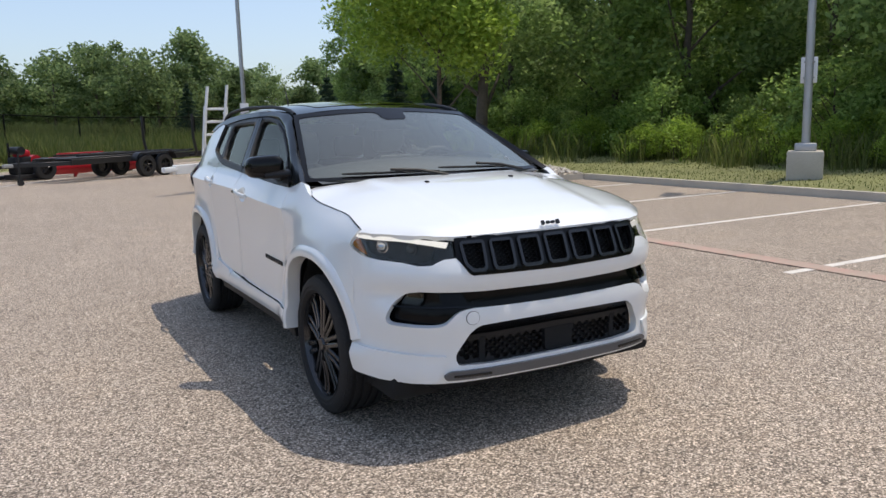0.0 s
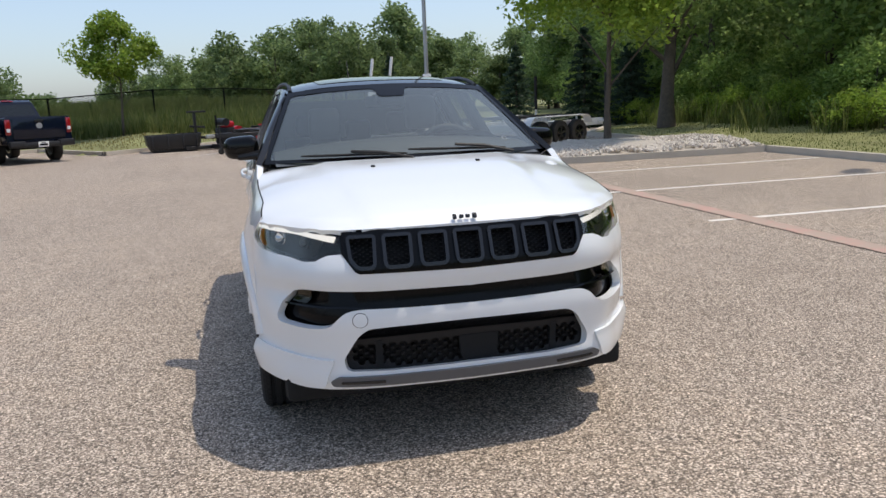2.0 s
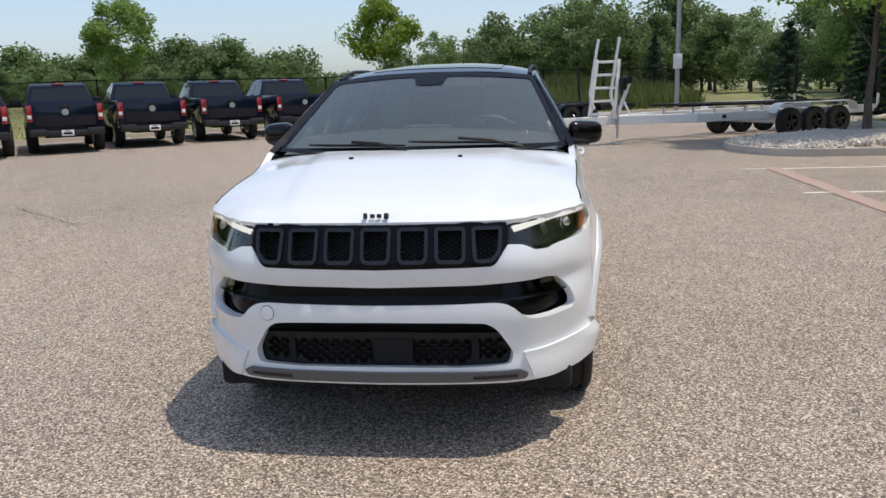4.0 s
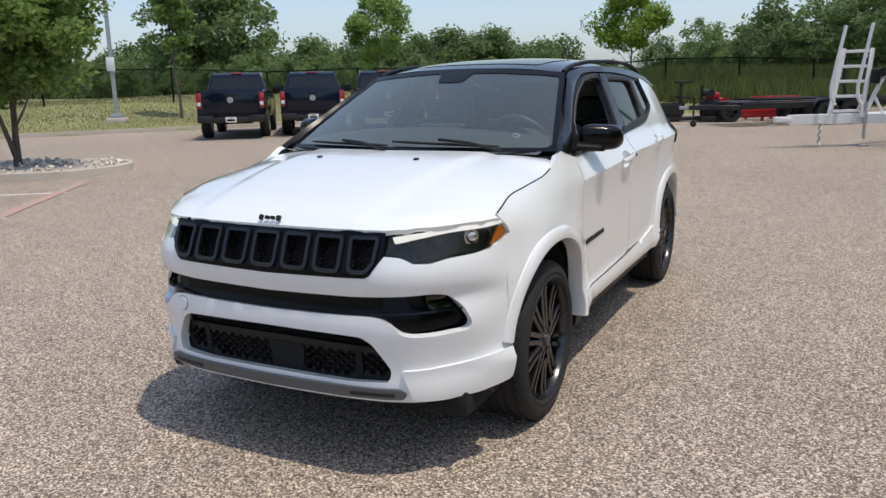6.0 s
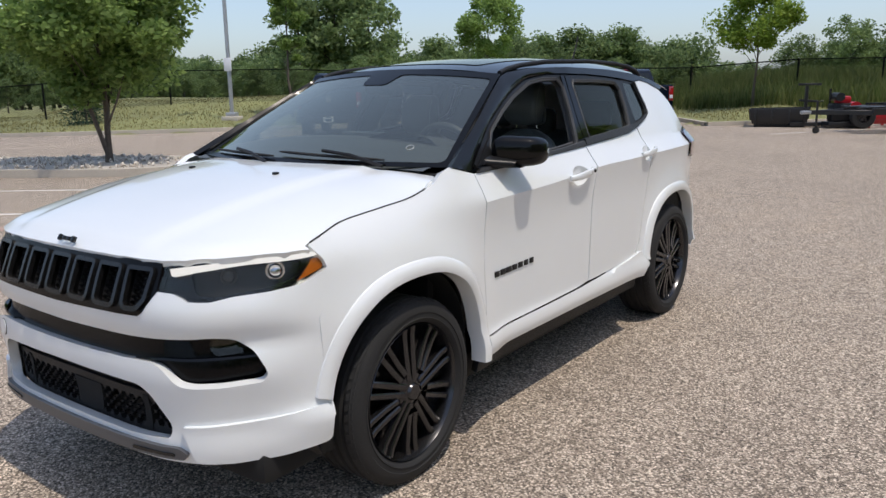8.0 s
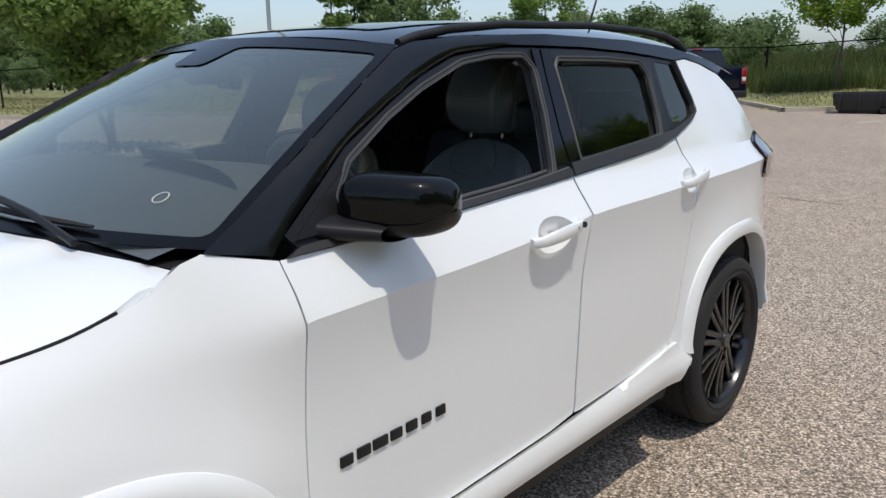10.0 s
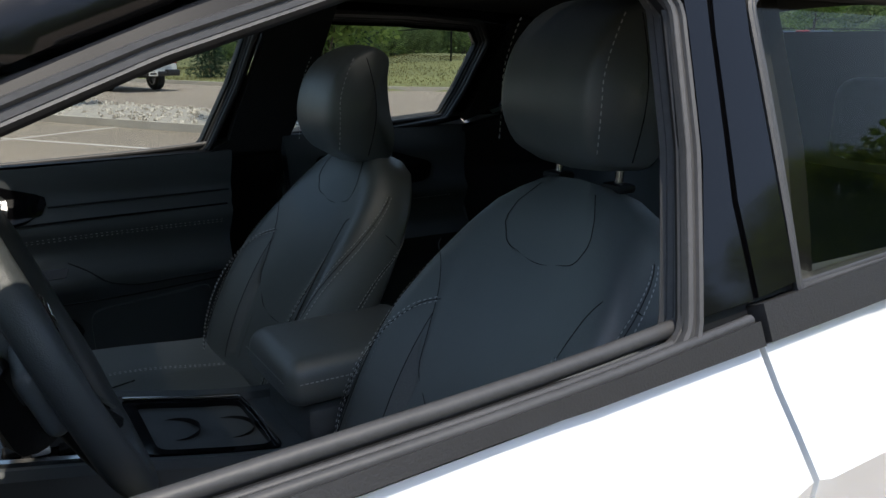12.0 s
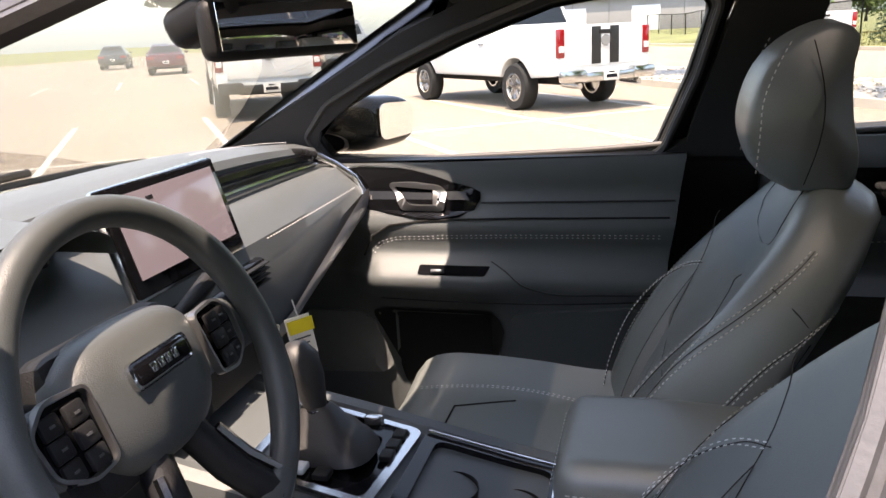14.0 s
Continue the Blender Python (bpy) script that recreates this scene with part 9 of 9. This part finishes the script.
# ---- light poles ----
def light_pole(m, base_h, label):
    t = thing("light_pole", label, "light pole", m, "light poles")
    if base_h:
        part("concrete_base", boxed((0, 0, base_h / 2 - 0.05), (0.66, 0.66, base_h + 0.1), 0.03), M["kerb"], t, "square cast concrete base")
    part("base_cover", boxed((0, 0, base_h + 0.07), (0.40, 0.40, 0.16), 0.03), M["galv"], t, "grey metal base cover")
    bm = bmesh.new()
    rod(bm, (0, 0, base_h + 0.02), (0, 0, 9.0), 0.08, 0.065, 14)
    part("pole", bm, M["galv"], t)
    bx = part("sign_box", boxed((0.105, 0, 2.1), (0.03, 0.30, 0.50), 0.008), M["lamp_white"], t, "small pale box on the pole")
    for z in (1.95, 2.25):
        part("band", rod(bmesh.new(), (0, 0, z - 0.015), (0, 0, z + 0.015), 0.098, n=14), M["galv"], bx)
    part("lamp_head", boxed((0.45, 0, 9.0), (0.8, 0.36, 0.16), 0.04), M["grey"], t)
    return t


pa = light_pole(at(11.6, 6.4, None, math.radians(36)), 0.54, "galvanised steel light pole on a concrete base")
light_pole(at(-22.4, 18.0, None, math.radians(-60)), 0.12, "galvanised steel light pole on the grassy bank")
light_pole(at(5.4, 24.7, 0, math.radians(-100)), 0.12, "galvanised steel light pole beside the trailers")

# ---- chain-link fence ----
fp = resample([(-70, 0.5), (-45, 8.0), (-33.5, 12.5), (-31.3, 15.2), (-28.6, 19.6), (-25.2, 23.7), (-18.6, 29.0), (-13.8, 32.2), (-5.4, 35.2), (4, 39), (10, 44)], 3.0)
fz = [float(ground_height(np.array([p[0]]), np.array([p[1]]))[0]) for p in fp]
fz = [max(z, 0.15) for z in fz]
fn = thing("chain_link_fence", "black chain-link fence with round posts along the bank", "fence")
pm_v, pm_f = tube([(0, 0, -0.4), (0, 0, 1.54)], 0.04, 8)
post_me = mesh_of("post", pm_v, pm_f, M["fence"], 50)
fv, ff = [], []
for i, (p, z) in enumerate(zip(fp, fz)):
    put("post", post_me, fn, m=Matrix.Translation((p[0], p[1], z)))
    if i:
        q, zq = fp[i - 1], fz[i - 1]
        tube_part("top_rail", [(q[0], q[1], zq + 1.5), (p[0], p[1], z + 1.5)], 0.026, M["fence"], fn, n=6)
        a, b = Vector((*q, zq)), Vector((*p, z))
        cells = 26
        step = 1.44 / 15
        for k in range(-15, cells):
            for sgn in (1, -1):
                u0, w0, u1, w1 = k, 0, k + 15, 15
                if u0 < 0:
                    w0, u0 = -k, 0
                if u1 > cells:
                    w1, u1 = cells - k, cells
                lo, hi = (w0, w1) if sgn > 0 else (15 - w0, 15 - w1)
                c0 = a.lerp(b, u0 / cells) + Vector((0, 0, 0.05 + lo * step))
                c1 = a.lerp(b, u1 / cells) + Vector((0, 0, 0.05 + hi * step))
                o = Vector((0, 0, 0.006))
                j = len(fv)
                fv += [c0 - o, c0 + o, c1 + o, c1 - o]
                ff.append((j, j + 1, j + 2, j + 3))
wire = put("wire_mesh", mesh_of("wire_mesh", fv, ff, M["fence"], 180, False), fn, "woven black wire")
tagged(wire, kind="stuff")

# ---- far building ----
fb = thing("metal_building", "long low grey metal-sided building in the distance", "building", along((-88, 20), (-91, -12)), "")
for i in range(8):
    part("wall_panel", boxed((2 + 4 * i, 0, 1.9), (3.96, 0.25, 3.8), 0.02), M["siding"], fb)
part("wall_core", boxed((16, -6.1, 1.85), (31.8, 11.8, 3.7), 0.02), M["siding"], fb)
part("roof", prism([(-0.4, 3.8), (-0.4, 4.0), (32.4, 4.0), (32.4, 3.8)], 0.6, 0.01), M["roofing"], fb)
vs = [(x, y, z) for x in (-0.5, 32.5) for y, z in ((0.5, 3.82), (-6.1, 4.9), (-12.6, 3.82))]
put("roof_sheet", mesh_of("roof_sheet", vs, [(0, 1, 4, 3), (1, 2, 5, 4), (0, 2, 1), (3, 4, 5)], M["roofing"], 20), fb)
for i in range(4):
    part("door", boxed((4 + 8 * i, 0.15, 1.5), (3.0, 0.1, 3.0), 0.02), M["lamp_white"], fb, "pale roller door")
